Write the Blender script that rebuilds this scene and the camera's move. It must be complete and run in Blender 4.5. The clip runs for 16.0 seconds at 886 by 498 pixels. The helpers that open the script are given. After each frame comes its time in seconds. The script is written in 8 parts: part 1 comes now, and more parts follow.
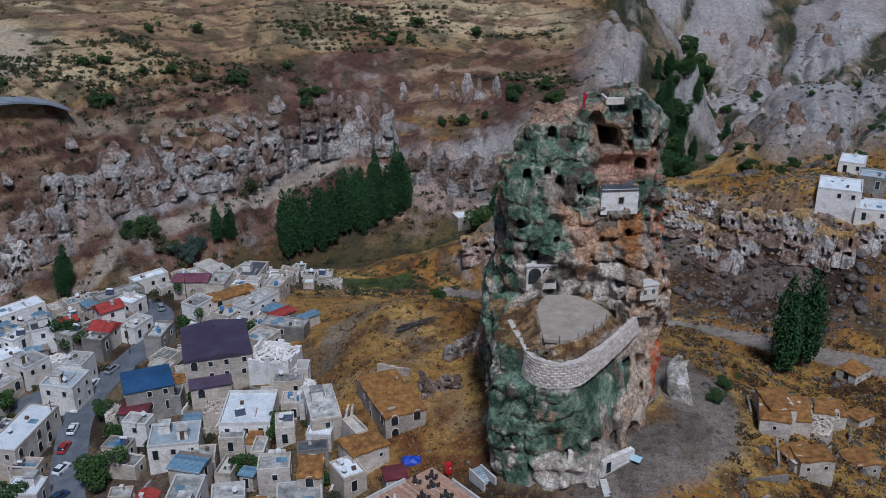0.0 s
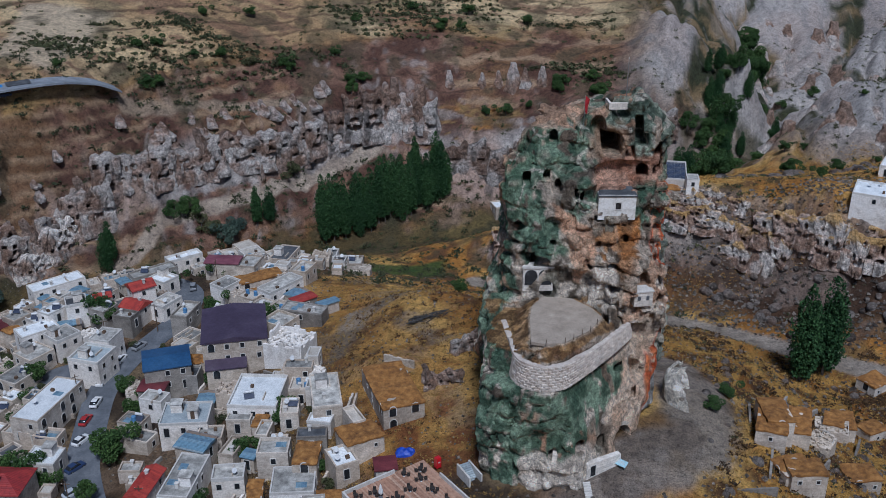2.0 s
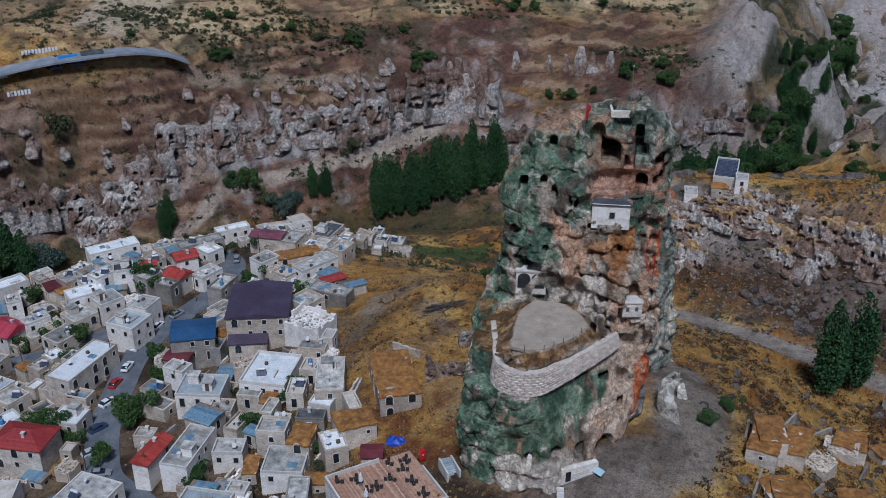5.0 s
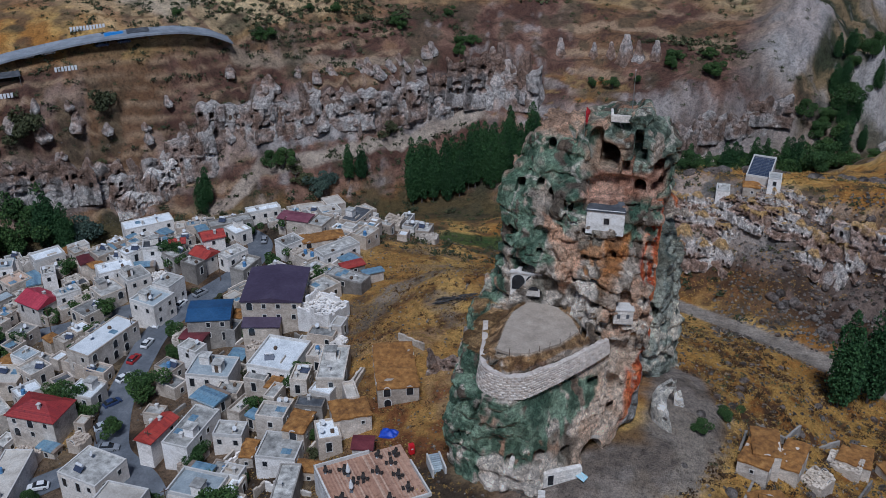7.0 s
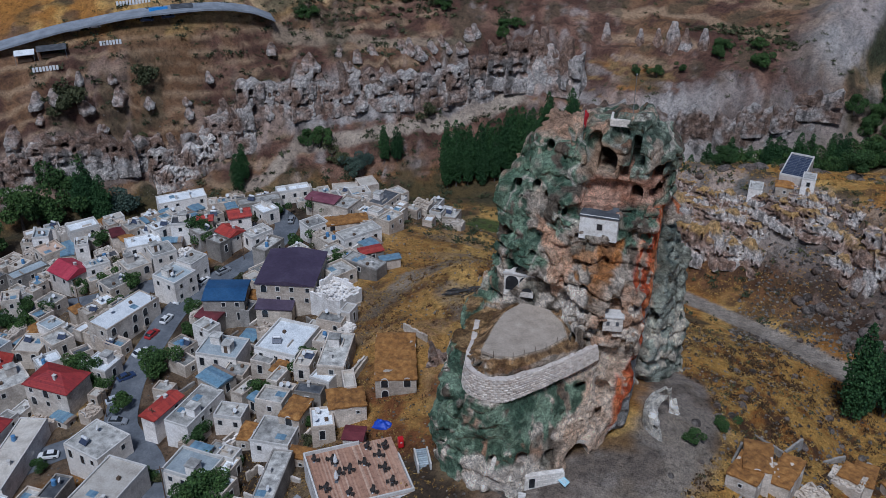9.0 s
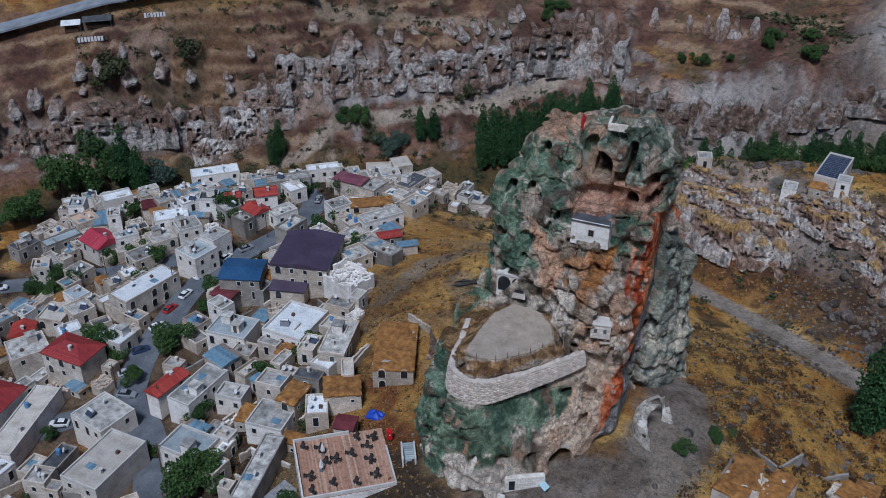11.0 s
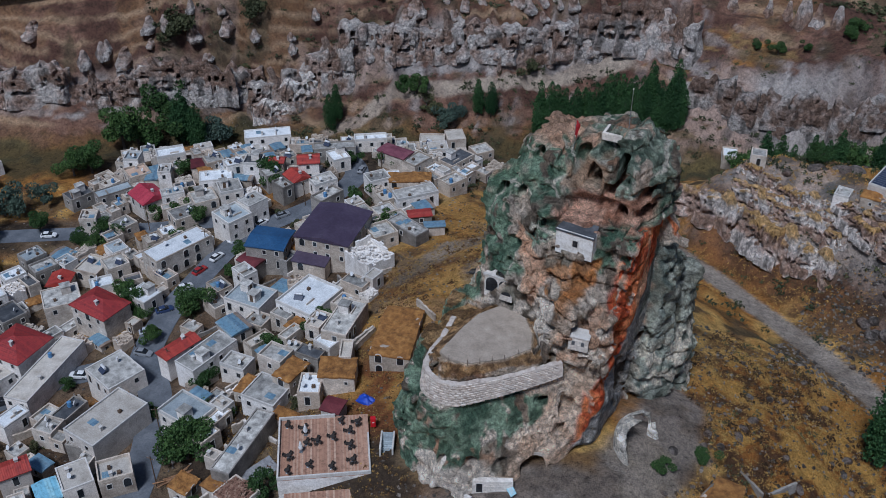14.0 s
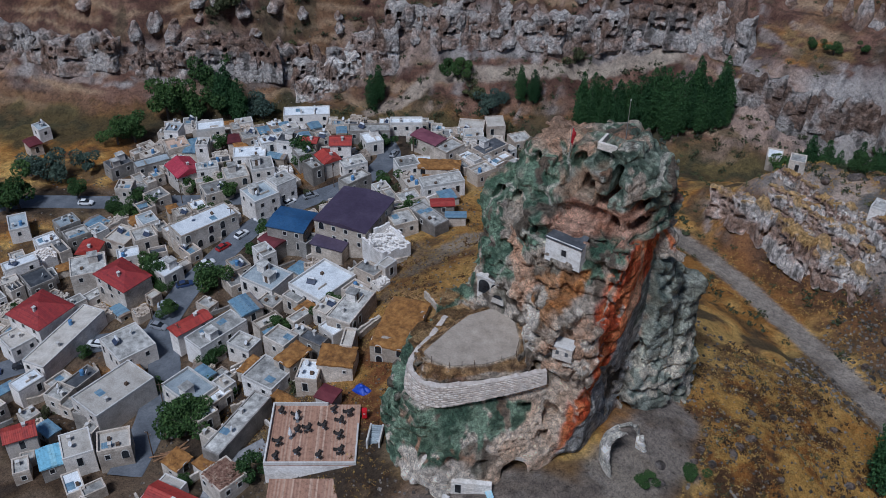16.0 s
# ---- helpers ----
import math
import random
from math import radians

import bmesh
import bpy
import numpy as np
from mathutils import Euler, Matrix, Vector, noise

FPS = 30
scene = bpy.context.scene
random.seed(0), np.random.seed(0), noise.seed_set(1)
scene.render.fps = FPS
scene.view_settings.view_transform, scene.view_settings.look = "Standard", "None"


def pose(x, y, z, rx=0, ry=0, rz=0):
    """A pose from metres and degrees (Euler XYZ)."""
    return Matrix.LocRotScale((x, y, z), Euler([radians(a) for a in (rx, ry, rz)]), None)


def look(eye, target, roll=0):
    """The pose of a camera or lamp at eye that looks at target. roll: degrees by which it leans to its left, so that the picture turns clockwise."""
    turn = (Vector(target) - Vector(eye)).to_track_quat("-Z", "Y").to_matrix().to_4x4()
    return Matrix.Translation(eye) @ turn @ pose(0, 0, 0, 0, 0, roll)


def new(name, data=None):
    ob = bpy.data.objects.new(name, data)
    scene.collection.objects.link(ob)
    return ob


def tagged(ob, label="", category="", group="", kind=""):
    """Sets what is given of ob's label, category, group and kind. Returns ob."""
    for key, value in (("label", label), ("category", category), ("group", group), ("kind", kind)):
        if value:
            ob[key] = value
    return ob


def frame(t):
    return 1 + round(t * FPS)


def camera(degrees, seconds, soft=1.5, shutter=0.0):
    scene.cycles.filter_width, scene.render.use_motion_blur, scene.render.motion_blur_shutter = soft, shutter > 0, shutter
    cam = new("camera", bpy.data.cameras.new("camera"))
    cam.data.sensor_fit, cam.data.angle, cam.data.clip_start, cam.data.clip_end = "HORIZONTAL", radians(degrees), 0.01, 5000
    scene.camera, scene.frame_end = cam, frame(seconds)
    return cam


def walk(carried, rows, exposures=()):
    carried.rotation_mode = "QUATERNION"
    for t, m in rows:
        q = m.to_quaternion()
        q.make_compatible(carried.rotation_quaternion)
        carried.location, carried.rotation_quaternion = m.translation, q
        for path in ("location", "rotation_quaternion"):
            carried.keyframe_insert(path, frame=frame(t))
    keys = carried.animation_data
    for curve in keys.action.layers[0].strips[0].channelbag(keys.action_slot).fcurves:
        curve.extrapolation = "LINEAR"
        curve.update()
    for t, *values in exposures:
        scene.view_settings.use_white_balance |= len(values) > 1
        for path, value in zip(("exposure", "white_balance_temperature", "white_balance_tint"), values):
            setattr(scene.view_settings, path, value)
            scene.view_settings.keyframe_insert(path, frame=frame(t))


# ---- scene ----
cam = camera(48.62, 16.0, soft=0.45)
PATH = [
    (0.0, 0.0, -150.0, 90.0, 66.316, 0.416, -0.182),
    (1.0, 6.548, -150.505, 92.076, 65.697, 0.329, 2.267),
    (2.0, 13.109, -150.524, 94.183, 65.067, 0.256, 4.69),
    (3.0, 19.641, -150.038, 96.311, 64.411, 0.197, 7.092),
    (4.0, 26.108, -149.037, 98.452, 63.721, 0.147, 9.479),
    (5.0, 32.478, -147.518, 100.598, 62.99, 0.105, 11.857),
    (6.0, 38.723, -145.485, 102.741, 62.214, 0.07, 14.232),
    (7.0, 44.818, -142.951, 104.875, 61.392, 0.037, 16.611),
    (8.0, 50.743, -139.935, 106.994, 60.525, 0.007, 19.001),
    (9.0, 56.483, -136.463, 109.093, 59.617, -0.024, 21.409),
    (10.0, 62.026, -132.571, 111.167, 58.677, -0.058, 23.842),
    (11.0, 67.364, -128.301, 113.212, 57.713, -0.096, 26.31),
    (12.0, 72.495, -123.701, 115.223, 56.74, -0.139, 28.82),
    (13.0, 77.418, -118.828, 117.199, 55.772, -0.191, 31.38),
    (14.0, 82.14, -113.748, 119.136, 54.828, -0.251, 34.001),
    (15.0, 86.668, -108.531, 121.034, 53.929, -0.322, 36.69),
    (16.0, 91.016, -103.257, 122.89, 53.099, -0.406, 39.458),
]
walk(cam, [(t, pose(x, y, z, rx, ry, rz)) for t, x, y, z, rx, ry, rz in PATH])

# ---- light: an overcast late afternoon ----
world = bpy.data.worlds.new("sky")
scene.world = world
world.use_nodes = True
wn = world.node_tree.nodes
sky = wn.new("ShaderNodeTexSky")
sky.sky_type, sky.sun_disc = "NISHITA", False
sky.sun_elevation, sky.sun_rotation, sky.altitude = radians(57), radians(169), 1100
sky.air_density, sky.dust_density, sky.ozone_density = 1.0, 3.0, 1.0
wn["Background"].inputs["Strength"].default_value = 0.037
world.node_tree.links.new(sky.outputs[0], wn["Background"].inputs["Color"])
sun = new("sun", bpy.data.lights.new("sun", "SUN"))
sun.data.energy, sun.data.angle, sun.data.color = 2.6, radians(12), (1.0, 0.95, 0.88)
sun.matrix_world = look((0, 0, 300), (-0.13 * 150, 0.70 * 150, 300 - 1.1 * 150))
scene.view_settings.exposure = 0.13
scene.view_settings.use_white_balance = True
scene.view_settings.white_balance_temperature, scene.view_settings.white_balance_tint = 5180, 11

# ---- materials ----
def shader(name):
    mat = bpy.data.materials.new(name)
    mat.use_nodes = True
    return mat, mat.node_tree.nodes, mat.node_tree.links, mat.node_tree.nodes["Principled BSDF"]


def noise_node(n, l, scale, detail=5.0, rough=0.6, world_space=False):
    tex = n.new("ShaderNodeTexNoise")
    tex.inputs["Scale"].default_value, tex.inputs["Detail"].default_value, tex.inputs["Roughness"].default_value = scale, detail, rough
    if world_space:
        l.new(n.new("ShaderNodeNewGeometry").outputs["Position"], tex.inputs["Vector"])
    else:
        l.new(n.new("ShaderNodeTexCoord").outputs["Object"], tex.inputs["Vector"])
    return tex.outputs["Fac"]


def ramp(n, l, fac, stops):
    r = n.new("ShaderNodeValToRGB")
    while len(r.color_ramp.elements) < len(stops):
        r.color_ramp.elements.new(0.5)
    for e, (at, col) in zip(r.color_ramp.elements, stops):
        e.position, e.color = at, (*col, 1)
    l.new(fac, r.inputs[0])
    return r.outputs[0]


def blend(n, l, kind, fac, a, b):
    m = n.new("ShaderNodeMix")
    m.data_type, m.blend_type = "RGBA", kind
    for sock, v in ((m.inputs[0], fac), (m.inputs[6], a), (m.inputs[7], b)):
        if hasattr(v, "is_linked"):
            l.new(v, sock)
        elif isinstance(v, tuple):
            sock.default_value = (*v, 1)
        else:
            sock.default_value = v
    return m.outputs[2]


def bump(n, l, bsdf, height, strength, distance):
    b = n.new("ShaderNodeBump")
    b.inputs["Strength"].default_value, b.inputs["Distance"].default_value = strength, distance
    l.new(height, b.inputs["Height"])
    l.new(b.outputs[0], bsdf.inputs["Normal"])


def surface(name, dark, mid, pale, scale=0.6, rough=0.9, relief=0.3, depth=0.08, spread=0.12, vary=0.0, world_space=True, metal=0.0):
    """A weathered surface: broad stains and fine grain between three tones."""
    mat, n, l, bsdf = shader(name)
    broad = noise_node(n, l, scale, 6, 0.62, world_space)
    fine = noise_node(n, l, scale * 9, 4, 0.7, world_space)
    col = ramp(n, l, broad, [(0.5 - 2 * spread, dark), (0.5, mid), (0.5 + 2 * spread, pale)])
    grain = ramp(n, l, fine, [(0.3, (0.62, 0.62, 0.62)), (0.7, (1.15, 1.15, 1.15))])
    col = blend(n, l, "MULTIPLY", 0.8, col, grain)
    if vary:
        info = n.new("ShaderNodeObjectInfo")
        tone = ramp(n, l, info.outputs["Random"], [(0.0, (1 - vary,) * 3), (1.0, (1 + vary * 0.4, 1 + vary * 0.36, 1 + vary * 0.3))])
        col = blend(n, l, "MULTIPLY", 1.0, col, tone)
    l.new(col, bsdf.inputs["Base Color"])
    bsdf.inputs["Roughness"].default_value, bsdf.inputs["Metallic"].default_value = rough, metal
    bump(n, l, bsdf, fine, relief, depth)
    return mat


def tinted(name, layer, scale=0.5, rough=0.95, relief=0.5, depth=0.25, crisp=0.6, facets=0.0):
    """A natural surface whose tone lies in the mesh's own colour layer, with grain, painted crevice shade and relief
    over it.
    """
    mat, n, l, bsdf = shader(name)
    att = n.new("ShaderNodeAttribute")
    att.attribute_name = layer
    a = noise_node(n, l, scale, 8, 0.7, True)
    b = noise_node(n, l, scale * 7, 5, 0.7, True)
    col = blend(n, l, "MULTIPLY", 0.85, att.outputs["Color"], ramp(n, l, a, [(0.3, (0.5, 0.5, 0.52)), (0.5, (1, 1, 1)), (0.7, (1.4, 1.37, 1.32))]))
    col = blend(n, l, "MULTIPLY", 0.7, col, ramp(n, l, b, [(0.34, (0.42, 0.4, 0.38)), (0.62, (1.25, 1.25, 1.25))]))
    # dark pits put the shade of small crevices into the base colour
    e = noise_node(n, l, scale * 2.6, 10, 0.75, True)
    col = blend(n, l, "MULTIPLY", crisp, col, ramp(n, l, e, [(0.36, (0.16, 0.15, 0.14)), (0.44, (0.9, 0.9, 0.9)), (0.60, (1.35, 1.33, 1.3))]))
    l.new(col, bsdf.inputs["Base Color"])
    bsdf.inputs["Roughness"].default_value = rough
    bsdf.inputs["Specular IOR Level"].default_value = 0.2
    both = n.new("ShaderNodeMath")
    both.operation = "ADD"
    l.new(a, both.inputs[0])
    l.new(b, both.inputs[1])
    height = both.outputs[0]
    if facets:
        # broken faces: cells of uneven size, bent by a slow noise, with dark joints between some of them
        shift = n.new("ShaderNodeTexNoise")
        shift.inputs["Scale"].default_value, shift.inputs["Detail"].default_value = 0.9, 4
        place = n.new("ShaderNodeNewGeometry").outputs["Position"]
        l.new(place, shift.inputs["Vector"])
        warp = n.new("ShaderNodeVectorMath")
        warp.operation = "MULTIPLY_ADD"
        warp.inputs[1].default_value = (1.6, 1.6, 1.6)
        l.new(shift.outputs["Color"], warp.inputs[0])
        l.new(place, warp.inputs[2])
        cell = n.new("ShaderNodeTexVoronoi")
        cell.distance = "CHEBYCHEV"
        cell.inputs["Scale"].default_value = facets
        l.new(warp.outputs[0], cell.inputs["Vector"])
        edge = n.new("ShaderNodeTexVoronoi")
        edge.feature = "DISTANCE_TO_EDGE"
        edge.inputs["Scale"].default_value = facets * 0.8
        l.new(warp.outputs[0], edge.inputs["Vector"])
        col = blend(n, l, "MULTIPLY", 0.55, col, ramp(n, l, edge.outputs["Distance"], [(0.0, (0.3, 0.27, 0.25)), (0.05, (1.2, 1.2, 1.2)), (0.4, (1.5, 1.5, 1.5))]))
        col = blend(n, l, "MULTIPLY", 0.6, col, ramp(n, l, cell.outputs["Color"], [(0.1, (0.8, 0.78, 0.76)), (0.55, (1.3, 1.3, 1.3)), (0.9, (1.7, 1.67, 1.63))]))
        l.new(col, bsdf.inputs["Base Color"])
        more = n.new("ShaderNodeMath")
        more.operation = "MULTIPLY_ADD"
        more.inputs[1].default_value = -1.1
        l.new(cell.outputs["Distance"], more.inputs[0])
        l.new(height, more.inputs[2])
        height = more.outputs[0]
    bump(n, l, bsdf, height, relief, depth)
    return mat


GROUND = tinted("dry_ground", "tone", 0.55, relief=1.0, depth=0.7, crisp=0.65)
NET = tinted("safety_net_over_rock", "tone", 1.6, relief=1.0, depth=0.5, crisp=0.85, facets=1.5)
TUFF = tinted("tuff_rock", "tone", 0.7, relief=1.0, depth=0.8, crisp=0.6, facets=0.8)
# ---- ground form ----
def lattice(seed, n=48):
    return np.random.RandomState(seed).rand(n, n, n).astype(np.float32)


LATTICES = {}


def vnoise(x, y, z, size, seed=0):
    """Smooth value noise in -1..1 with features of that size."""
    n = 48
    if seed not in LATTICES:
        LATTICES[seed] = lattice(seed)
    lat = LATTICES[seed].ravel()
    idx, frac = [], []
    for c in np.broadcast_arrays(x, y, z):
        c = np.asarray(c, np.float32) / np.float32(size) + np.float32(1000.0)
        f = np.floor(c)
        d = c - f
        idx.append(f.astype(np.int32) % n)
        frac.append(d * d * (3 - 2 * d))
    (i, j, k), (u, v, w) = idx, frac
    i1, j1, k1 = (i + 1) % n * (n * n), (j + 1) % n * n, (k + 1) % n
    i, j = i * (n * n), j * n
    p, q, r, s = i + j, i1 + j, i + j1, i1 + j1
    sheets = []
    for kk in (k, k1):
        a, b, c, d = lat.take(p + kk), lat.take(q + kk), lat.take(r + kk), lat.take(s + kk)
        a += (b - a) * u
        c += (d - c) * u
        a += (c - a) * v
        sheets.append(a)
    a, b = sheets
    return (a + (b - a) * w) * 2 - 1


def fbm(x, y, z, size, octaves=4, seed=0, gain=0.5):
    total, amp = 0.0, 1.0
    for o in range(octaves):
        total = total + amp * vnoise(x, y, z, size / 2 ** o, seed + o)
        amp *= gain
    return total


def step(a, b, v):
    t = np.clip((v - a) / (b - a), 0, 1)
    return t * t * (3 - 2 * t)


def near_line(x, y, line):
    """Distance to a plan polyline, the height of the nearest place on it, and how far along it lies."""
    best = np.full(np.shape(x), 1e9)
    level, along, run = np.zeros(np.shape(x)), np.zeros(np.shape(x)), 0.0
    for (ax, ay, az), (bx, by, bz) in zip(line, line[1:]):
        dx, dy = bx - ax, by - ay
        length = math.hypot(dx, dy)
        t = np.clip(((x - ax) * dx + (y - ay) * dy) / length ** 2, 0, 1)
        d = np.hypot(x - ax - t * dx, y - ay - t * dy)
        m = d < best
        best, level, along = np.where(m, d, best), np.where(m, az + t * (bz - az), level), np.where(m, run + t * length, along)
        run += length
    return best, level, along


# Lines of the land: x, y, height in metres.
MAIN_ROAD = [(-31, -47, -22.5), (-38, -36, -23), (-51, -22, -24), (-62, -17, -25), (-71, -1, -26), (-75, 14, -26), (-78, 26, -26), (-77, 40, -26), (-71, 54, -25), (-70, 64, -25), (-72, 74, -25), (-80, 79, -26), (-92, 84, -28)]
LOWER_ROAD = [(-62, -17, -25), (-74, -24, -29), (-82, -36, -31), (-88, -48, -32)]
VALLEY_ROAD = [(-150, -12, -33), (-146, -2, -33), (-134, 6, -32), (-122, 17, -33), (-104, 30, -31), (-88, 38, -27), (-78, 34, -26)]
TOWN = [(-60, -60, -27), (-20, -50, -19), (-5, -30, -14.5), (-20, -20, -17), (-35, -8, -20), (-22, 6, -14.5), (-38, 18, -20), (-50, 10, -23), (-55, 38, -22), (-38, 34, -18.5), (-45, 58, -20)]
TOWN_WEST = [(-100, -40, -33), (-105, -10, -32), (-95, 15, -29.5), (-118, 36, -34), (-134, 50, -32), (-112, 52, -29), (-104, 62, -24.5), (-92, 74, -24.5), (-80, 88, -25.5), (-64, 98, -27.5), (-50, 106, -30), (-46, 92, -26)]
SADDLE = [(-3, 4, -12), (-11, 19.4, -9.5), (-15, 34, -12.5), (-22, 40, -15), (-24, 52, -16.5), (-24, 64, -19), (-32, 74, -22)]
SADDLE_EAST = [(4, 20, -10), (-2, 32, -10.5), (-8, 46, -10), (-6, 58, -13.5), (-4, 68, -18.5), (-8, 82, -26)]
CASTLE_YARD = [(2, -22, -11), (16, -26, -9), (30, -18, -6.8), (44, -8, -6), (48, 6, -7), (44, 20, -9)]
FRONT = [(0, -46, -17), (30, -44, -14), (55, -30, -15), (75, -15, -20)]
EAST_SPUR = [(46, 26, -12), (45.7, 46, -16.2), (43, 62.7, -23.7), (55, 67, -27), (60, 50, -21), (60, 30, -16), (62, 10, -14), (72, 18, -21), (80, 34, -28)]
RAVINE = [(2, 108, -37.5), (13, 105, -37), (30, 97, -36), (49, 86, -34.5), (62, 77, -33), (72, 70.5, -32), (90, 58, -30), (112, 42, -27.5), (160, 30, -26)]
RAVINE_NORTH_FOOT = [(8, 115, -37), (22, 112, -36), (34, 107, -36), (50, 103, -34), (62, 92, -31.5), (76, 80, -30), (96, 66, -28), (116, 54, -26)]
RUIN_SLOPE = [(24, 119, -24), (39, 114.5, -22), (52, 110, -21), (64, 104, -24), (74, 98, -26), (88, 89, -20), (97, 82, -21)]
RUIN_TOP = [(20, 126, -17.5), (34, 121, -13), (43, 118, -14), (52, 116, -12), (64, 112, -9.5), (76, 105, -7), (85, 99, -4.5), (95, 90, -4.7), (108, 86, -5), (140, 92, -4)]
EAST_PLATEAU = [(24, 134, -16), (44, 137, -14), (66, 126, -9), (100, 124, -7), (140, 130, -6), (200, 130, -4)]
GORGE_SOUTH = [(-10, 130, -36), (14, 138, -30), (36, 146, -24), (66, 152, -20), (104, 152, -16), (150, 170, -10)]
GORGE = [(-200, 20, -36), (-165, 40, -35), (-140, 70, -36), (-112, 92, -37), (-90, 110, -38), (-55, 134, -41), (-25, 142, -41), (5, 154, -40), (34, 164, -38), (66, 178, -33), (98, 196, -28), (112, 240, -24), (120, 320, -18)]
CLIFF_FOOT = [(-220, 30, -28), (-178, 54, -25), (-150, 82, -26), (-128, 102, -32), (-122, 114, -27), (-108, 129, -20), (-88, 146, -22), (-72, 154, -21), (-58, 166, -20), (-46, 177, -19), (-34, 184, -17), (-22, 184, -17), (-10, 170, -29), (4, 171, -31), (34, 180, -32), (66, 192, -24)]
CLIFF_TOP = [(-225, 40, -14), (-180, 66, -8), (-152, 96, -5), (-134, 112, -16), (-116, 134, -10), (-91, 150, -8), (-74, 161, -7), (-58, 176, -7), (-44, 186, -7), (-28, 190, -11), (-18, 189, -13), (-8, 176, -20), (8, 180, -17), (22, 186, -13), (50, 190, -12), (70, 198, -10)]
BROWN_SLOPE = [(-207, 54, -6), (-180, 78, 0), (-162, 97, 3), (-147, 110, 4), (-130, 127, 2), (-116, 146, 0), (-92, 160, -3), (-70, 182, 0), (-46, 196, 1), (-20, 203, -4), (0, 196, -10), (14, 200, -7), (40, 203, -3), (74, 214, 0), (96, 214, 2)]
ROAD_SHELF = [(-240, 34, -3), (-200, 68, 2), (-184, 86, 6), (-168, 102, 10), (-151, 116, 12), (-138, 126, 12), (-116, 146, 11.5)]
GORGE_PATH = [(-110, 104, -36), (-103, 116, -33), (-98, 127, -30), (-81, 139, -27), (-66, 152, -26), (-55, 163, -26), (-46, 171, -24), (-37, 178, -20)]
PLATEAU = [(-240, 160, 24), (-160, 165, 20), (-110, 178, 15), (-64, 216, 13), (-38, 240, 14), (-10, 228, 5), (14, 232, 5), (40, 234, 6), (74, 236, 11)]
PLATEAU_FAR = [(-300, 260, 44), (-160, 260, 34), (-60, 280, 27), (20, 290, 22), (90, 290, 20)]
EAST_FAR = [(104, 168, -12), (120, 200, -8), (160, 215, -8), (210, 240, -6), (230, 320, -2), (280, 200, -8), (190, 160, -6)]
HORIZON = [(-600, 500, 80), (-200, 600, 75), (100, 600, 45), (500, 500, 30), (600, 100, 10)]
BEHIND = [(-400, -100, -36), (-250, -250, -40), (0, -250, -40), (200, -200, -40), (350, -60, -30)]
LINES = [GORGE_PATH, MAIN_ROAD, LOWER_ROAD, VALLEY_ROAD, TOWN, TOWN_WEST, SADDLE, SADDLE_EAST, CASTLE_YARD, FRONT, EAST_SPUR, RAVINE, RAVINE_NORTH_FOOT, RUIN_SLOPE, RUIN_TOP, EAST_PLATEAU,
         GORGE_SOUTH, GORGE, CLIFF_FOOT, CLIFF_TOP, BROWN_SLOPE, ROAD_SHELF, PLATEAU, PLATEAU_FAR, EAST_FAR, HORIZON, BEHIND]


def land_weights():
    pts = []
    for line in LINES:
        for (ax, ay, az), (bx, by, bz) in zip(line, line[1:]):
            n = max(1, int(min(math.hypot(bx - ax, by - ay) / 6, 8)))
            pts += [(ax + (bx - ax) * i / n, ay + (by - ay) * i / n, az + (bz - az) * i / n) for i in range(n)]
        pts.append(line[-1])
    pts = np.array(pts)
    d = np.hypot(pts[:, None, 0] - pts[None, :, 0], pts[:, None, 1] - pts[None, :, 1])
    n = len(pts)
    a = np.zeros((n + 1, n + 1))
    a[:n, :n] = -d + 1.5 * np.eye(n)
    a[:n, n] = a[n, :n] = 1
    w = np.linalg.solve(a, np.r_[pts[:, 2], 0])
    return pts, w


LAND, LAND_W = land_weights()


def land(x, y):
    """The smooth height of the land."""
    x, y = np.asarray(x, float), np.asarray(y, float)
    shape = np.broadcast(x, y).shape
    fx, fy = np.broadcast_to(x, shape).ravel(), np.broadcast_to(y, shape).ravel()
    out = np.empty(len(fx))
    for s in range(0, len(fx), 20000):
        d = np.hypot(fx[s:s + 20000, None] - LAND[None, :, 0], fy[s:s + 20000, None] - LAND[None, :, 1])
        out[s:s + 20000] = -d @ LAND_W[:-1] + LAND_W[-1]
    return out.reshape(shape)

# ---- helpers for meshes ----
def mesh_from(name, verts, faces, mat=None, smooth=False, tone=None):
    me = bpy.data.meshes.new(name)
    verts, faces = np.asarray(verts, np.float32), np.asarray(faces, np.int32)
    k = faces.shape[1]
    me.vertices.add(len(verts))
    me.vertices.foreach_set("co", verts.ravel())
    me.loops.add(faces.size)
    me.loops.foreach_set("vertex_index", faces.ravel())
    me.polygons.add(len(faces))
    me.polygons.foreach_set("loop_start", np.arange(0, faces.size, k, dtype=np.int32))
    me.polygons.foreach_set("loop_total", np.full(len(faces), k, np.int32))
    me.polygons.foreach_set("use_smooth", np.full(len(faces), smooth))
    me.update(calc_edges=True)
    if tone is not None:
        layer = me.color_attributes.new("tone", "FLOAT_COLOR", "POINT")
        layer.data.foreach_set("color", np.c_[tone, np.ones(len(tone))].astype(np.float32).ravel())
    if mat:
        me.materials.append(mat)
    return me


def mix(a, b, t):
    t = np.asarray(t)[..., None]
    return np.asarray(a) * (1 - t) + np.asarray(b) * t


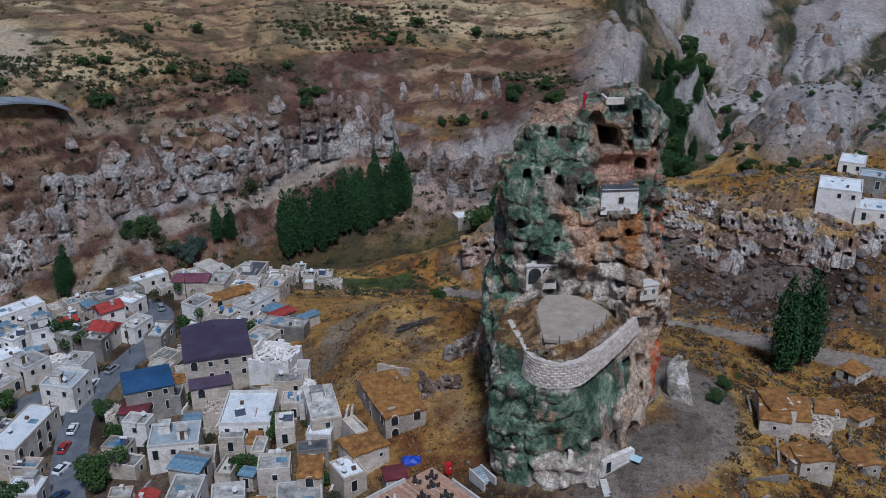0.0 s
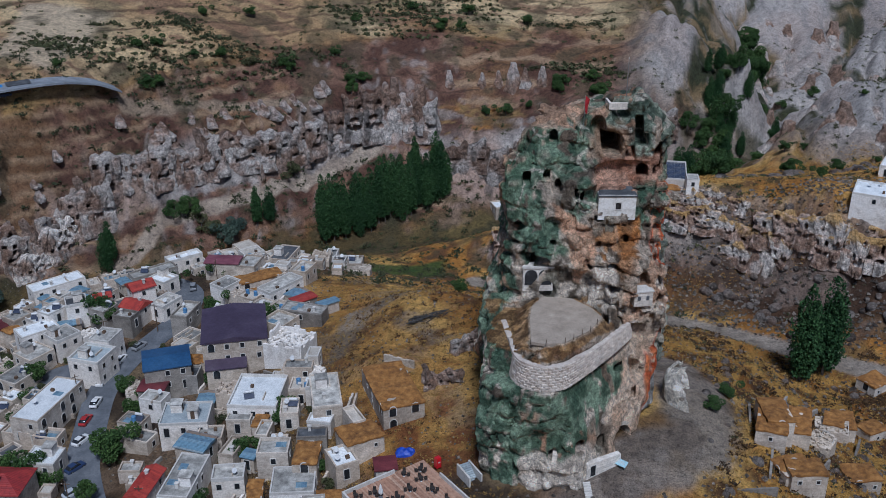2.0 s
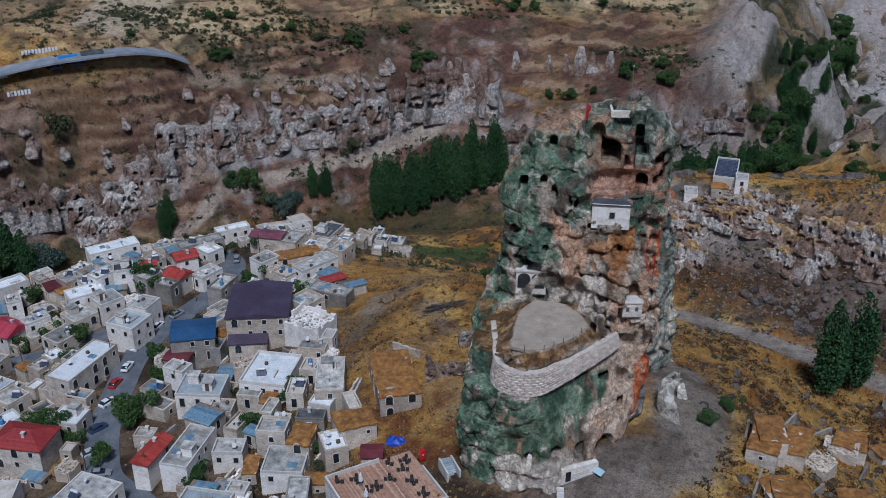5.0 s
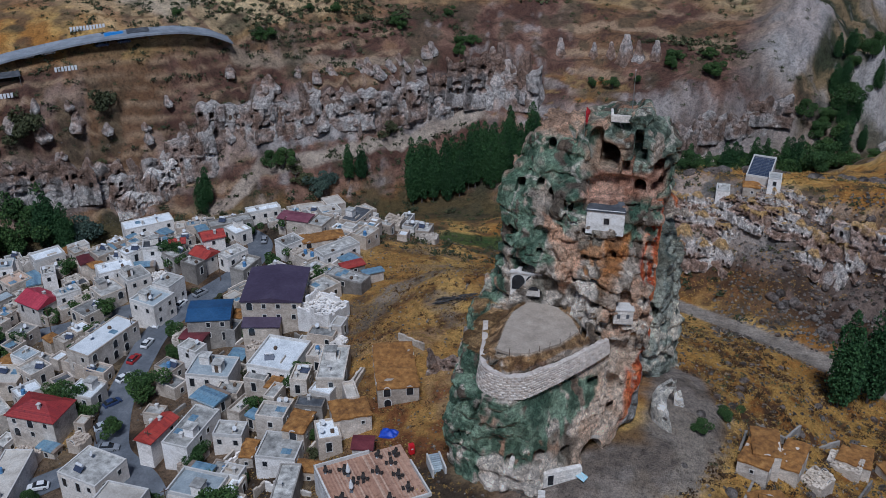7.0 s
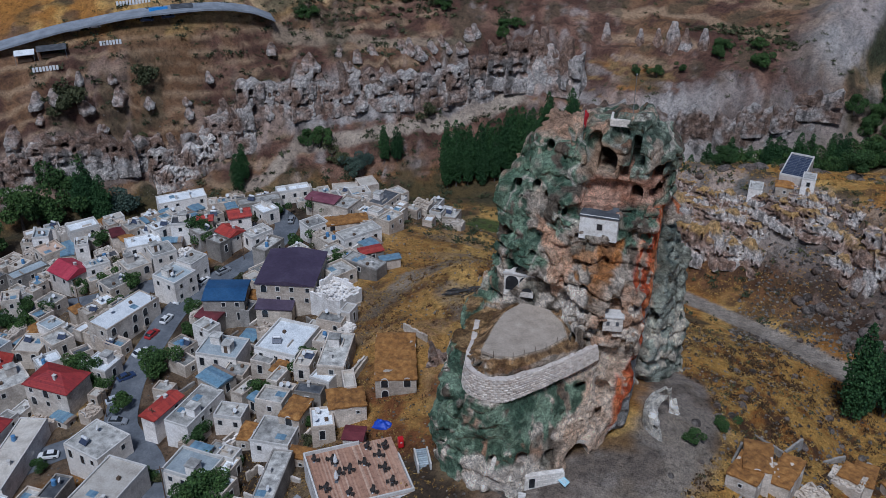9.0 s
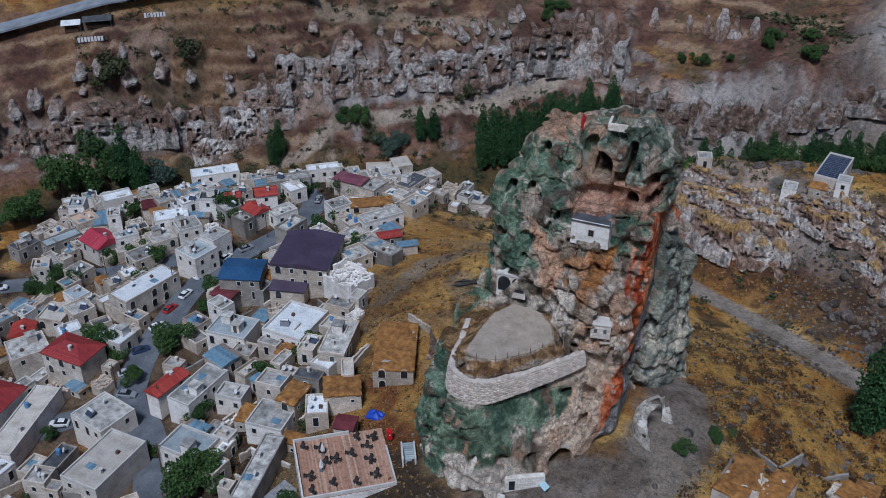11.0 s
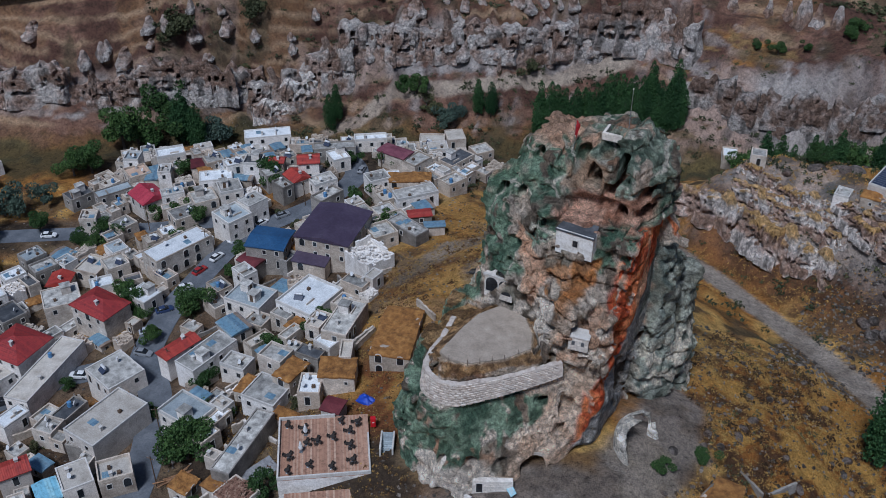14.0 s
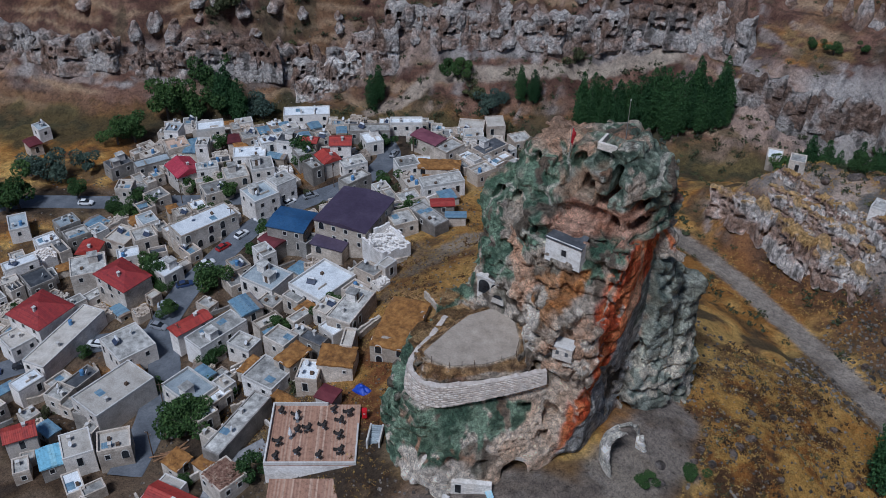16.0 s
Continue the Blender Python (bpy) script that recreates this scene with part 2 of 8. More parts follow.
# ---- the ground: one sheet to the horizon ----
def spaced(a, b, fine, far):
    core = list(np.arange(a, b, fine))
    out, s, v = [], fine, b
    while v < far:
        out.append(v)
        s *= 1.12
        v += s
    low, s, v = [], fine, a
    while v > -far:
        s *= 1.12
        v -= s
        low.append(v)
    return np.array(low[::-1] + core + out + [far])


PALE, PINK, BROWN = (0.47, 0.43, 0.40), (0.42, 0.31, 0.255), (0.095, 0.050, 0.033)
OCHRE, STRAW, SCRUB, DUST = (0.40, 0.185, 0.042), (0.68, 0.43, 0.13), (0.05, 0.055, 0.03), (0.34, 0.29, 0.24)


def relief(x, y, xs, ys):
    """Height of the ground with gullies, ledges and roughness, and masks: wild, steep."""
    h = land(x, y)
    gy, gx = np.gradient(h, ys, xs)
    base = h
    steep = np.hypot(gx, gy)
    zero = 0 * x
    built = np.minimum(np.minimum(near_line(x, y, MAIN_ROAD)[0], near_line(x, y, LOWER_ROAD)[0]), np.minimum(near_line(x, y, VALLEY_ROAD)[0], near_line(x, y, ROAD_SHELF)[0] + 3))
    town = np.maximum(step(34, 18, near_line(x, y, TOWN)[0]), step(26, 12, near_line(x, y, TOWN_WEST)[0]))
    town = np.maximum(town, step(14, 6, built))
    yard = step(16, 8, near_line(x, y, CASTLE_YARD)[0])
    ravine = step(8, 5, near_line(x, y, RAVINE)[0])
    wild = (1 - town) * (1 - yard) * (1 - ravine)
    rough = wild * np.clip(0.25 + 1.4 * steep, 0.2, 1.6)
    wx, wy = x + 5 * vnoise(x, y, zero, 21, 31), y + 5 * vnoise(x, y, zero + 9, 21, 32)
    ribs = 1 - np.abs(vnoise(wx * 1.0 + wy * 0.35, wy * 0.3, zero, 5.5, 3)) * 2
    ribs2 = 1 - np.abs(vnoise(wx + 0.3 * wy, wy * 0.4, zero, 3.6, 5)) * 2
    far_wild = wild * step(95, 125, y + 0.15 * np.abs(x)) + wild * step(70, 100, y) * (x > 10)
    far_wild = np.clip(far_wild, 0, 1)
    h = h + rough * (1.5 * fbm(x, y, zero, 16, 4, 11) + 0.5 * fbm(x, y, zero, 3.2, 3, 17))
    h = h + np.clip(steep - 0.25, 0, 1.2) * far_wild * (1.3 * ribs + 1.1 * ribs2)
    ledge = (h + 2 * vnoise(x, y, zero, 30, 41)) % 4.0
    h = h + wild * step(0.3, 0.7, steep) * 0.22 * (step(0.0, 1.2, ledge) * 4 - ledge)
    # badlands on the far east side
    east = np.maximum(step(92, 118, x) * step(140, 168, y), step(42, 66, x - 0.15 * (y - 200)) * step(190, 206, y))
    h = h + east * (9.0 * (1.5 * np.sqrt(np.abs(vnoise(wx * 0.9 - 0.35 * wy, wy * 0.6, zero, 26, 51))) - 0.6) + 4.2 * (1.5 * np.sqrt(np.abs(vnoise(wx - 0.3 * wy, wy * 0.45, zero, 8, 52))) - 0.6))
    return h, wild, steep, ribs, east, town, far_wild, base


def signed_north(x, y):
    """How far a place lies beyond the gorge, to the north."""
    d, _, _ = near_line(x, y, GORGE)
    gx = np.array([p[0] for p in GORGE])
    gy = np.array([p[1] for p in GORGE])
    return np.where(y > np.interp(x, gx, gy), d, -d)


def ground_sheet():
    xs, ys = spaced(-215, 185, 0.95, 4500), spaced(-60, 300, 0.95, 4500)
    x, y = np.meshgrid(xs, ys)
    h, wild, steep, ribs, east, town, far_wild, base = relief(x, y, xs, ys)
    gy, gx = np.gradient(h, ys, xs)
    slope = np.hypot(gx, gy)
    zero = 0 * x
    n1, n2 = fbm(x, y, zero, 28, 4, 61), fbm(x, y, zero, 6, 4, 66)
    n5 = fbm(x, y, zero, 2.7, 2, 69)
    # dry grass and earth
    tone = mix(OCHRE, STRAW, step(-0.4, 0.7, n1 + 0.4 * n2 + 0.4 * n5))
    tone = mix(tone, BROWN, 0.8 * step(0.0, 0.5, n2 + 0.35 * n1))
    # the brown eroded valley side, with pale spurs between the gullies
    north = step(2, 14, signed_north(x, y))
    brown = north * step(14, 6, base + 2 * n1)
    soil = mix((0.115, 0.06, 0.043), (0.25, 0.142, 0.10), step(-0.4, 0.6, n2))
    soil = mix(soil, (0.26, 0.15, 0.065), 0.5 * step(0.3, 0.7, n1 + 0.4 * n2))
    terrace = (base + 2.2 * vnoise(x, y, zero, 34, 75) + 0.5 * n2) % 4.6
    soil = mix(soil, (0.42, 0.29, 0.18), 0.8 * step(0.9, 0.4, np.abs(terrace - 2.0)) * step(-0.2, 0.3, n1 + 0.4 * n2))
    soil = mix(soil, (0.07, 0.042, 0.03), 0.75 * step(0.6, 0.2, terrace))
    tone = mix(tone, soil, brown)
    # plateau: fields in strips, hedges and paths
    plat = step(7, 12, base + 1.5 * n1) * step(110, 140, y) * (1 - east)
    strip = vnoise(x * 0.45 + y * 0.9, y * 0.25 - x * 0.12, zero, 12, 71)
    strip2 = vnoise(x * 0.3 + y * 1.1, y * 0.2 - x * 0.2, zero, 4.5, 73)
    field = mix((0.45, 0.30, 0.155), (0.62, 0.47, 0.27), step(-0.3, 0.4, strip))
    field = mix(field, (0.27, 0.16, 0.10), 0.85 * step(0.1, 0.35, strip2 + 0.3 * n2))
    field = mix(field, (0.19, 0.17, 0.10), 0.6 * step(0.15, 0.5, n1 - 0.4 * strip))
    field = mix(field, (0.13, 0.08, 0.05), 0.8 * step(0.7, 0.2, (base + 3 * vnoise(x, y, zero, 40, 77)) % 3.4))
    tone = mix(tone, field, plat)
    bare = step(2.5, -2.5, np.maximum(np.abs(x + 147 + 0.15 * (y - 168)) - 9 - 0.12 * (y - 140), np.abs(y - 168) - 30) + 2.5 * n1)
    tone = mix(tone, (0.58, 0.47, 0.33), 0.9 * bare)
    grey_lane, _, _ = near_line(x, y, [(-115, 146, 0), (-95, 160, 0), (-70, 174, 0), (-58, 180, 0)])
    tone = mix(tone, (0.36, 0.28, 0.20), 0.8 * step(2.6, 1.2, grey_lane + 0.6 * n2))
    shelf = step(2.5, -2.5, np.maximum(np.abs(x + 10) - 22, np.abs(y - 186 - 0.18 * (x + 10)) - 9) + 3 * n2)
    tone = mix(tone, mix((0.34, 0.22, 0.09), OCHRE, step(-0.2, 0.5, n2)), 0.8 * shelf * step(0.55, 0.35, slope))
    # bare tuff where it is steep
    tuff = mix(PALE, PINK, step(-0.3, 0.5, n1 + 0.3 * n2))
    tuff = mix(tuff, (0.11, 0.10, 0.095), 0.7 * step(0.1, 0.5, vnoise(x * 1.2, y * 0.5, h * 0.1, 3.0, 81) + 0.35 * n2))
    spur = 0.6 * step(0.62, 0.9, ribs + 0.3 * n2) * step(0.45, 0.8, slope) * far_wild
    band = 0.85 * step(7, 3, near_line(x, y, CLIFF_FOOT)[0]) * step(0.8, 1.3, slope)
    crag = step(14, 4, np.abs(y - np.interp(x, [-14, 4, 34], [172, 174, 182]))) * step(-18, -12, x) * step(0.45, 0.8, slope)
    band = np.maximum(band, crag)
    south = 0.7 * step(1.0, 1.5, slope + 0.3 * n2) * wild * (1 - north)
    rock = np.clip(0.85 * spur + band + south, 0, 1) * (1 - plat) * (1 - 0.4 * step(10, 40, x))
    bx, by = x + 5 * vnoise(x, y, zero, 21, 31), y + 5 * vnoise(x, y, zero + 9, 21, 32)
    ridge = np.abs(vnoise(bx * 0.9 - 0.35 * by, by * 0.6, zero, 26, 51)) - 0.17
    tone = mix(tone, mix(SCRUB, (0.24, 0.17, 0.09), step(-0.2, 0.4, n2)), east)
    rock = np.maximum(rock, 0.95 * east * step(-0.06, 0.06, ridge + 0.08 * n2))
    tuff = mix(tuff, (0.47, 0.44, 0.425), 0.6 * east)
    tone = mix(tone, tuff, rock)
    # scrub in the hollows of the gorge
    g, _, _ = near_line(x, y, GORGE)
    tone = mix(tone, SCRUB, 0.85 * step(14, 4, g + 6 * n2) * (1 - rock))
    scrub = step(0.25, 0.6, vnoise(x, y, zero, 7, 91) + 0.5 * n2) * wild * (1 - rock)
    tone = mix(tone, (0.075, 0.068, 0.04), 0.6 * scrub * (y > 60))
    gp, _, _ = near_line(x, y, GORGE_PATH)
    tone = mix(tone, mix((0.46, 0.38, 0.30), (0.36, 0.29, 0.23), step(-0.3, 0.4, n2)), 0.95 * step(2.6, 1.6, gp + 0.5 * n2))
    # the ravine's north bank: pinkish rock over brown rubble
    bank = step(20, 8, near_line(x, y, RUIN_SLOPE)[0])
    face = mix((0.46, 0.37, 0.31), (0.33, 0.295, 0.27), step(-0.3, 0.3, n1 + 0.5 * n2))
    face = mix(face, (0.13, 0.13, 0.125), 0.8 * step(0.15, 0.5, vnoise(x, y, h * 0.3, 5, 95) + 0.3 * n2))
    low = mix((0.10, 0.052, 0.03), (0.26, 0.12, 0.048), step(-0.3, 0.5, 0.6 * n2 + 0.6 * n5))
    tone = mix(tone, mix(low, face, step(-29, -24, base + 2 * n1) * step(85, 65, x + 6 * n1)), 0.92 * bank * step(-8.5, -11, base + n2))
    talus = step(62, 74, x + 5 * n1) * bank * step(-10, -14, base)
    tone = mix(tone, mix((0.06, 0.038, 0.027), (0.22, 0.175, 0.15), step(0.05, 0.4, n2)), 0.85 * talus)
    # trodden dust in the town, the yard and along the ravine
    dusty = mix((0.15, 0.12, 0.092), (0.045, 0.037, 0.03), step(-0.3, 0.4, n2))
    tone = mix(tone, dusty, 0.85 * town * step(8, 16, near_line(x, y, ROAD_SHELF)[0]) * step(12, 24, near_line(x, y, SADDLE)[0]))
    yard, _, _ = near_line(x, y, CASTLE_YARD)
    tone = mix(tone, mix((0.29, 0.26, 0.23), (0.19, 0.16, 0.135), step(-0.2, 0.5, n2 + 0.5 * n5)), 0.9 * step(8.5, 5.0, yard + 2 * n2) * step(-10, 0, x - 24))
    rv, _, _ = near_line(x, y, RAVINE)
    tone = mix(tone, mix((0.40, 0.345, 0.29), (0.30, 0.255, 0.21), step(-0.3, 0.4, n2)), step(4.4, 3.3, rv + 0.5 * n2))
    spur_grass = step(62, 50, y) * step(150, 120, x) * step(5, 9, near_line(x, y, RAVINE)[0]) * step(8, 12, yard + 2 * n2) * step(44, 48, x)
    tone = mix(tone, mix(mix((0.52, 0.30, 0.075), (0.30, 0.125, 0.027), step(-0.25, 0.25, n2 + 0.5 * n5)), (0.07, 0.04, 0.024), 0.9 * step(0.15, 0.4, 0.6 * n2 + 0.7 * n5)), 0.95 * spur_grass)
    meadow = step(20, 10, near_line(x, y, SADDLE)[0]) * (1 - town * 0.6)
    grass = mix(mix((0.64, 0.41, 0.13), (0.36, 0.16, 0.04), step(-0.2, 0.25, 0.6 * n2 + 0.6 * n5 + 0.3 * n1)), (0.09, 0.055, 0.032), 0.85 * step(0.25, 0.5, 0.6 * n2 + 0.7 * n5))
    tone = mix(tone, grass, 0.92 * meadow)
    tone = mix(tone, (0.36, 0.29, 0.21), 0.7 * meadow * step(0.1, 0.4, vnoise(x, y, zero, 9, 97) + 0.3 * n2))
    rust = step(17, 11, np.hypot(x - 1, y + 2)) * step(-0.3, 0.2, n1 + n2)
    tone = mix(tone, (0.23, 0.085, 0.03), 0.8 * rust)
    track, _, _ = near_line(x, y, [(-25, 27, 0), (-24, 38, 0), (-23, 47, 0), (-15, 55, 0), (-4, 62, 0)])
    tone = mix(tone, mix(DUST, (0.2, 0.16, 0.12), step(-0.3, 0.4, n2)), 0.9 * step(4.5, 2.5, track + 1.5 * n2))
    # the small green plot below the poplars
    plot = np.maximum(np.abs(x + 20) - 11, np.abs(y - 112 - 0.3 * (x + 20)) - 6)
    tone = mix(tone, (0.045, 0.10, 0.028), 0.9 * step(1.5, -1.5, plot + n2))
    ny, nx = x.shape
    idx = np.arange(nx * ny).reshape(ny, nx)
    quads = np.stack([idx[:-1, :-1], idx[:-1, 1:], idx[1:, 1:], idx[1:, :-1]], -1).reshape(-1, 4)
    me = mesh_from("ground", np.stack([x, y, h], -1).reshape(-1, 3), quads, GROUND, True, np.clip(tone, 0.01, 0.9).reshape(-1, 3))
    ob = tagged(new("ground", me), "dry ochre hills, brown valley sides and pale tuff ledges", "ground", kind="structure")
    return xs, ys, h


GX, GY, GH = ground_sheet()


def on_ground(x, y):
    """Height of the ground sheet at a place."""
    i, j = np.clip(np.searchsorted(GX, x) - 1, 0, len(GX) - 2), np.clip(np.searchsorted(GY, y) - 1, 0, len(GY) - 2)
    u, v = (x - GX[i]) / (GX[i + 1] - GX[i]), (y - GY[j]) / (GY[j + 1] - GY[j])
    return (GH[j, i] * (1 - u) + GH[j, i + 1] * u) * (1 - v) + (GH[j + 1, i] * (1 - u) + GH[j + 1, i + 1] * u) * v

# ---- kit of parts ----
def part(name, me, parent, label="", m=None):
    ob = new(name, me)
    ob.parent = parent
    if m is not None:
        ob.matrix_basis = m
    if label:
        ob["label"] = label
    return ob


def thing(name, x, y, z, turn=0.0, label="", category="", group=""):
    ob = new(name)
    ob.empty_display_size = 0.2
    ob.matrix_basis = pose(x, y, z, 0, 0, turn)
    return tagged(ob, label, category, group)


class Shape:
    """Gathers boxes, prisms and sheets into one mesh."""

    def __init__(self):
        self.v, self.f = [], []

    def add(self, verts, faces):
        n = len(self.v)
        self.v += [tuple(p) for p in verts]
        self.f += [tuple(i + n for i in f) for f in faces]
        return self

    def box(self, cx, cy, cz, sx, sy, sz, turn=0.0, taper=1.0):
        c, s = math.cos(radians(turn)), math.sin(radians(turn))
        pts = []
        for k, t in ((-1, 1.0), (1, taper)):
            for a, b in ((-1, -1), (1, -1), (1, 1), (-1, 1)):
                u, v = a * sx * t / 2, b * sy * t / 2
                pts.append((cx + u * c - v * s, cy + u * s + v * c, cz + k * sz / 2))
        return self.add(pts, [(3, 2, 1, 0), (4, 5, 6, 7), (0, 1, 5, 4), (1, 2, 6, 5), (2, 3, 7, 6), (3, 0, 4, 7)])

    def tube(self, a, b, r0, r1, n=8):
        a, b = Vector(a), Vector(b)
        q = (b - a).to_track_quat("Z", "Y")
        pts = [a + q @ Vector((r0 * math.cos(6.2832 * i / n), r0 * math.sin(6.2832 * i / n), 0)) for i in range(n)]
        pts += [b + q @ Vector((r1 * math.cos(6.2832 * i / n), r1 * math.sin(6.2832 * i / n), 0)) for i in range(n)]
        sides = [(i, (i + 1) % n, n + (i + 1) % n, n + i) for i in range(n)]
        return self.add(pts, sides + [tuple(range(n))[::-1], tuple(range(n, 2 * n))])

    def mesh(self, name, mat, smooth=False):
        me = bpy.data.meshes.new(name)
        me.from_pydata(self.v, [], self.f)
        if smooth:
            me.polygons.foreach_set("use_smooth", [True] * len(me.polygons))
        me.materials.append(mat)
        me.update()
        return me


def masonry(name, dark, mid, pale, row=0.32, rough=0.92, joint=0.6, strength=0.5):
    """Coursed stone: blocks with recessed joints, stains and streaks."""
    mat, n, l, bsdf = shader(name)
    pos = n.new("ShaderNodeTexCoord").outputs["Object"]
    sep = n.new("ShaderNodeSeparateXYZ")
    l.new(pos, sep.inputs[0])
    su = n.new("ShaderNodeMath")
    l.new(sep.outputs[0], su.inputs[0])
    l.new(sep.outputs[1], su.inputs[1])
    com = n.new("ShaderNodeCombineXYZ")
    l.new(su.outputs[0], com.inputs[0])
    l.new(sep.outputs[2], com.inputs[1])
    br = n.new("ShaderNodeTexBrick")
    l.new(com.outputs[0], br.inputs["Vector"])
    br.inputs["Scale"].default_value, br.inputs["Brick Width"].default_value, br.inputs["Row Height"].default_value = 1.0, row * 1.9, row
    br.inputs["Mortar Size"].default_value, br.inputs["Mortar Smooth"].default_value = 0.02, 0.3
    br.inputs["Color1"].default_value, br.inputs["Color2"].default_value, br.inputs["Mortar"].default_value = (0.75, 0.75, 0.75, 1), (1.12, 1.12, 1.12, 1), (joint, joint, joint, 1)
    broad = noise_node(n, l, 0.35, 6, 0.65, True)
    fine = noise_node(n, l, 3.0, 4, 0.7, True)
    col = ramp(n, l, broad, [(0.3, dark), (0.5, mid), (0.7, pale)])
    col = blend(n, l, "MULTIPLY", strength, col, br.outputs["Color"])
    col = blend(n, l, "MULTIPLY", 0.7, col, ramp(n, l, fine, [(0.3, (0.6, 0.58, 0.56)), (0.65, (1.12, 1.12, 1.12))]))
    info = n.new("ShaderNodeObjectInfo")
    col = blend(n, l, "MULTIPLY", 1.0, col, ramp(n, l, info.outputs["Random"], [(0.0, (0.62, 0.58, 0.54)), (0.35, (0.98, 0.93, 0.87)), (0.7, (1.0, 0.99, 0.98)), (1.0, (1.12, 1.07, 1.02))]))
    l.new(col, bsdf.inputs["Base Color"])
    bsdf.inputs["Roughness"].default_value = rough
    bump(n, l, bsdf, br.outputs["Fac"], 0.35, -0.05)
    return mat


def banded(name, colours, width, rough=0.5, metal=0.0, wave=0.12):
    """Sheets laid side by side: corrugated tin or roof tiles, with rust and fading."""
    mat, n, l, bsdf = shader(name)
    pos = n.new("ShaderNodeTexCoord").outputs["Object"]
    sep = n.new("ShaderNodeSeparateXYZ")
    l.new(pos, sep.inputs[0])
    cell = n.new("ShaderNodeMath")
    cell.operation = "DIVIDE"
    cell.inputs[1].default_value = width
    l.new(sep.outputs[0], cell.inputs[0])
    fl = n.new("ShaderNodeMath")
    fl.operation = "FLOOR"
    l.new(cell.outputs[0], fl.inputs[0])
    wn_ = n.new("ShaderNodeTexWhiteNoise")
    wn_.noise_dimensions = "1D"
    l.new(fl.outputs[0], wn_.inputs["W"])
    k = len(colours)
    col = ramp(n, l, wn_.outputs["Value"], [((i + 0.5) / k, c) for i, c in enumerate(colours)])
    fine = noise_node(n, l, 1.6, 6, 0.7, True)
    col = blend(n, l, "MULTIPLY", 0.8, col, ramp(n, l, fine, [(0.32, (0.45, 0.42, 0.4)), (0.5, (0.95, 0.95, 0.95)), (0.7, (1.15, 1.15, 1.15))]))
    l.new(col, bsdf.inputs["Base Color"])
    bsdf.inputs["Roughness"].default_value, bsdf.inputs["Metallic"].default_value = rough, metal
    wv = n.new("ShaderNodeTexWave")
    wv.wave_type, wv.bands_direction = "BANDS", "X"
    wv.inputs["Scale"].default_value = 0.5 / wave * 0.314
    l.new(pos, wv.inputs["Vector"])
    bump(n, l, bsdf, wv.outputs["Fac"], 0.6, 0.05)
    return mat


WALLS = {
    "white": masonry("whitewashed_stone", (0.56, 0.52, 0.48), (0.82, 0.79, 0.755), (0.88, 0.865, 0.845), 0.34, strength=0.25),
    "stone": masonry("tuff_masonry", (0.33, 0.28, 0.235), (0.58, 0.52, 0.45), (0.74, 0.68, 0.61), 0.36, strength=0.6),
    "beige": masonry("beige_masonry", (0.34, 0.28, 0.235), (0.56, 0.49, 0.42), (0.68, 0.61, 0.53), 0.34, strength=0.5),
    "grey": masonry("grey_render", (0.17, 0.16, 0.15), (0.30, 0.285, 0.265), (0.42, 0.40, 0.375), 0.22, strength=0.4),
}
CASTLE_WALL = masonry("castle_masonry", (0.52, 0.47, 0.41), (0.72, 0.68, 0.62), (0.84, 0.81, 0.76), 0.45, joint=0.4, strength=0.75)
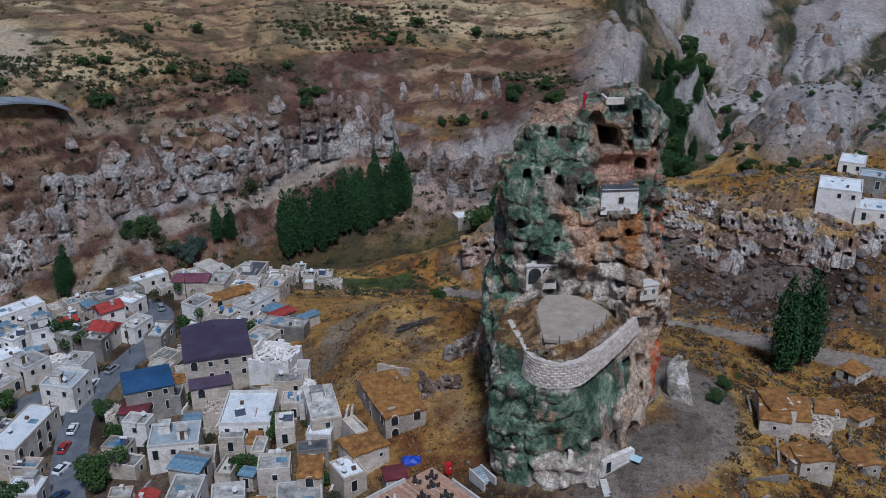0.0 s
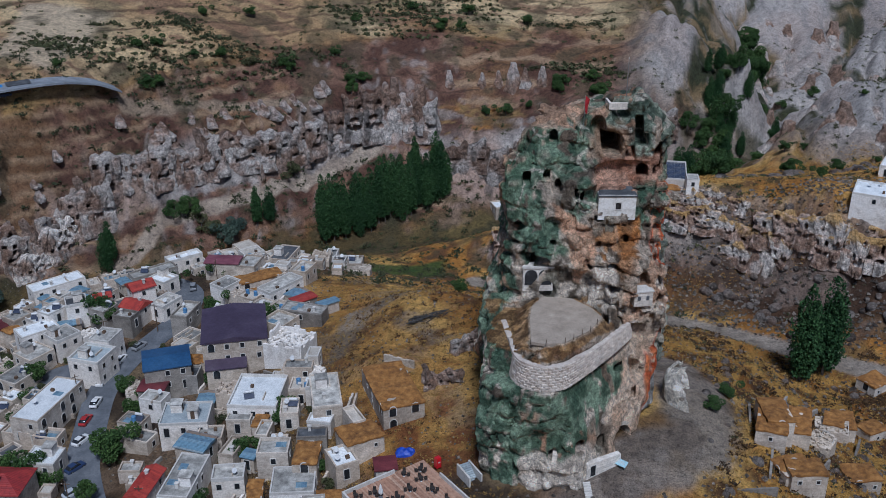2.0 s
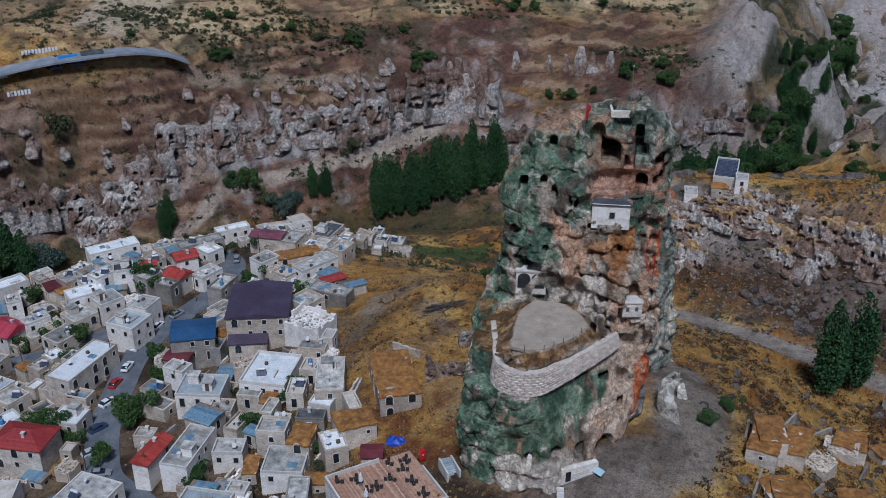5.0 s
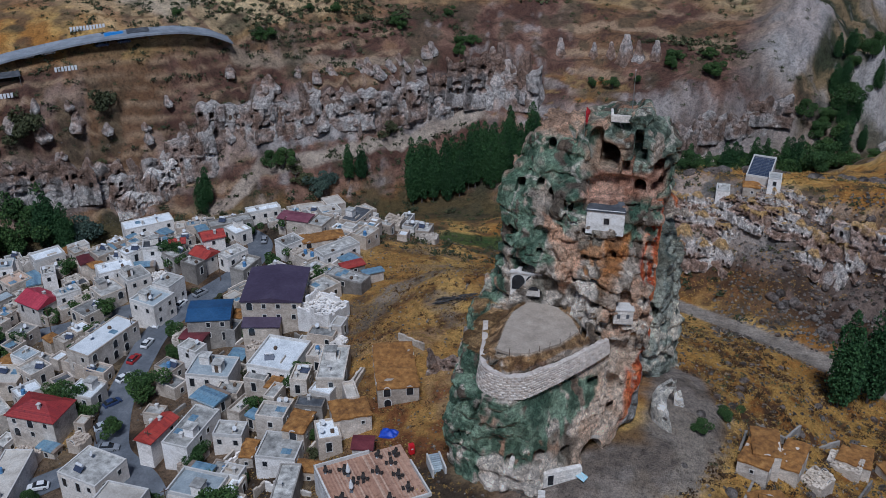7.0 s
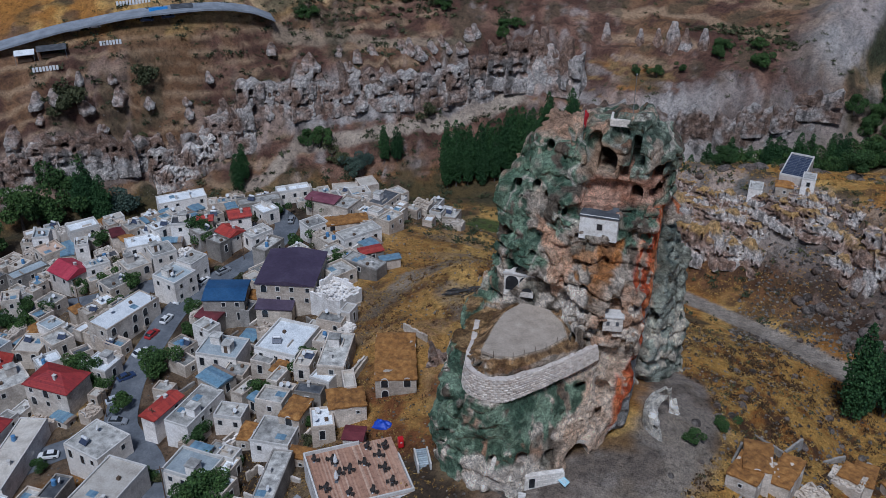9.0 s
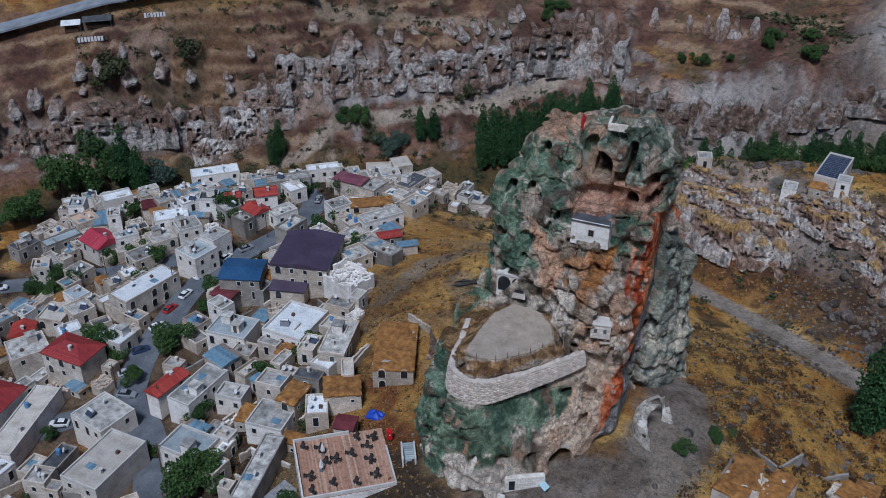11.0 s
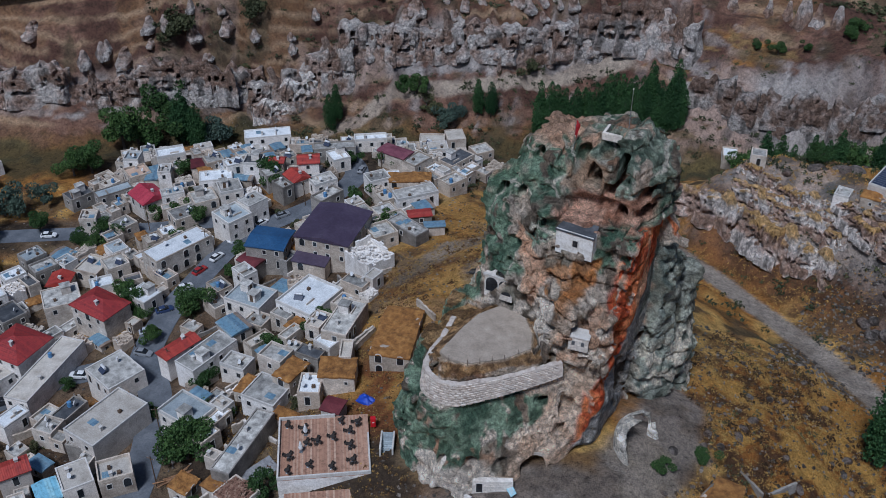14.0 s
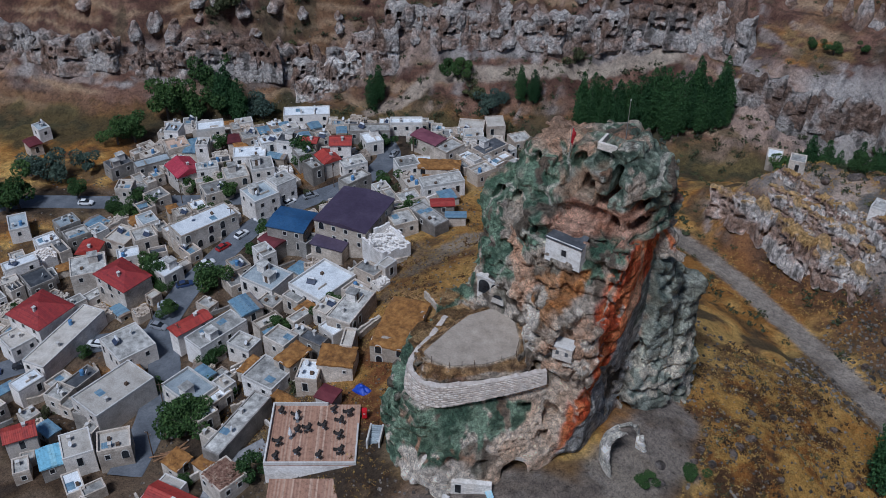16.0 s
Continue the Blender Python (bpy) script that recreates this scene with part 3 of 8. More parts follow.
ROOFS = {
    "slab": surface("weathered_concrete_roof", (0.13, 0.125, 0.12), (0.38, 0.37, 0.345), (0.68, 0.665, 0.63), 0.7, vary=0.5),
    "pale": surface("pale_screed_roof", (0.52, 0.55, 0.57), (0.74, 0.765, 0.78), (0.84, 0.855, 0.86), 0.4, vary=0.15),
    "bluegrey": surface("bluish_membrane_roof", (0.22, 0.26, 0.29), (0.36, 0.41, 0.44), (0.48, 0.53, 0.55), 0.35, vary=0.3),
    "beige": surface("beige_screed_roof", (0.36, 0.32, 0.27), (0.52, 0.475, 0.415), (0.62, 0.58, 0.52), 0.4, vary=0.2),
    "peach": surface("peach_screed_roof", (0.40, 0.27, 0.19), (0.55, 0.39, 0.29), (0.62, 0.47, 0.36), 0.4),
    "dark": surface("dark_felt_roof", (0.035, 0.038, 0.045), (0.07, 0.075, 0.085), (0.15, 0.155, 0.165), 0.6, rough=0.7, vary=0.3),
    "purple": surface("plum_metal_roof", (0.052, 0.036, 0.062), (0.075, 0.055, 0.09), (0.105, 0.082, 0.118), 0.15, rough=0.45, relief=0.1, metal=0.1),
    "blue": surface("blue_metal_roof", (0.022, 0.062, 0.145), (0.032, 0.09, 0.20), (0.05, 0.12, 0.24), 0.2, rough=0.45, relief=0.1, metal=0.1),
    "magenta": surface("faded_magenta_roof", (0.12, 0.035, 0.055), (0.19, 0.062, 0.085), (0.27, 0.11, 0.13), 0.4, rough=0.6),
    "maroon": surface("maroon_metal_roof", (0.07, 0.018, 0.022), (0.13, 0.026, 0.032), (0.19, 0.045, 0.05), 0.5, rough=0.55, vary=0.25),
    "red": banded("red_roof_tiles", [(0.33, 0.035, 0.024), (0.40, 0.05, 0.032), (0.27, 0.03, 0.024)], 0.42, 0.7, 0, 0.2),
    "hipred": banded("deep_red_roof_tiles", [(0.25, 0.022, 0.022), (0.30, 0.03, 0.026), (0.22, 0.02, 0.022)], 0.42, 0.65, 0, 0.2),
    "pinkred": banded("pinkish_red_sheets", [(0.36, 0.035, 0.06), (0.42, 0.05, 0.075)], 0.9, 0.5, 0, 0.2),
    "tin": banded("patched_tin_sheets", [(0.20, 0.33, 0.43), (0.42, 0.47, 0.48), (0.12, 0.24, 0.36), (0.33, 0.25, 0.19)], 0.85, 0.5, 0.3, 0.15),
    "tinred": banded("red_tin_sheets", [(0.38, 0.05, 0.04), (0.42, 0.08, 0.06)], 0.9, 0.5, 0.2, 0.15),
    "glass": banded("bluish_polycarbonate", [(0.22, 0.45, 0.58), (0.28, 0.52, 0.62), (0.36, 0.55, 0.62)], 1.0, 0.25, 0, 0.3),
    "rubble": surface("rubble_tiles", (0.12, 0.06, 0.04), (0.26, 0.14, 0.095), (0.42, 0.29, 0.21), 1.4, spread=0.08),
}
GRASS = surface("dry_roof_grass", (0.10, 0.042, 0.012), (0.30, 0.135, 0.032), (0.47, 0.245, 0.07), 0.9, relief=0.9, depth=0.15, vary=0.15)
GLASS = surface("dark_window_glass", (0.012, 0.014, 0.017), (0.022, 0.025, 0.03), (0.05, 0.055, 0.06), 0.8, rough=0.15, relief=0.0)
VOID = surface("dark_interior", (0.012, 0.011, 0.01), (0.02, 0.018, 0.016), (0.03, 0.026, 0.022), 0.8)
TRIM = surface("pale_stone_trim", (0.48, 0.45, 0.41), (0.63, 0.60, 0.56), (0.72, 0.70, 0.66), 0.8, vary=0.15)
WOOD = surface("weathered_timber", (0.06, 0.038, 0.024), (0.12, 0.075, 0.046), (0.19, 0.125, 0.08), 1.2, vary=0.25)
METAL = surface("dull_metal", (0.20, 0.21, 0.22), (0.32, 0.33, 0.34), (0.45, 0.46, 0.47), 1.0, rough=0.4, metal=0.7, relief=0.1)
PANEL = surface("solar_panel_glass", (0.03, 0.04, 0.07), (0.05, 0.06, 0.095), (0.085, 0.095, 0.13), 0.6, rough=0.2, relief=0.0)


def arch_outline(w, h, n=7):
    r = w / 2
    pts = [(-r, 0), (r, 0)]
    return pts + [(r * math.cos(math.pi * i / n), h - r + r * math.sin(math.pi * i / n)) for i in range(n + 1)]


def opening_meshes(name, w, h, arched=False):
    """A frame that stands proud of the wall and a dark pane set back inside it, both facing -y."""
    out = arch_outline(w + 0.28, h + 0.2) if arched else [(-w / 2 - 0.14, -0.1), (w / 2 + 0.14, -0.1), (w / 2 + 0.14, h + 0.14), (-w / 2 - 0.14, h + 0.14)]
    ins = arch_outline(w, h) if arched else [(-w / 2, 0), (w / 2, 0), (w / 2, h), (-w / 2, h)]
    k = len(out)
    s = Shape()
    pts = [(a, -0.07, b) for a, b in out] + [(a, -0.07, b) for a, b in ins] + [(a, 0.02, b) for a, b in out] + [(a, -0.012, b) for a, b in ins]
    faces = []
    for i in range(k):
        j = (i + 1) % k
        faces += [(i, j, k + j, k + i), (j, i, 2 * k + i, 2 * k + j), (k + i, k + j, 3 * k + j, 3 * k + i)]
    s.add(pts, faces)
    p = Shape().add([(a, -0.01, b) for a, b in ins], [tuple(range(k))])
    return s.mesh(name + "_frame", TRIM), p.mesh(name + "_pane", GLASS)


OPENINGS = {"window": opening_meshes("window", 0.85, 1.15), "small_window": opening_meshes("small_window", 0.6, 0.7), "arched_window": opening_meshes("arched_window", 1.3, 2.0, True),
            "door": opening_meshes("door", 1.0, 2.05), "arch": opening_meshes("arch", 2.2, 2.9, True)}


def set_opening(parent, kind, m):
    frame_me, pane_me = OPENINGS[kind]
    w = part({"small_window": "window", "arched_window": "window", "arch": "archway"}.get(kind, kind), frame_me, parent, m=m)
    # in an archway the dark sheet stands for the shade of the open recess
    part("pane" if "window" in kind else "door_leaf", pane_me, w)
    return w

# ---- the castle rock: solids joined and hollowed, then skinned ----
def skin(f, origin, h):
    """The surface where the field f, on a grid of step h, is zero."""
    inside = f < 0
    n = f.shape
    c = [slice(None, -1), slice(1, None)]
    mixed = np.zeros([k - 1 for k in n], bool)
    total = np.zeros([k - 1 for k in n], np.int8)
    for a in (0, 1):
        for b in (0, 1):
            for d in (0, 1):
                total += inside[c[a], c[b], c[d]]
    mixed = (total > 0) & (total < 8)
    cells = np.argwhere(mixed)
    number = np.full(mixed.shape, -1, np.int32)
    number[tuple(cells.T)] = np.arange(len(cells))
    acc, cnt = np.zeros((len(cells), 3)), np.zeros(len(cells))
    corners = [(a, b, d) for a in (0, 1) for b in (0, 1) for d in (0, 1)]
    for p in corners:
        for axis in range(3):
            if p[axis]:
                continue
            q = list(p)
            q[axis] = 1
            fa = f[tuple((cells + p).T)]
            fb = f[tuple((cells + q).T)]
            m = (fa < 0) != (fb < 0)
            t = np.where(m, fa / np.where(m, fa - fb, 1), 0)
            at = np.array(p, float)[None] + t[:, None] * (np.array(q) - p)[None]
            acc[m] += at[m]
            cnt[m] += 1
    verts = (cells + acc / cnt[:, None]) * h + origin
    faces = []
    for axis in range(3):
        u, v = [(1, 2), (2, 0), (0, 1)][axis]
        lo = [slice(None)] * 3
        hi = [slice(None)] * 3
        lo[axis], hi[axis] = slice(None, -1), slice(1, None)
        a, b = inside[tuple(lo)], inside[tuple(hi)]
        e = np.argwhere(a != b)
        e = e[(e[:, u] > 0) & (e[:, v] > 0) & (e[:, u] < n[u] - 1) & (e[:, v] < n[v] - 1)]
        flip = a[tuple(e.T)]
        ring = []
        for du, dv in ((-1, -1), (0, -1), (0, 0), (-1, 0)):
            k = e.copy()
            k[:, u] += du
            k[:, v] += dv
            ring.append(number[tuple(k.T)])
        quad = np.stack(ring, 1)
        quad[~flip] = quad[~flip][:, ::-1]
        faces.append(quad)
    return verts, np.concatenate(faces)


def whole_body(v, q):
    """Drops loose crumbs: keeps the largest connected piece."""
    lab = np.arange(len(v))
    while True:
        low = lab[q].min(1)
        nxt = lab.copy()
        for k in range(4):
            np.minimum.at(nxt, q[:, k], low)
        nxt = nxt[nxt]
        if (nxt == lab).all():
            break
        lab = nxt
    names, count = np.unique(lab, return_counts=True)
    keep = lab == names[count.argmax()]
    number = np.cumsum(keep) - 1
    q = q[keep[q].all(1)]
    return v[keep], number[q]


def smin(a, b, k):
    h = np.clip(0.5 + 0.5 * (b - a) / k, 0, 1)
    return b * (1 - h) + a * h - k * h * (1 - h)


def smax(a, b, k):
    return -smin(-a, -b, k)


def tapered(x, y, z, cx, cy, z0, z1, r0, r1, power=2.6, lean=(0, 0)):
    """A leaning, tapering block with rounded plan; r0 and r1 are half widths (x, y) at foot and top."""
    t = np.clip((z - z0) / (z1 - z0), 0, 1)
    ax, ay = r0[0] + (r1[0] - r0[0]) * t, r0[1] + (r1[1] - r0[1]) * t
    dx, dy = np.abs(x - cx - lean[0] * t) / ax, np.abs(y - cy - lean[1] * t) / ay
    r = (dx ** power + dy ** power) ** (1 / power)
    side = (r - 1) * np.minimum(ax, ay)
    return np.maximum(side, np.maximum(z - z1, z0 - z))


def box(x, y, z, cx, cy, cz, sx, sy, sz, turn=0.0):
    c, s = math.cos(radians(turn)), math.sin(radians(turn))
    u, v = (x - cx) * c + (y - cy) * s, -(x - cx) * s + (y - cy) * c
    return np.maximum(np.maximum(np.abs(u) - sx, np.abs(v) - sy), np.abs(z - cz) - sz)


def ball(x, y, z, cx, cy, cz, rx, ry, rz):
    r = np.sqrt(((x - cx) / rx) ** 2 + ((y - cy) / ry) ** 2 + ((z - cz) / rz) ** 2)
    return (r - 1) * min(rx, ry, rz)


def vault(x, y, z, cx, cy, z0, half, height, deep, turn=0.0):
    """An arched opening: upright sides below a round head."""
    c, s = math.cos(radians(turn)), math.sin(radians(turn))
    u, v = (x - cx) * c + (y - cy) * s, -(x - cx) * s + (y - cy) * c
    spring = z0 + height - half
    head = np.where(z > spring, np.hypot(u, z - spring), np.abs(u)) - half
    return np.maximum(np.maximum(head, z0 - z), np.abs(v) - deep)


def inside_plan(x, y, corners):
    """Signed distance to a closed plan outline, negative within."""
    line = [(a, b, 0) for a, b in corners] + [(*corners[0], 0)]
    d = near_line(x, y, line)[0]
    odd = np.zeros(np.shape(x), bool)
    for (ax, ay, _), (bx, by, _) in zip(line, line[1:]):
        cross = (ay > y) != (by > y)
        odd ^= cross & (x < ax + (y - ay) * (bx - ax) / (by - ay if by != ay else 1e-6))
    return np.where(odd, -d, d)


WALL_LINE = [(11.0, -4.0), (12.4, -10.0), (13.2, -15.2), (14.6, -18.0), (17.2, -18.9), (20.6, -18.2), (24.5, -14.0), (28.5, -9.2), (32.0, -4.4)]
TERRACE = [(15.5, -15.6), (15.3, -8.0), (15.6, -3.5), (17.5, 0.4), (22.5, 0.2), (25.8, -3.0), (27.6, -6.6), (25.2, -11.2), (21.0, -15.4), (18.0, -16.2)]


NETS = [[(10, 33), (15.2, 36), (18.4, 29), (21.7, 24.2), (14.9, 21.3), (12.2, 26.3)], [(9.5, 24), (12.2, 21), (13.4, 14.6), (10.8, 12.7), (7.5, 14.4)], [(21, 31), (24, 36.5), (26.5, 32), (23.1, 29.6)],
        [(25.2, 44), (29, 46.5), (33.5, 47), (37.5, 40), (38.5, 35), (33.5, 37.6), (29.5, 42.5)], [(10.5, 34), (12.5, 37.5), (15.8, 39.2), (16.8, 36), (11.9, 34.6)], [(16.2, 42), (21.1, 44.2), (24.8, 41), (24.1, 36.6), (19.1, 36.8), (16.6, 39.6)],
        [(33.8, 34.6), (39, 34.2), (38.6, 31.8), (33.8, 32.2)], [(32.6, 30.4), (37.8, 30), (37.4, 27.4), (32.8, 28)]]
NET_SKIRT = [(8, 12.7), (12.8, 13.1), (14, 8.7), (18.4, 8.6), (27, 9.3), (31, 7.8), (30.6, 2.6), (25.1, -1.2), (15.5, -5.1), (14.2, -10.5), (10, -10.3), (9.5, -1.8), (11, 1.1), (9.8, 5.3)]
SCAR = [(18.9, 31.5), (21.4, 30.6), (24.3, 29.3), (26.5, 25.1), (25.6, 18.1), (22.7, 18.5), (21.6, 24.7)]
WHITE_SCAR = [(23.3, 16.2), (26.3, 24.6), (29.4, 22.9), (29.7, 17.5), (25.6, 15.2)]
OCHRE_SCAR = [(29.4, 28.8), (33, 29.4), (33.4, 25), (30.2, 24.6)]


def castle_mass(wx, wy, z):
    """The rock's large forms: foot, bastion, tower, heads and the eastern wall."""
    # foot, the front bastion under the terrace, the tower and its two heads
    f = tapered(wx, wy, z, 22.3, 5, -14, 14, (14.8, 24), (13.8, 21), 3)
    f = smin(f, tapered(wx, wy, z, 20.5, -9.5, -14, 12.4, (13.2, 13), (11.9, 10.6), 2.6), 1.2)
    f = smin(f, tapered(wx, wy, z, 22, -6.5, 6, 16.2, (10, 10.5), (8.4, 9.0), 3.0), 0.8)
    f = smin(f, tapered(wx, wy, z, 31, 1.0, -4, 25, (6.0, 6.6), (5.2, 4.0), 2.8), 0.7)
    f = smin(f, tapered(wx, wy, z, 24.5, 14.5, 8, 34, (15, 16), (13.6, 12.5), 3.2), 1.5)
    f = smin(f, tapered(wx, wy, z, 26.0, 15.5, 28, 43.2, (13.2, 12), (9.5, 7.6), 2.8), 2.0)
    f = smin(f, ball(wx, wy, z, 26.8, 15, 41.5, 6.5, 7.5, 4.2), 1.0)
    f = smin(f, ball(wx, wy, z, 32.2, 15, 40, 6.6, 7.5, 7.2), 1.0)
    f = smin(f, ball(wx, wy, z, 20.0, 14.0, 37.5, 6.5, 6.5, 6.8), 0.8)
    f = smin(f, ball(wx, wy, z, 14.5, 10, 31, 4.6, 6, 7.0), 0.8)
    # the bare rib over the terrace
    f = smin(f, tapered(wx, wy, z, 23.2, 4.6, 12, 35.5, (3.0, 6.0), (1.8, 3.4), 3.0), 0.6)
    f = smin(f, tapered(wx, wy, z, 33.4, 4.0, -14, 15, (5.2, 8.0), (4.8, 5.6), 3.0), 0.6)
    # the dark eastern wall behind the cleft, stepping down to the north
    f = smin(f, tapered(wx, wy, z, 38.2, 20.6, -14, 20.5, (4.0, 5.0), (2.0, 3.0), 3.0), 0.5)
    f = smin(f, tapered(wx, wy, z, 37.6, 27.5, -14, 12.5, (6.2, 7.4), (3.2, 5), 2.8), 0.7)
    return f


def castle_rock():
    h = 0.32
    o = np.array([0.0, -27.0, -14.0])
    dims = (int(53 / h), int(62 / h), int(63 / h))
    # a coarse pass finds the shell in which the surface and its rooms lie
    pick = [np.arange(0, n, 4) for n in dims]
    cx, cy, cz = [a.astype(np.float32) for a in np.meshgrid(*[o[i] + h * pick[i] for i in range(3)], indexing="ij")]
    coarse = castle_mass(cx, cy, cz)
    near = np.repeat(np.repeat(np.repeat((coarse > -8.5) & (coarse < 5.0), 4, 0), 4, 1), 4, 2)[:dims[0], :dims[1], :dims[2]]
    whole = np.repeat(np.repeat(np.repeat(coarse, 4, 0), 4, 1), 4, 2)[:dims[0], :dims[1], :dims[2]].astype(np.float32)
    shell = np.nonzero(near)
    x, y, z = [(o[i] + h * shell[i]).astype(np.float32) for i in range(3)]
    full = castle_mass(x, y, z)
    skin_deep = np.nonzero(np.abs(full) < 4.0)[0]
    every = x, y, z
    x, y, z = x[skin_deep], y[skin_deep], z[skin_deep]
    wx = x + 1.6 * vnoise(x, y, z, 9, 101) + 0.7 * vnoise(x, y, z, 3.5, 102)
    wy = y + 1.6 * vnoise(x, y, z, 9, 103) + 0.7 * vnoise(x, y, z, 3.5, 104)
    f = castle_mass(wx, wy, z)
    # relief: worn faces, upright cracks and level ledges
    crack = step(0.09, 0.0, np.abs(vnoise(wx, wy, z * 0.22, 4.2, 118)))
    crack2 = step(0.1, 0.0, np.abs(vnoise(wx, wy, z * 0.35, 1.9, 119)))
    shelf = (z + 1.6 * vnoise(x, y, z * 0.3, 7, 112)) % 3.1
    crease = np.abs(vnoise(wx, wy, z * 0.8, 2.3, 161)) + 0.6 * np.abs(vnoise(wx, wy, z * 0.9, 1.15, 162))
    shoulder = step(24, 27, x) * step(34, 31, z) * step(9, 12, z)
    f = f + 1.1 * fbm(x, y, z * 0.5, 5.5, 3, 111) + 0.45 * fbm(x, y, z * 0.7, 1.7, 2, 116) + 0.9 * crack + 0.5 * crack2 - 0.75 * (0.42 - crease)
    f = f + (0.35 + 0.3 * shoulder) * (step(0.6, 0.0, shelf) - 0.8 * step(1.6, 0.2, np.abs(shelf - 1.4)))
    full[skin_deep] = f
    f = full
    x, y, z = every
    # the cleft: a clean diagonal wall facing east, and the slab below it
    wall = x - (37.0 + 0.055 * np.clip(z + 6, 0, 24) - 0.10 * (y - 6) + 0.35 * vnoise(x, y, z, 2.5, 141))
    left_edge = np.interp(z, [-8, 6, 11, 22, 28, 34], [-6.5, -2.4, -0.4, 2.2, 4.4, 7])
    cleft = np.maximum(np.maximum(-wall, left_edge - y), np.maximum(y - 17.5 + 0.15 * np.clip(14 - z, 0, 20), np.maximum(-9 - z, z - 33)))
    f = smax(f, -cleft, 0.3)
    # the pale cut face above the lower vault
    cut = (x - 33.0) * 0.80 - (y + 11.6) * 0.60 + 0.16 * (z + 6)
    f = np.where((z < 7) & (x > 26) & (y < 0), smax(f, cut, 0.4), f)
    lower_front = 0.77 * x - 0.64 * y + 0.30 * (z - 9.5) - 27.6 + 0.5 * vnoise(x, y, z, 2.5, 144)
    f = np.where((z < 13) & (y < -2) & (x > 17), smax(f, lower_front, 0.5), f)
    # the terrace: a level floor with a sloping rim down to the curved wall
    px, py = np.meshgrid(o[0] + h * np.arange(dims[0]), o[1] + h * np.arange(dims[1]), indexing="ij")
    plan = shell[:2]
    rim = inside_plan(px, py, WALL_LINE + [(34, 12), (11, 12)])[plan]
    f = np.where((z > 9.0) & (z < 16) & (y < -4.2) & ((x > 14) | (y < -15)), np.maximum(f, rim + 0.25), f)
    off = inside_plan(px, py, TERRACE)
    top = (15.3 - 0.85 * np.clip(off, 0, 3.0) + 0.3 * vnoise(px, py, 0 * px, 1.3, 143) * step(0.1, 0.8, off))[plan]
    back = np.interp(x, [12, 20, 23.5, 26, 28.5, 33], [0.4, 0.2, -0.4, -2.6, -5.4, -8.5])
    open_air = np.maximum(np.maximum(top - z, z - 21.5), np.maximum(y - back - 0.10 * (z - 15), 8.0 - x + 0.5 * np.clip(y + 6, 0, 9)))
    f = np.maximum(f, -open_air)
    def carve(kind, soft, cx, cy, cz, *size):
        reach = 1.5 + max(abs(q) for q in size[:3])
        m = np.nonzero((np.abs(x - cx) < reach) & (np.abs(y - cy) < reach) & (np.abs(z - cz) < reach))[0]
        k = kind(x[m], y[m], z[m], cx, cy, cz, *size)
        f[m] = smax(f[m], -k, soft) if soft else np.maximum(f[m], -k)

    # small ruined rooms on the ledges of the right shoulder
    g = random.Random(77)
    for i in range(20):
        rz = g.uniform(11, 31)
        carve(box, 0, g.uniform(27.5, 37), -5.5 + 0.3 * (rz - 11) + g.uniform(-1, 1), rz, g.uniform(0.7, 1.5), g.uniform(1.6, 2.6), g.uniform(0.5, 1.0), g.uniform(0, 25))
    # big hollows
    hollows = [
        (ball, 27.8, 7.0, 41.2, 2.4, 4.0, 2.0), (box, 28.3, 10.5, 40.3, 1.6, 7.5, 1.5, 4), (ball, 31.0, 4.4, 36.6, 6.2, 5.0, 1.9), (box, 30.6, 4.0, 36.1, 4.6, 3.8, 1.3, 6), (ball, 28.6, 1.0, 33.6, 5.6, 2.6, 2.2), (box, 29.4, -1.2, 31.6, 3.4, 2.6, 2.8, 4), (box, 35.0, 1.4, 31.4, 2.0, 2.6, 1.2, 10), (box, 34.8, -0.2, 26.4, 1.6, 2.4, 1.3, 10),
        (ball, 36.4, 2.0, 29.2, 3.0, 3.5, 1.6), (ball, 35.5, 0.5, 25.0, 2.2, 3.0, 1.5), (ball, 26.0, 9.5, 42.8, 1.4, 3, 2.2),
        (ball, 18.9, 0.0, 28.6, 1.7, 3.0, 1.3), (ball, 16.0, 1.0, 22.4, 3.0, 3.5, 1.1), (ball, 18.4, -0.6, 16.0, 1.6, 3.0, 2.4), (ball, 32.5, -4.4, 15.0, 1.4, 2, 1.4), (ball, 41.5, -0.5, -3.6, 2.0, 4, 3.2), (ball, 37.5, -8.0, -4.5, 3.2, 3.4, 3.0),
        (ball, 29.8, 10.5, 44.8, 1.6, 3, 1.4), (ball, 43, 8.5, 1.5, 1.3, 3, 1.8), (ball, 13.5, -4, 2.0, 2.0, 3, 1.8), (ball, 9.5, -10.5, 3.0, 1.4, 2.4, 1.6)]
    for kind, *size in hollows:
        carve(kind, 0.4, *size)
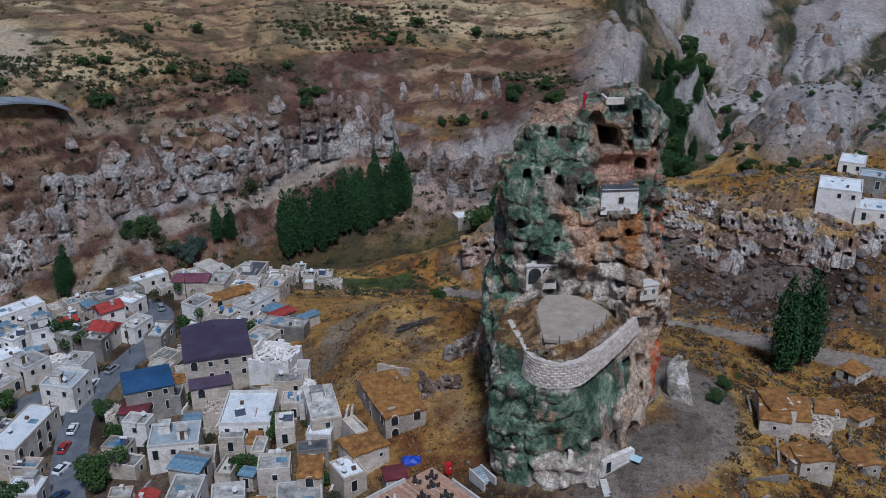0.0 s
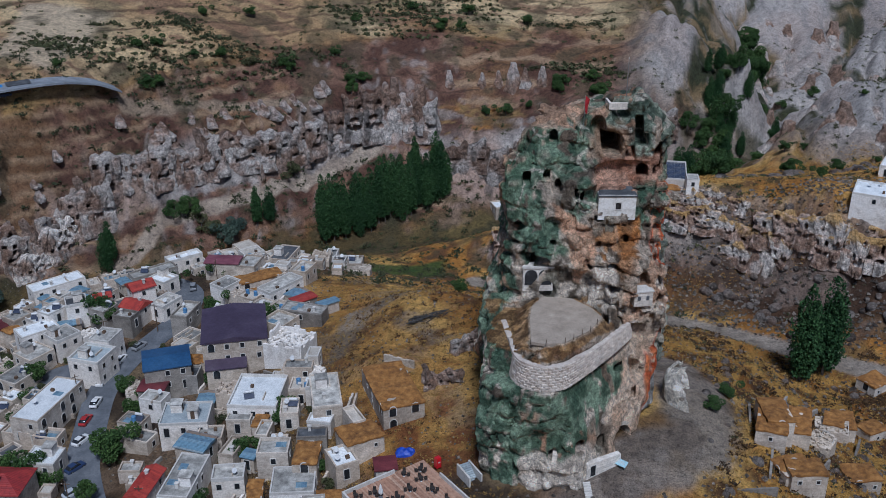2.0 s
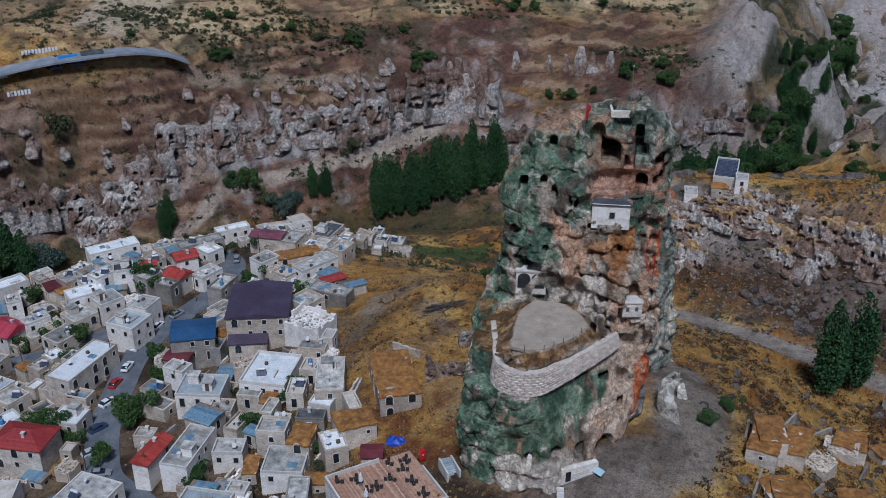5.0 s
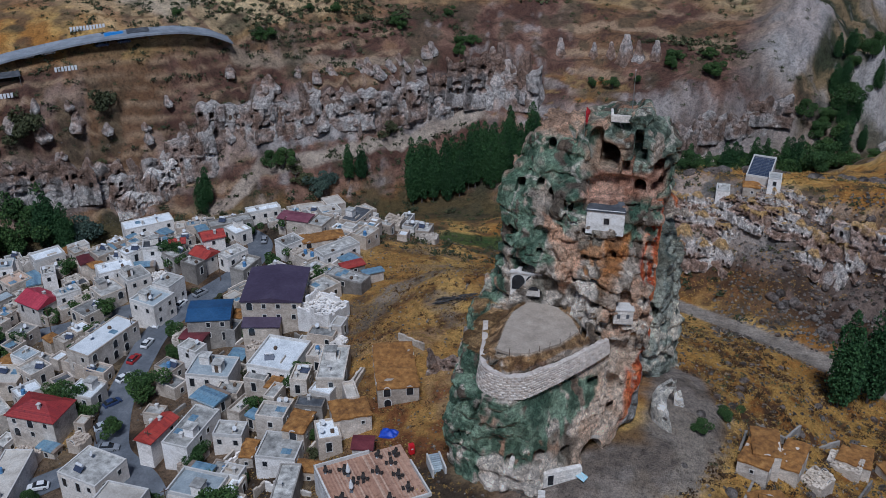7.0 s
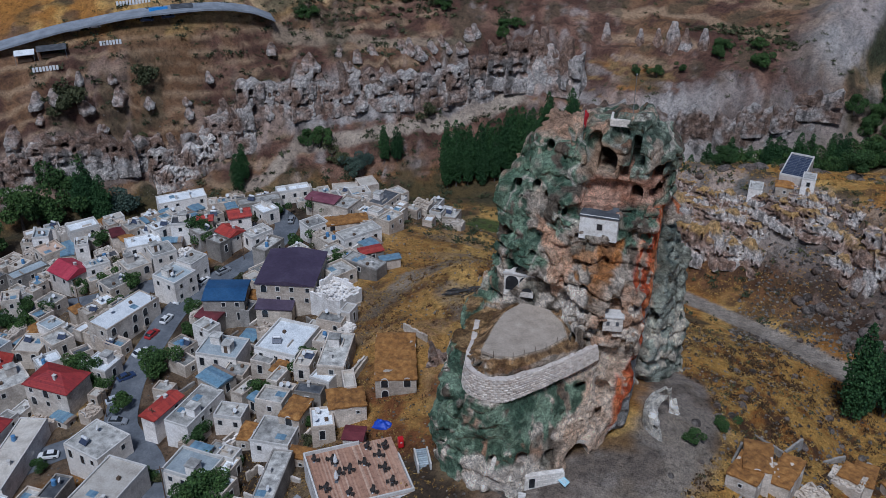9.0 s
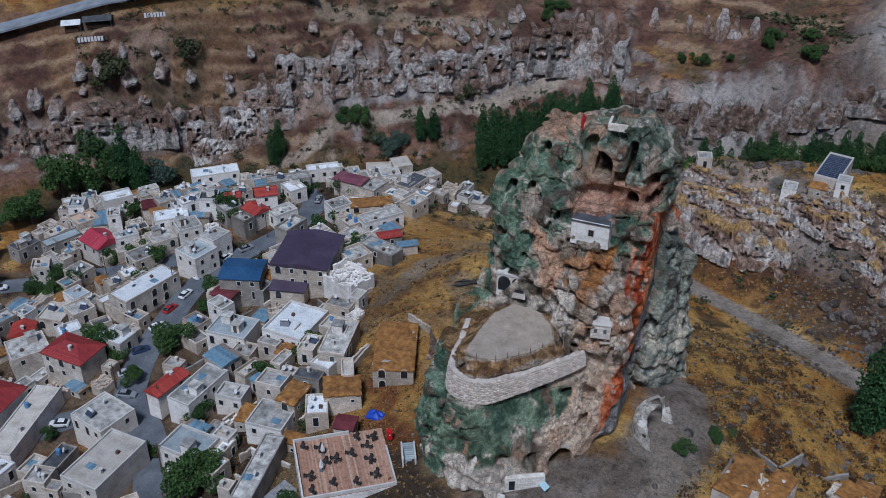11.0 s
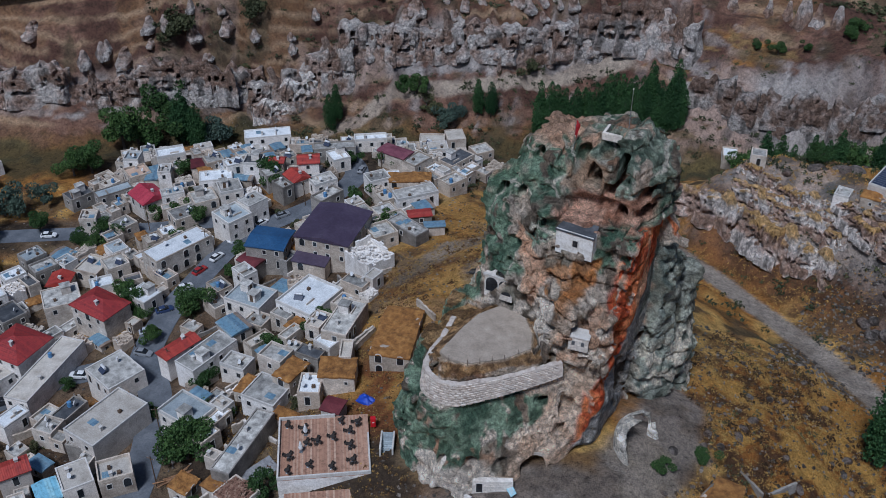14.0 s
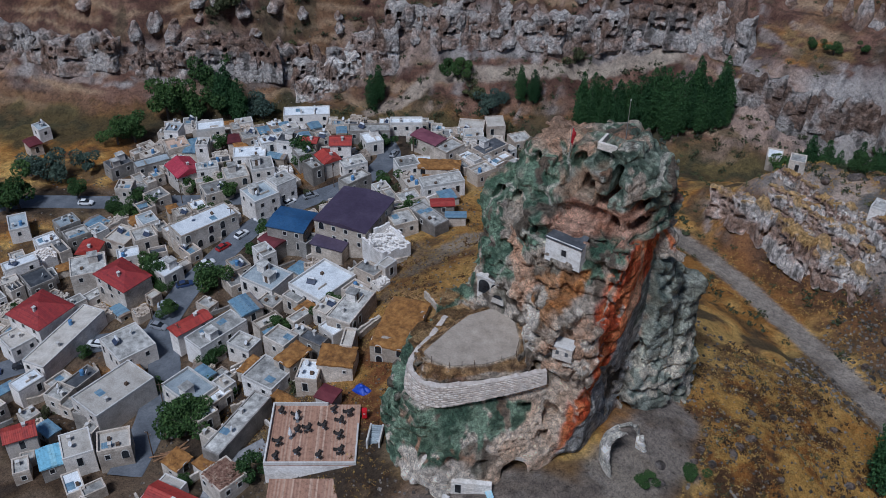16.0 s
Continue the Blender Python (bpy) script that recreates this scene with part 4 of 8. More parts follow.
    # doors, windows and vaults
    doors = [
        (box, 32.8, 9, 43.6, 0.75, 6, 1.3), (box, 33.4, 8, 41.2, 1.1, 6, 1.15, 6), (box, 31.5, 8, 39.2, 0.85, 6, 1.2), (box, 36.4, 9, 38.9, 0.75, 6, 1.3),
        (vault, 33.8, 8.0, 34.6, 1.0, 2.4, 6), (vault, 36.4, 8, 34.8, 0.8, 2.0, 6), (vault, 18.6, 9.5, 40.2, 0.75, 2.2, 4), (vault, 14.2, 7.5, 34.0, 0.7, 2.2, 3.5),
        (vault, 17.6, 5.5, 34.8, 0.6, 1.8, 3.5), (vault, 19.6, 5.5, 33.2, 0.6, 1.9, 3.5), (vault, 13.2, 3, 26.6, 0.6, 1.4, 4), (vault, 23.0, 5.5, 33.0, 0.7, 2.0, 3.5),
        (vault, 34.6, -5.4, 2.8, 1.5, 3.2, 4, 40), (vault, 32.4, -11.8, -8.6, 2.3, 5.6, 5, 42), (vault, 19.7, -20.5, -3.4, 0.75, 1.9, 3.4), (vault, 24.0, -19.5, -2.5, 0.75, 1.9, 3.4),
        (vault, 27.6, -17, -4.4, 0.7, 2.2, 3.4), (vault, 27.6, -11.8, 8.4, 1.3, 3.0, 2.2, 15)]
    g = random.Random(31)
    for i in range(5):
        wz = g.uniform(20, 43)
        doors.append((vault, g.uniform(13, 37.5), 3 + 0.22 * (wz - 20), wz, g.uniform(0.35, 0.65), g.uniform(1.0, 1.9), g.uniform(4, 6), g.uniform(-15, 15)))
    for i in range(26):
        wz = g.uniform(-2, 41)
        wide = g.uniform(0.35, 0.9)
        doors.append((box, g.uniform(26, 38), -6 + 0.34 * max(0, wz - 8) + g.uniform(-1, 1), wz, wide, g.uniform(1.6, 2.6), g.uniform(0.5, 1.0)))
    for i in range(16):
        wz = g.uniform(-4, 26)
        doors.append((ball, 39.5 + g.uniform(-1, 1.5), g.uniform(18, 30), wz, 2.2, g.uniform(0.5, 1.1), g.uniform(0.6, 1.3)))
    for kind, *size in doors:
        carve(kind, 0, *size)
    # pigeon holes over the lower vault
    c, s = math.cos(radians(53)), math.sin(radians(53))
    u, w = (x - 33.4) * c + (y + 11.2) * s, -(x - 33.4) * s + (y + 11.2) * c
    holes = np.maximum(np.maximum(np.abs((u + 0.35 * np.floor(z / 1.2)) % 1.5 - 0.75) - 0.3, np.abs(z % 1.2 - 0.6) - 0.3), np.maximum(np.abs(w) - 4.5, np.maximum(np.abs(u) - 4.6, np.abs(z - 0.8) - 2.6)))
    f = np.maximum(f, -np.maximum(holes, -0.6 - (f + 0.0)))
    f = np.maximum(f, -14.5 - z)
    whole[shell] = f
    v, q = whole_body(*skin(whole, o, h))
    vx, vy, vz = v.T
    me = mesh_from("castle_rock", v, q, TUFF, False)
    nrm = np.empty(len(v) * 3, np.float32)
    me.vertices.foreach_get("normal", nrm)
    nrm = nrm.reshape(-1, 3)
    # tones: bare tuff, pale scars, the green net, rust on the cleft
    n1, n2, n3 = fbm(vx, vy, vz, 9, 3, 121), fbm(vx, vy, vz, 2.2, 3, 126), fbm(vx, vy, vz * 0.3, 2.6, 3, 131)
    n4 = vnoise(vx, vy, vz, 0.8, 137)
    tone = mix((0.40, 0.365, 0.325), (0.46, 0.375, 0.30), step(-0.5, 0.6, n1))
    tone = mix(tone, (0.16, 0.17, 0.145), 0.7 * step(0.15, 0.5, fbm(vx, vy, vz, 4.0, 3, 151)))
    tone = mix(tone, (0.085, 0.07, 0.056), 0.85 * step(0.1, 0.45, n3))
    tone = mix(tone, (0.44, 0.25, 0.16), 0.5 * step(0.3, 0.6, n1 - 0.4 * n2))
    tone = mix(tone, (0.64, 0.60, 0.55), 0.9 * step(0.22, 0.42, n2 - 0.2 * n3 + 0.2 * n4) * step(36, 18, vz))
    low_pale = step(27, 30, vx + n2) * step(12, 9, vz) * step(40, 37, vx) * step(2, -2, vy)
    tone = mix(tone, mix((0.52, 0.40, 0.31), (0.64, 0.54, 0.45), step(-0.3, 0.3, n2)), 0.9 * low_pale * step(0.8, 0.3, n3))
    tone = mix(tone, (0.42, 0.21, 0.08), 0.8 * step(24, 26.5, vx) * step(34, 31, vx) * step(29.5, 27, vz) * step(20, 24, vz) * step(-0.1, 0.25, n2))
    pink = step(25, 26.5, vx + n2) * step(38.5, 37, vx) * step(33.5, 34.5, vz) * step(39.2, 38.2, vz + 0.5 * n2)
    tone = mix(tone, mix((0.30, 0.15, 0.10), (0.52, 0.33, 0.25), step(-0.4, 0.3, n2)), 0.9 * pink)
    cave = step(24.5, 26, vx + n2) * step(31.5, 30.5, vx) * step(38.4, 39, vz) * step(44, 43, vz)
    tone = mix(tone, mix((0.16, 0.09, 0.05), (0.38, 0.27, 0.19), step(-0.4, 0.3, n2)), 0.85 * cave)
    green = mix((0.05, 0.105, 0.075), (0.20, 0.31, 0.235), step(-0.7, 0.7, n2 + 0.8 * n4))
    grey_net = mix((0.06, 0.085, 0.08), (0.30, 0.345, 0.32), step(-0.4, 0.55, n2 + 0.9 * n4))
    wob = 1.6 * n1 + 1.2 * n2
    front = step(26, 20, vy)
    net = np.zeros(len(v))
    for outline in NETS + [NET_SKIRT]:
        net = np.maximum(net, step(0.5, -0.3, inside_plan(vx, vz, outline) + 0.9 * n2 + 0.5 * n1))
    dome = step(27.5, 29, vx + 0.5 * wob) * step(35.5, 37, vz + 0.6 * wob)
    flank = step(12.4, 11.0, vx + 0.5 * wob) * step(-6, -4, vz) * step(0.5, 0.2, n1)
    crown = step(33.5, 35.5, vz + 0.6 * wob) * step(0.5, 0.2, np.abs(n1) + 0.3 * n2)
    net = np.maximum(np.maximum(net * front, 0.95 * crown), np.maximum(0.9 * dome * step(0.55, 0.3, n2), flank)) * (1 - pink) * (1 - cave)
    net = net * step(0.62, 0.45, np.abs(n3) + 0.25 * n4) * step(-0.75, -0.35, nrm[:, 2])
    bright = step(-0.2, 0.3, n1) * step(22, 26, vz) * step(20, 17, vx)
    green = mix(green, (0.055, 0.135, 0.08), 0.55 * bright)
    tone = mix(tone, mix(green, grey_net, 0.55 * dome), np.clip(0.95 * net, 0, 1))
    rope = net * step(0.07, 0.03, np.abs(vnoise(vx, vy, vz, 5.5, 139))) * (vz > 16)
    tone = mix(tone, (0.55, 0.54, 0.50), 0.8 * rope)
    scar = step(0.35, -0.25, inside_plan(vx, vz, SCAR) + 0.5 * n2) * step(9, 6, vy)
    tone = mix(tone, mix((0.52, 0.34, 0.24), (0.66, 0.49, 0.37), step(-0.3, 0.4, n2)), 0.97 * scar)
    ochre = step(0.4, -0.3, inside_plan(vx, vz, OCHRE_SCAR) + 0.7 * n2) * step(12, 8, vy)
    tone = mix(tone, mix((0.46, 0.20, 0.06), (0.24, 0.12, 0.05), step(-0.2, 0.4, n2)), 0.85 * ochre)
    white = step(0.4, -0.3, inside_plan(vx, vz, WHITE_SCAR) + 0.7 * n2) * step(6, 3, vy) * step(-9, -6, vy)
    white = np.maximum(white, step(-2.2, -3.2, vz + 0.8 * n2) * step(15, 16.5, vx + n2) * step(29, 27, vx) * step(-16, -18, vy))
    tone = mix(tone, mix((0.52, 0.49, 0.45), (0.72, 0.69, 0.65), step(-0.4, 0.3, n2 + 0.5 * n4)), 0.95 * white)
    edge = np.interp(vz, [-8, 6, 11, 22, 28, 34], [-6.5, -2.4, -0.4, 2.2, 4.4, 7])
    face = step(0.15, 0.4, nrm[:, 0]) * step(35, 36, vx) * step(41, 40, vx) * step(-8, -5, vz) * step(33.5, 32.5, vz) * step(-1.2, 0.2, vy - edge) * step(20, 18, vy)
    lower = np.interp(vz, [-8, 4, 10, 17, 24, 30], [-9, 0.8, 5.5, 10.5, 15.5, 20.0])
    stain = step(0.8, -0.4, vy - lower + 1.2 * n2)
    slab = mix((0.22, 0.24, 0.26), (0.46, 0.475, 0.49), step(-0.4, 0.5, n3 + 0.4 * n4))
    tone = mix(tone, slab, 0.9 * face)
    rust = mix((0.46, 0.080, 0.022), (0.66, 0.23, 0.09), step(-0.3, 0.4, n2 + 0.5 * n4))
    rust = mix(rust, (0.60, 0.38, 0.25), 0.8 * step(0.2, 0.5, n3))
    tone = mix(tone, rust, 0.97 * face * stain)
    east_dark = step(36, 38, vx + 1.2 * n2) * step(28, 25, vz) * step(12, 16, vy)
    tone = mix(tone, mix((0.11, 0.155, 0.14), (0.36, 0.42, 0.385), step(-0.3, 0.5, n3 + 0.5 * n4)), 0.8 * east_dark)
    foot = east_dark * step(8, 3, vz + 3 * n2)
    tone = mix(tone, (0.60, 0.57, 0.50), 0.85 * foot * step(-0.15, 0.2, n2))
    off = inside_plan(vx, vy, TERRACE)
    level = step(0.4, 0.65, nrm[:, 2]) * step(16.2, 15.8, vz) * step(11.8, 12.4, vz) * step(0.9, 0.2, vy) * step(31, 29, vx)
    tone = mix(tone, mix((0.40, 0.34, 0.275), (0.47, 0.41, 0.34), step(-0.3, 0.3, n2)), level * step(0.3, -0.1, off))
    tone = mix(tone, mix((0.14, 0.08, 0.035), (0.32, 0.20, 0.09), step(-0.3, 0.4, n2 + n4)), 0.9 * level * step(-0.1, 0.3, off))
    tone = tone * (1.06, 1.0, 0.92)
    me.materials.append(NET)
    me.polygons.foreach_set("material_index", (net[q].mean(1) > 0.5).astype(np.int32))
    layer = me.color_attributes.new("tone", "FLOAT_COLOR", "POINT")
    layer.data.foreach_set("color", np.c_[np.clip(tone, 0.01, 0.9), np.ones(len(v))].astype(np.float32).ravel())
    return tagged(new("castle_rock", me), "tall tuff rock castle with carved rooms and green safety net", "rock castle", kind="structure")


castle = castle_rock()

# ---- outcrops: cliffs with carved rooms, cones and boulders ----
def sculpt(name, size, step_, field, seed, cap=0.0, warm=0.4, pale=0.5, dim=1.0):
    sx, sy, sz = size
    o = np.array([-sx / 2 - 1, -sy / 2 - 1, -3.0])
    ax = [o[0] + step_ * np.arange(int((sx + 2) / step_)), o[1] + step_ * np.arange(int((sy + 2) / step_)), o[2] + step_ * np.arange(int((sz + 4) / step_))]
    x, y, z = [a.astype(np.float32) for a in np.meshgrid(*ax, indexing="ij")]
    f = field(x, y, z)
    f = np.maximum(f, -2.7 - z)
    v, q = skin(f, o, step_)
    vx, vy, vz = v.T
    n1, n2, n3 = fbm(vx + 31 * seed, vy, vz, 6, 3, 221), fbm(vx, vy + 17 * seed, vz, 1.6, 3, 226), fbm(vx + 9 * seed, vy, vz * 0.3, 2.2, 3, 231)
    tone = mix(PALE, PINK, np.clip(warm * 2 * step(-0.5, 0.7, n1), 0, 1))
    tone = mix(tone, (0.62, 0.59, 0.55), pale * step(0.1, 0.5, n2 - 0.3 * n3))
    tone = mix(tone, (0.10, 0.092, 0.085), 0.75 * step(0.2, 0.5, n3 + 0.2 * n1))
    tone = mix(tone, (0.17, 0.10, 0.065), 0.7 * step(0.1, 0.45, n1 + 0.4 * n2))
    if cap:
        tone = mix(tone, (0.40, 0.255, 0.095), 0.85 * step(cap - 1.2, cap + 0.4, vz + 1.2 * n2))
    me = mesh_from(name, v, q, TUFF, False, np.clip(tone * dim, 0.02, 0.85))
    return me


def cliff_field(seed, sx, sy, sz, rooms):
    """A standing wall of tuff: fluted front, broken crest, rows of square-cut rooms."""
    rng = random.Random(seed)
    caves = [(rng.uniform(-0.42, 0.42) * sx, rng.choice((0.22, 0.45, 0.62)) * sz + rng.uniform(-0.4, 0.4), rng.uniform(0.7, 1.5), rng.uniform(1.1, 2.0)) for _ in range(rooms)]
    grotto = [(rng.uniform(-0.4, 0.4) * sx, rng.uniform(0.05, 0.4) * sz, rng.uniform(1.2, 2.2)) for _ in range(2)]

    def field(x, y, z):
        a, o = x + 40 * seed, 0 * x
        crest = sz * (0.72 + 0.22 * vnoise(a, o, o, 5.5, 301) + 0.14 * vnoise(a, o, o, 2.1, 302)) - 0.8 * np.abs(vnoise(a, y, o, 1.1, 303))
        flute = 1.4 * vnoise(a, o, z * 0.15, 5.5, 304) + 0.5 * np.abs(vnoise(a, o, z * 0.3, 2.4, 305)) - 0.7 * step(0.1, 0.0, np.abs(vnoise(a, o, z * 0.15, 3.0, 306)))
        lean = 0.16 * z
        front = -(y + 0.26 * sy - lean + flute)
        rear = y - 0.34 * sy + 0.1 * z
        ends = np.abs(x) - sx * 0.48 + 1.2 * vnoise(o, y + 9 * seed, z * 0.4, 3, 307) + 0.1 * z
        f = np.maximum(np.maximum(front, rear), np.maximum(ends, (z - crest) * 0.8))
        f = f + 0.4 * fbm(x + 13 * seed, y, z * 0.5, 2.4, 3, 311) + 0.25 * np.abs(vnoise(x * 0.3, y * 0.3, z + 0.15 * x, 1.5, 318))
        for cx, cz, r in grotto:
            f = smax(f, -ball(x, y, z, cx, -0.3 * sy, cz, r * 1.3, r * 1.2, r * 0.6), 0.4)
        for cx, cz, hw, hh in caves:
            f = np.maximum(f, -np.maximum(np.maximum(np.abs(x - cx) - hw * 0.5, np.abs(z - cz) - hh * 0.5), np.abs(y + 0.2 * sy) - 0.32 * sy))
        return f
    return field


def cone_field(seed, r, h, lean):
    def field(x, y, z):
        t = np.clip(z / h, 0, 1)
        rad = r * (1.1 - 0.85 * t ** 0.8)
        a = np.arctan2(y, x)
        d = np.hypot(x - lean * t, y) - rad * (1 + 0.12 * np.sin(a * 5 + seed))
        f = np.maximum(d * 0.8, z - h)
        return f + 0.35 * fbm(x + 19 * seed, y, z * 0.45, 2.0, 3, 321)
    return field


def boulder_field(seed, r):
    def field(x, y, z):
        f = ball(x, y, z, 0, 0, 0.3 * r, r, 0.8 * r, 0.75 * r)
        return f + 0.42 * fbm(x + 23 * seed, y, z, 2.0 * r, 3, 331) * r * 0.6
    return field


CLIFFS = [sculpt("cliff_rock", (17, 9, 14), 0.36, cliff_field(k, 17, 9, 12 + k % 3, 13), k, 0, 0.5 + 0.1 * (k % 3), 0.6, 0.86) for k in range(6)]
SMOOTH_CLIFFS = [sculpt("cliff_rock", (17, 9, 14), 0.4, cliff_field(20 + k, 17, 9, 12, 1), 20 + k, 0, 0.45, 0.4, 0.72) for k in range(2)]
RUIN_CLIFFS = [sculpt("cliff_rock", (17, 9, 14), 0.36, cliff_field(30 + k, 17, 9, 11, 16), 30 + k, 7.6, 0.8, 0.5, 1.2) for k in range(3)]
FINS = [sculpt("tuff_fin", (6.4, 6.4, 7.5), 0.42, cone_field(5 + k, 2.2, 5.5 + 0.4 * k, 0.5 * (k - 1)), 15 + k, 0, 0.8, 0.3, 0.85) for k in range(3)]
WHITE_CLIFFS = [sculpt("cliff_rock", (17, 9, 14), 0.36, cliff_field(40 + k, 17, 9, 12, 16), 40 + k, 0, 0.05, 1.0, 1.35) for k in range(2)]
CONES = [sculpt("tuff_cone", (6.4, 6.4, 7.5), 0.42, cone_field(k, 2.1 + 0.25 * k, 5.5 + 0.5 * k, 0.4 * (k - 1)), 10 + k, 0, 0.55, 0.35) for k in range(4)]
BOULDERS = [sculpt("boulder", (3.2, 3.2, 2.4), 0.2, boulder_field(k, 1.1), 20 + k, 0, 0.5, 0.2, 0.38) for k in range(4)]


def place_rock(name, me, x, y, turn, size, label, group, sink=0.6, tall=1.0, deep=1.0):
    z = float(on_ground(x, y))
    ob = new(name, me)
    ob.matrix_basis = Matrix.LocRotScale((x, y, z - sink * size), Euler((0, 0, radians(turn))), (size, size * deep, size * tall))
    return tagged(ob, label, "rock", group)


def along(line, gap):
    for (ax, ay, _), (bx, by, _) in zip(line, line[1:]):
        length = math.hypot(bx - ax, by - ay)
        n = max(1, round(length / gap))
        for i in range(n):
            t = (i + 0.5) / n
            yield ax + (bx - ax) * t, ay + (by - ay) * t, math.degrees(math.atan2(by - ay, bx - ax))


rng = random.Random(5)
for i, (x, y, turn) in enumerate(along(CLIFF_FOOT[:4], 9)):
    place_rock("cliff_rock", CLIFFS[rng.randrange(6)], x + rng.uniform(-1.5, 1.5), y + 2.4 + rng.uniform(-1.5, 1.5), turn + rng.uniform(-14, 14), rng.uniform(0.95, 1.25), "pale tuff cliff with hand-cut cave rooms", "cliffs over the gorge", 1.8, rng.uniform(0.75, 1.0))
for i, (x, y, turn) in enumerate(along(CLIFF_FOOT[3:12], 8.0)):
    place_rock("cliff_rock", CLIFFS[rng.randrange(6)], x + rng.uniform(-1, 1), y + 1.6 + rng.uniform(-0.8, 0.8), turn + rng.uniform(-8, 8), rng.uniform(1.0, 1.25), "pale tuff cliff with rows of hand-cut cave rooms", "cliffs over the gorge", 1.4, rng.uniform(0.8, 1.05))
for i, (x, y, turn) in enumerate(along(CLIFF_FOOT[12:], 9)):
    place_rock("cliff_rock", SMOOTH_CLIFFS[rng.randrange(2)], x + rng.uniform(-1, 1), y + 2.5 + rng.uniform(-1, 1), turn + rng.uniform(-14, 14), rng.uniform(0.85, 1.15), "smooth pale tuff cliff over the gorge", "cliffs over the gorge", 2.0, rng.uniform(0.8, 1.0))
for line, gap, back, low, high, tall, sink, words in ((RAVINE_NORTH_FOOT[:4], 6.0, 3.5, 0.75, 1.0, 1.0, 1.2, "grey and pinkish tuff cliff above the ravine track"), (RUIN_SLOPE[:5], 6.0, 1.0, 0.7, 0.9, 0.75, 1.6, "pinkish tuff face with dark carved rooms"),
                                                      ([(22, 121, 0), (38, 117.5, 0), (54, 113, 0), (70, 106, 0)], 5.5, 0.0, 0.45, 0.62, 0.75, 1.6, "low pinkish ledge with dark room openings"), (RUIN_TOP[:6], 6.5, -1.5, 0.4, 0.58, 0.8, 2.2, "pinkish tuff ledge with carved arches"),
                                                      (RUIN_SLOPE[4:], 6.0, 2.0, 0.85, 1.15, 1.15, 1.4, "tall cracked grey cliff above fallen blocks"), ([(76, 103, 0), (86, 97, 0), (97, 88, 0), (112, 84, 0)], 6.5, -3.0, 0.6, 0.85, 0.9, 2.4, "broken pale rim of the ravine")):
    for x, y, turn in along(line, gap):
        a, b = math.cos(radians(turn)), math.sin(radians(turn))
        back_ = back + rng.uniform(-1, 1)
        place_rock("cliff_rock", RUIN_CLIFFS[rng.randrange(3)], x - b * back_, y + a * back_, turn + rng.uniform(-14, 14), rng.uniform(low, high), words, "cliffs of the ravine", sink, tall * rng.uniform(0.85, 1.1))
for i, (x, y, turn) in enumerate(along([(-196, 62, 0), (-172, 84, 0), (-150, 104, 0), (-130, 124, 0), (-112, 146, 0), (-90, 160, 0), (-68, 180, 0), (-46, 194, 0)], 3.0)):
    for row in range(2):
        if rng.random() < 0.5:
            continue
        a, b = x + rng.uniform(-3, 3) + 4 * row, y - 4 - 6 * row + rng.uniform(-3, 3)
        place_rock("tuff_fin", FINS[rng.randrange(3)], a, b, turn + rng.uniform(-15, 15), rng.uniform(0.6, 1.25), "pinkish pale tuff fin on a brown slope", "tuff cones", 1.0, rng.uniform(0.4, 0.62), 1.9)
for i in range(70):
    x, y = rng.uniform(104, 215), rng.uniform(160, 350)
    place_rock("tuff_cone", CONES[rng.randrange(4)], x, y, rng.uniform(0, 360), rng.uniform(1.0, 2.6), "broad pale tuff cone of the badlands", "tuff cones", 2.4, rng.uniform(0.45, 0.8))
for x, y, s in ((9, 206, 1.3), (4, 207, 0.9), (-2, 206, 0.7), (14, 206, 0.8), (-24, 187, 1.9), (-29, 186, 1.5), (-33, 187, 1.6), (-38, 182, 1.5), (-43, 181, 1.4), (-48, 178, 1.3), (-36, 190, 1.2), (-52, 174, 1.2), (20, 206, 0.9), (-14, 205, 0.8)):
    place_rock("tuff_cone", CONES[rng.randrange(4)], x, y, rng.uniform(0, 360), s, "standing pale fairy chimney of tuff", "tuff cones", 1.0, 1.15)
for x, y, turn, size, tall in ((-129, 97, 60, 0.75, 0.8), (-125.5, 105, 62, 0.85, 0.95), (-121, 113, 60, 0.85, 0.9), (-116, 120, 50, 0.7, 0.8)):
    place_rock("cliff_rock", WHITE_CLIFFS[rng.randrange(2)], x, y, turn, size, "bright white tuff outcrop riddled with caves", "white outcrop", 1.2, tall)
place_rock("cliff_rock", CLIFFS[1], -0.5, 11.5, 10, 0.55, "grey rock face with a dark hollow beside the castle", "white outcrop", 1.5, 0.8)
place_rock("cliff_rock", CLIFFS[3], 3.5, 24, 40, 0.5, "grey rock shoulder behind the castle", "white outcrop", 1.5, 0.8)
for i in range(90):
    t = rng.random()
    x, y = 62 + 50 * t + rng.gauss(0, 4), 92 - 20 * t + rng.gauss(0, 6)
    place_rock("boulder", BOULDERS[rng.randrange(4)], x, y, rng.uniform(0, 360), rng.uniform(0.5, 1.7), "fallen grey tuff boulder on a rubble slope", "boulders of the ravine", 0.2)
for i in range(60):
    x, y = rng.uniform(28, 130), rng.uniform(124, 150)
    place_rock("boulder", BOULDERS[rng.randrange(4)], x, y, rng.uniform(0, 360), rng.uniform(0.8, 2.6), "rounded pale tuff hump in dry grass", "tuff humps", 0.35, 0.7)
for i in range(130):
    x, y = rng.uniform(47, 95), rng.uniform(-35, 56)
    place_rock("boulder", BOULDERS[rng.randrange(4)], x, y, rng.uniform(0, 360), rng.uniform(0.3, 1.1), "grey rock lying in dry grass", "rocks of the spur", 0.35)

